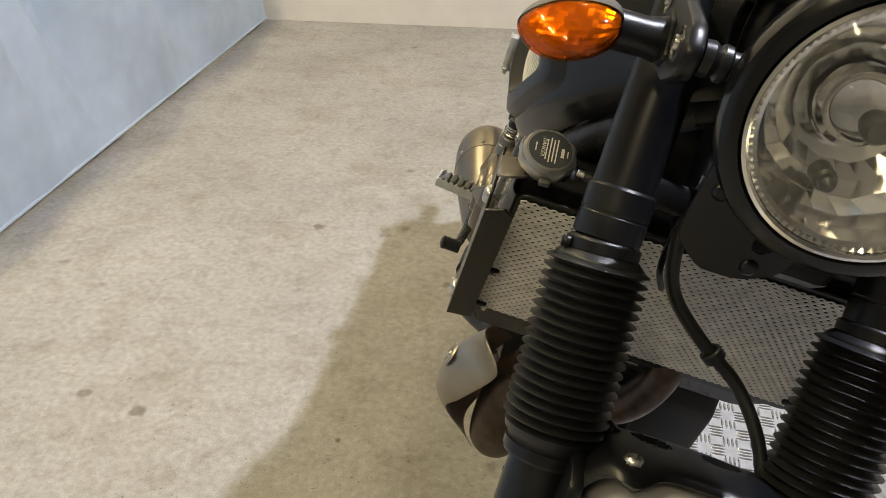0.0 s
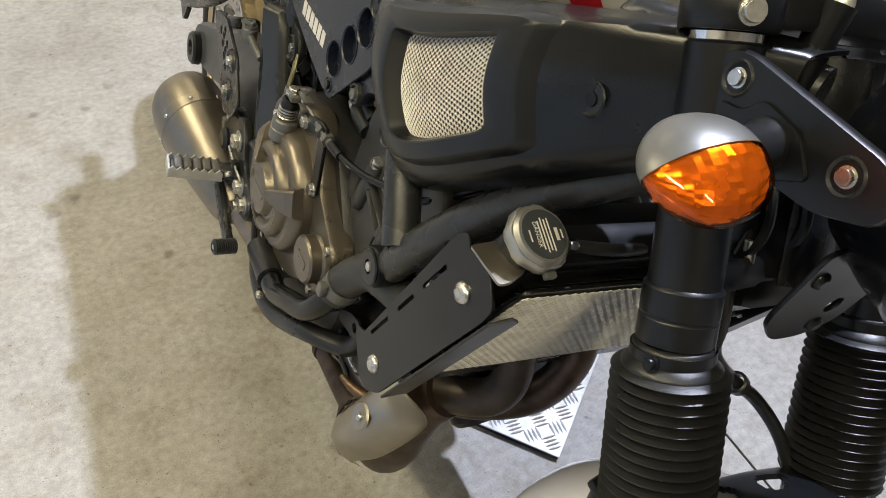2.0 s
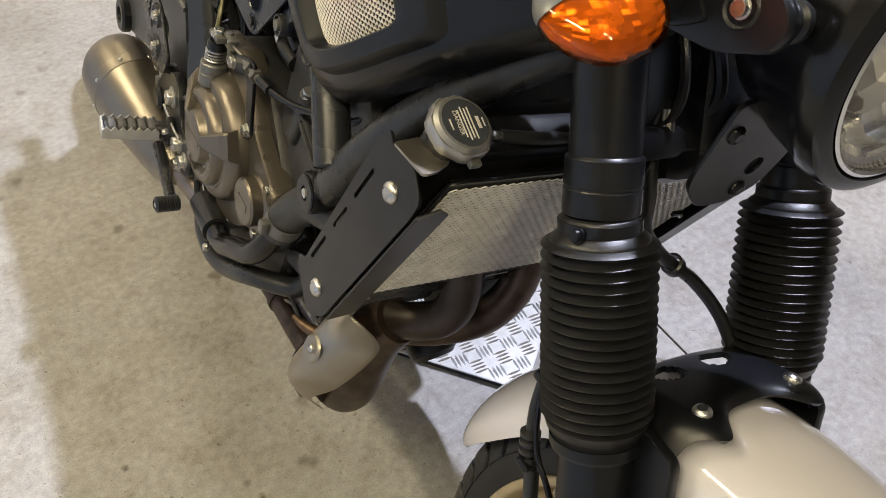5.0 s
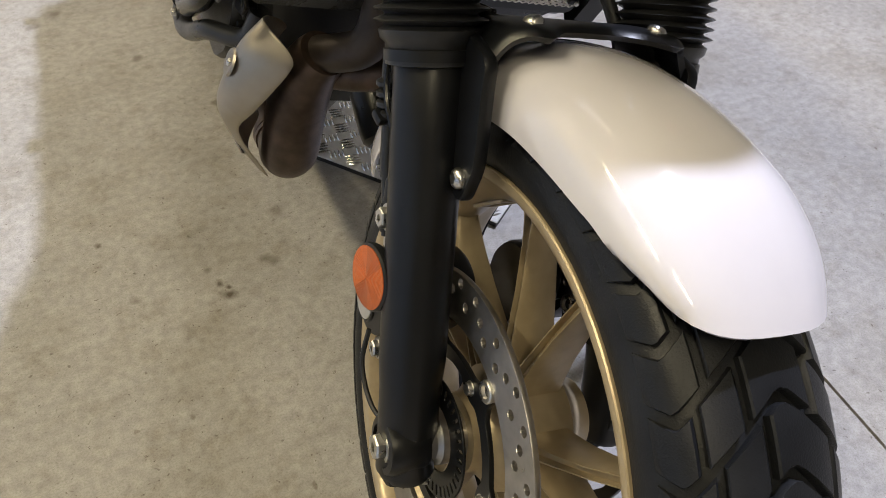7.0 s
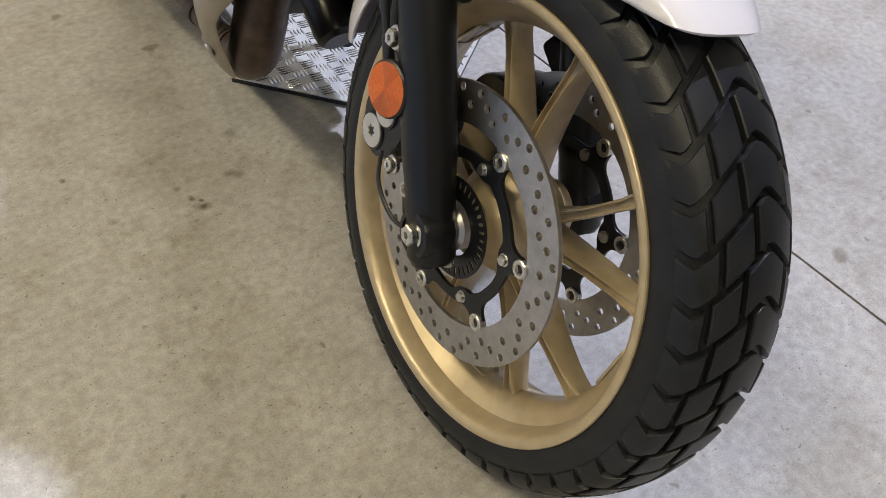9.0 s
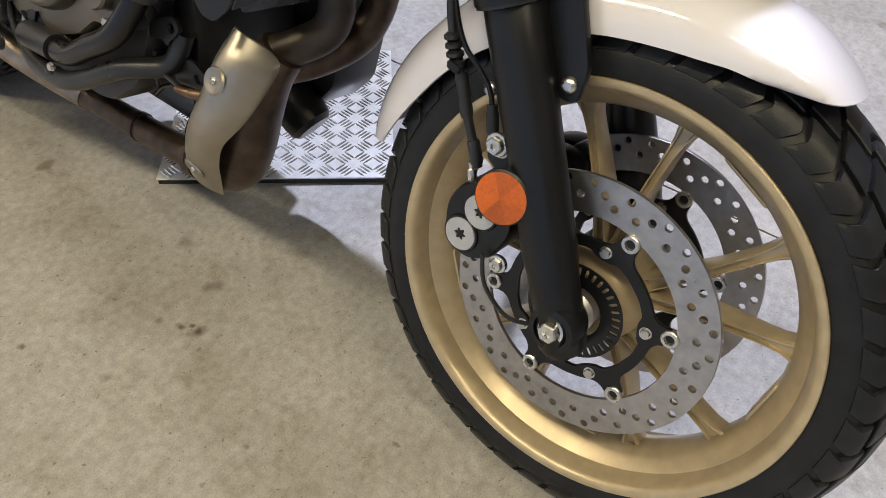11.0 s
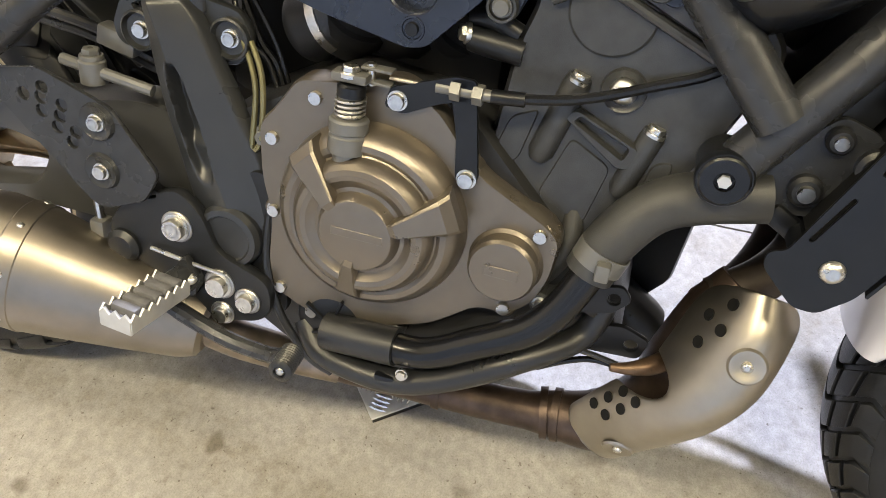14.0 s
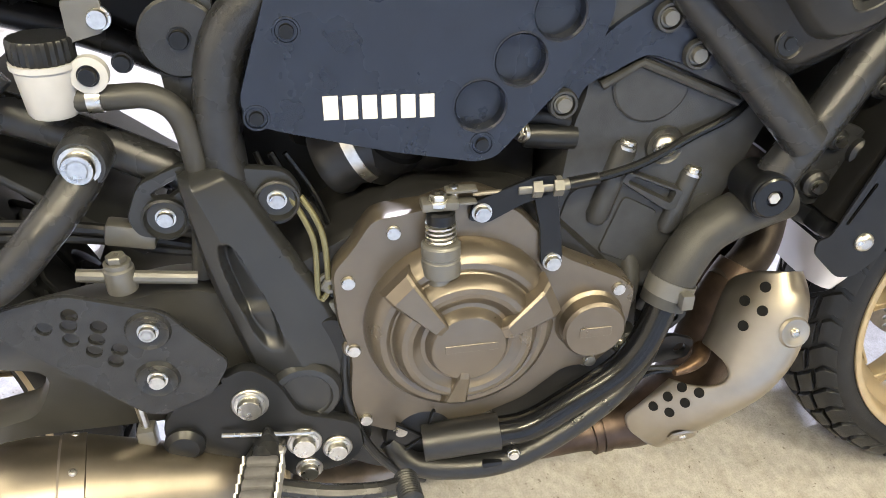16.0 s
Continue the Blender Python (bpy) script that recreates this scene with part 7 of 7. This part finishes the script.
for k, (r, h) in enumerate(((0.0858, 0.0010), (0.0825, 0.0040), (0.0795, 0.0025), (0.0765, 0.0005))):
    prism_rings.append([prisms.verts.new(hm @ Vector((r * math.cos(a), r * math.sin(a), h + (0.0022 if i % 2 and k == 1 else 0.0)))) for i, a in ((i, 2 * math.pi * i / 180) for i in range(180))])
ring_skin(prisms, prism_rings, True, False, False)
part("prism_ring", prisms, BOWL, lamp_, "finely ribbed rim of the lens", 1)
lens = part("lens", lathe([(0.0865, -0.003), (0.0865, 0.002), (0.083, 0.007), (0.066, 0.013), (0.040, 0.0175), (0.0, 0.019), (0.0, 0.0165), (0.040, 0.015), (0.066, 0.0105), (0.081, 0.005), (0.084, -0.003)], hm, 56, caps=False), GLASS, lamp_, "clear curved headlight glass", 60)
lens.visible_shadow = False
part("retaining_ring", lathe([(0.0830, 0.0055), (0.0860, 0.0055), (0.0875, 0.0095), (0.0850, 0.0105), (0.0830, 0.0080)], hm, 56, closed=True), CHROME, lamp_)
part("bulb_collar", lathe([(0.030, -0.068), (0.030, -0.058), (0.026, -0.056), (0.022, -0.060), (0.018, -0.062), (0.0, -0.062)], hm, 32), CHROME, lamp_)
part("bulb", lathe([(0.008, -0.060), (0.0085, -0.030), (0.008, -0.022)], hm, 20), GLASS, lamp_)
part("bulb_shield", lathe([(0.0095, -0.026), (0.0105, -0.022), (0.0105, -0.010), (0.008, -0.006), (0.0, -0.005)], hm, 24), GREY, lamp_)
part("pilot_bulb", lathe([(0.0085, -0.060), (0.0085, -0.042), (0.0062, -0.040), (0.0058, -0.034), (0.0, -0.030)], hm @ pose(-0.006, -0.049, 0.012), 20), GREY, lamp_)
BR = [(-0.291, 0.906), (-0.283, 0.918), (-0.268, 0.921), (-0.165, 0.918), (-0.148, 0.905), (-0.152, 0.888), (-0.186, 0.872), (-0.262, 0.866), (-0.290, 0.878)]


def indicator(sgn):
    m = side(-0.124) if sgn < 0 else Matrix.Scale(-1, 4, (0, 1, 0)) @ side(-0.124)
    br = part("headlight_bracket", plate(rounded(BR, 0.009), 0.010, m, bevel=0.002), BLACK_SATIN, bike, "black machined headlight bracket")
    part("raised_web", plate(rounded([(-0.272, 0.890), (-0.255, 0.893), (-0.245, 0.906), (-0.215, 0.904), (-0.195, 0.885), (-0.215, 0.872), (-0.265, 0.872)], 0.005), 0.004, m @ pose(0, 0, 0.0085), bevel=0.0015), BLACK_SATIN, br)
    for x, z in ((-0.270, 0.905), (-0.180, 0.900)):
        part("screw_cup", lathe([(0.0115, 0.0), (0.0105, 0.0015), (0.009, 0.0)], along((x, sgn * 0.134, z), (0, sgn, 0)), 22), BLACK_COAT, br)
        bolt(br, (x, sgn * 0.1335, z), (0, sgn, 0), 0.0056, "socket", ZINC)
    part("pivot_rubber", lathe([(0.009, -0.014), (0.009, 0.004), (0.0115, 0.006), (0.0115, 0.010), (0.009, 0.012), (0.0115, 0.016), (0.011, 0.022)], along((-0.166, sgn * 0.10, 0.900), (0, sgn, 0)), 24), BLACK_PLASTIC, br)
    sig = part("indicator", tube([(-0.232, sgn * 0.128, 0.886), (-0.225, sgn * 0.148, 0.886), (-0.220, sgn * 0.172, 0.886)], [0.018, 0.0135, 0.014], 20), BLACK_PLASTIC, bike, "amber indicator with satin grey housing")

    def egg(x_sign, off=0.0):
        bm = bmesh.new()
        c = Vector((-0.213, sgn * 0.199, 0.882))
        rows = []
        for i in range(25):
            t = i / 24 * math.pi
            row = []
            for j in range(29):
                a = (-0.5 + j / 28) * math.pi
                taper = 0.5 * (1 - math.cos(t))
                yy = 0.0330 * -math.cos(t) * sgn
                rr = math.sin(t) ** (0.72 if t < math.pi / 2 else 1.25) if 0 < t < math.pi else 0.0
                dep = (0.036 if x_sign > 0 else 0.033) + off
                row.append(bm.verts.new(c + Vector((x_sign * dep * rr * math.cos(a), yy, (0.0188 + off) * rr * math.sin(a) * (0.95 if sgn else 1) + 0.009 * math.cos(t)))))
            rows.append(row)
        for a, b in zip(rows, rows[1:]):
            for j in range(28):
                bm.faces.new((a[j], a[j + 1], b[j + 1], b[j]))
        bmesh.ops.remove_doubles(bm, verts=bm.verts, dist=1e-5)
        tilt = Matrix.Translation(c) @ Matrix.Rotation(radians(14), 4, "Y") @ Matrix.Translation(-c)
        bmesh.ops.transform(bm, matrix=tilt, verts=bm.verts)
        return bm

    part("housing", egg(-1), GREY, sig, "satin grey indicator housing", 60)
    part("lens", egg(1, 0.0005), AMBER_CLEAR, sig, "clear amber indicator lens", 60)
    cells = egg(1)
    rnd = random.Random(5)
    for v in cells.verts:
        v.co += Vector((rnd.uniform(-1, 0.3), rnd.uniform(-0.4, 0.4), rnd.uniform(-0.4, 0.4))) * 0.0012
        v.co = Vector((-0.2135, sgn * 0.199, 0.882)) + (v.co - Vector((-0.213, sgn * 0.199, 0.882))) * 0.95
    part("prism_reflector", cells, SILVERED, sig, "faceted silver reflector inside the lens", 1)
    return br


indicator(-1)
indicator(1)
yoke = part("lower_clamp", plate(rounded([(-0.120, -0.020), (-0.05, -0.030), (0.05, -0.030), (0.120, -0.020), (0.120, 0.016), (0.05, 0.006), (-0.05, 0.006), (-0.120, 0.016)], 0.008), 0.022, along(on_fork(0.520, 0), FORK), bevel=0.004), BLACK_SATIN, bike, "black lower fork clamp")
part("top_yoke", plate(rounded([(-0.12, -0.022), (-0.05, -0.030), (0.05, -0.030), (0.12, -0.022), (0.11, 0.022), (0.04, 0.040), (-0.04, 0.040), (-0.11, 0.022)], 0.02), 0.024, along(on_fork(0.692, 0), FORK), bevel=0.004), BLACK_SATIN, bike, "black upper fork clamp plate")
LP = [(-0.028, 0.0), (-0.024, -0.012), (-0.002, -0.032), (0.030, -0.031), (0.054, -0.016), (0.062, 0.020), (0.056, 0.060), (-0.028, 0.060)]
lpm = Matrix.Translation((-0.196, -0.050, 0.780)) @ Matrix(((0, 0.12, 0.993, 0), (1, 0, 0, 0), (0, 0.993, -0.12, 0), (0, 0, 0, 1)))
lp = part("headlight_stay", plate(rounded(LP, 0.010), 0.004, lpm, [circle(0.0315, 0.004, 0.0075)], 0.001), BLACK_SATIN, bike, "black pierced headlight stay between the fork legs")
bolt(lp, lpm @ Vector((0.031, -0.017, 0.004)), lpm.to_3x3() @ Vector((0, 0, 1)), 0.008, "button", BLACK_SATIN)
bolt(lp, lpm @ Vector((-0.014, 0.034, 0.004)), lpm.to_3x3() @ Vector((0, 0, 1)), 0.008, "button", BLACK_SATIN)
h1 = part("front_brake_hose", tube([(-0.262, -0.040, 0.83), (-0.246, -0.060, 0.775), (-0.228, -0.060, 0.735), (-0.227, -0.044, 0.700), (-0.222, -0.005, 0.668), (-0.212, 0.030, 0.648), (-0.190, 0.055, 0.625), (-0.168, 0.070, 0.598), (-0.150, 0.078, 0.570)], 0.0058, 12), RUBBER, bike, "black hose looping down between the fork legs")
part("hose_tie", lathe([(0.0072, -0.005), (0.0095, -0.004), (0.0095, 0.004), (0.0072, 0.005)], along((-0.220, 0.004, 0.663), (0.1, 0.8, -0.55)), 16, closed=True), RUBBER, h1)
part("bright_ferrule", lathe([(0.0045, -0.008), (0.0045, 0.008)], along((-0.242, -0.060, 0.790), FORK), 12), ZINC, h1)
part("thin_cable", tube([(-0.242, -0.060, 0.79), (-0.236, -0.066, 0.755), (-0.240, -0.062, 0.715), (-0.250, -0.05, 0.69)], 0.0028, 8), BLACK_GLOSS, bike)
loom = part("wiring_loom", tube([(-0.40, -0.12, 0.872), (-0.37, -0.135, 0.884), (-0.335, -0.130, 0.880), (-0.310, -0.10, 0.862), (-0.295, -0.06, 0.84)], 0.0115, 12), RUBBER, bike, "taped black wiring loom")
part("thin_lead", tube([(-0.37, -0.128, 0.895), (-0.345, -0.135, 0.880), (-0.330, -0.130, 0.845), (-0.325, -0.115, 0.80)], 0.0045, 8), BLACK_GLOSS, loom)
part("reach_tube", tube([(-0.43, -0.135, 0.752), (-0.385, -0.145, 0.778), (-0.345, -0.145, 0.810)], [0.006, 0.014, 0.017], 14), BLACK_COAT, bike)
riser = part("handlebar_riser", tube([(-0.30, -0.035, 0.955), (-0.312, -0.035, 0.985), (-0.315, -0.035, 1.02)], 0.015, 16), BLACK_SATIN, bike, "black handlebar riser")
part("handlebar", tube([(-0.40, -0.40, 1.075), (-0.37, -0.28, 1.070), (-0.325, -0.12, 1.03), (-0.315, 0.0, 1.022), (-0.325, 0.12, 1.03), (-0.37, 0.28, 1.070), (-0.40, 0.40, 1.075)], 0.011, 14), BLACK_SATIN, riser)
for sgn in (-1, 1):
    part("grip", tube([(-0.402, sgn * 0.405, 1.075), (-0.374, sgn * 0.29, 1.071)], 0.0165, 16), RUBBER, riser)
part("brake_lever", tube([(-0.335, -0.24, 1.058), (-0.318, -0.30, 1.060), (-0.335, -0.40, 1.064)], 0.007, 10), BLACK_SATIN, riser)
part("clamp_bolt", lathe([(0.012, 0.0), (0.0115, 0.004), (0.007, 0.007), (0.0, 0.0075)], along((-0.292, -0.060, 0.950), (0.5, -0.75, 0.3)), 22), ZINC, riser)
part("cable_sheath", tube([(-0.290, -0.060, 0.950), (-0.283, -0.065, 0.920), (-0.275, -0.068, 0.890), (-0.27, -0.06, 0.855)], [0.013, 0.011, 0.009, 0.009], 14), BLACK_SATIN, bike)
part("bright_sleeve", tube([(-0.2815, -0.066, 0.912), (-0.276, -0.067, 0.893)], 0.0095, 14), STAINLESS, bike)
con = part("connector", block((0.050, 0.028, 0.024), pose(-0.352, -0.060, 0.965, 0, -18, 10), 0.004), BLUE, bike, "blue plugged wiring connector with a silver strip")
part("latch", block((0.036, 0.030, 0.003), pose(-0.356, -0.060, 0.979, 0, -18, 10), 0.001, 1), ALU, con)
part("black_wrap", tube([(-0.332, -0.055, 0.972), (-0.318, -0.058, 0.985), (-0.312, -0.06, 1.02)], 0.014, 12), RUBBER, con)
part("stem_cover", block((0.075, 0.120, 0.150), Matrix.Translation((-0.285, 0, 0.800)) @ pose(0, 0, 0, 0, -26, 0), 0.014), BLACK_SATIN, bike, "black cover round the steering stem")
for k in range(5):
    a = -0.06 + 0.028 * k
    part("wiring", tube([(-0.33, a * 0.8, 0.90), (-0.262 + 0.006 * (k % 2), a, 0.845), (-0.240, a + 0.012 * math.sin(k * 2.1), 0.800), (-0.262, a * 1.1, 0.755), (-0.300, a, 0.745)], 0.0036 + 0.0012 * (k % 2), 8), RUBBER, bike)
# the far side, seen through the gaps and in the bike's shadow
far = scoop_bm()
bmesh.ops.scale(far, vec=(1, -1, 1), verts=far.verts)
part("far_scoop", far, BLACK_PLASTIC, bike, "satin black scoop on the far side", 40)
# mirrored cover and an added panel, both here to stop light leaking through
part("far_side_cover", plate(rounded(SIDE, 0.012), 0.0035, Matrix.Scale(-1, 4, (0, 1, 0)) @ side(-0.1615), bevel=0.001), NAVY_COAT, bike, "blue-black side cover on the far side")
part("far_seat_rail", plate(rounded([(-1.30, 0.89), (-0.84, 0.89), (-0.88, 0.62), (-1.05, 0.60), (-1.16, 0.66)], 0.02), 0.012, side(0.150), bevel=0.002), BLACK_PLASTIC, bike, "unseen black panel under the seat, added to block light")
# unseen dial, placed and sized so its shadow falls across the mudguard
dial = part("speedometer", lathe([(0.0, -0.022), (0.056, -0.022), (0.065, -0.012), (0.067, 0.006), (0.064, 0.010), (0.0, 0.010)], along((-0.146, 0.076, 1.045), (-0.62, 0, 0.78)), 36), BLACK_PLASTIC, bike, "unseen round black dial above the headlight, added to shade the mudguard")
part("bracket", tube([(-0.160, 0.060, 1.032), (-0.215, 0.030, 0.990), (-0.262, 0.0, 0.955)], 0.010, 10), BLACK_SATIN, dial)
# added box that fills the cavity and keeps it dark
part("battery_box", block((0.12, 0.12, 0.26), pose(-0.905, 0.01, 0.60, 0, 8, 0), 0.02), BLACK_PLASTIC, bike, "black filler box between the frame rails")
for k in range(3):
    a = k * 0.9
    part("wiring", tube([(-0.93 + 0.012 * k, -0.118 - 0.003 * (k % 3), 0.60), (-0.915 + 0.014 * k, -0.128 + 0.006 * math.sin(a), 0.565), (-0.895 + 0.010 * k, -0.122, 0.535 + 0.012 * math.cos(a)), (-0.88 + 0.006 * k, -0.12, 0.50)], 0.0026 + 0.0008 * (k % 2), 7), BLACK_GLOSS if k % 3 else RUBBER, bike)
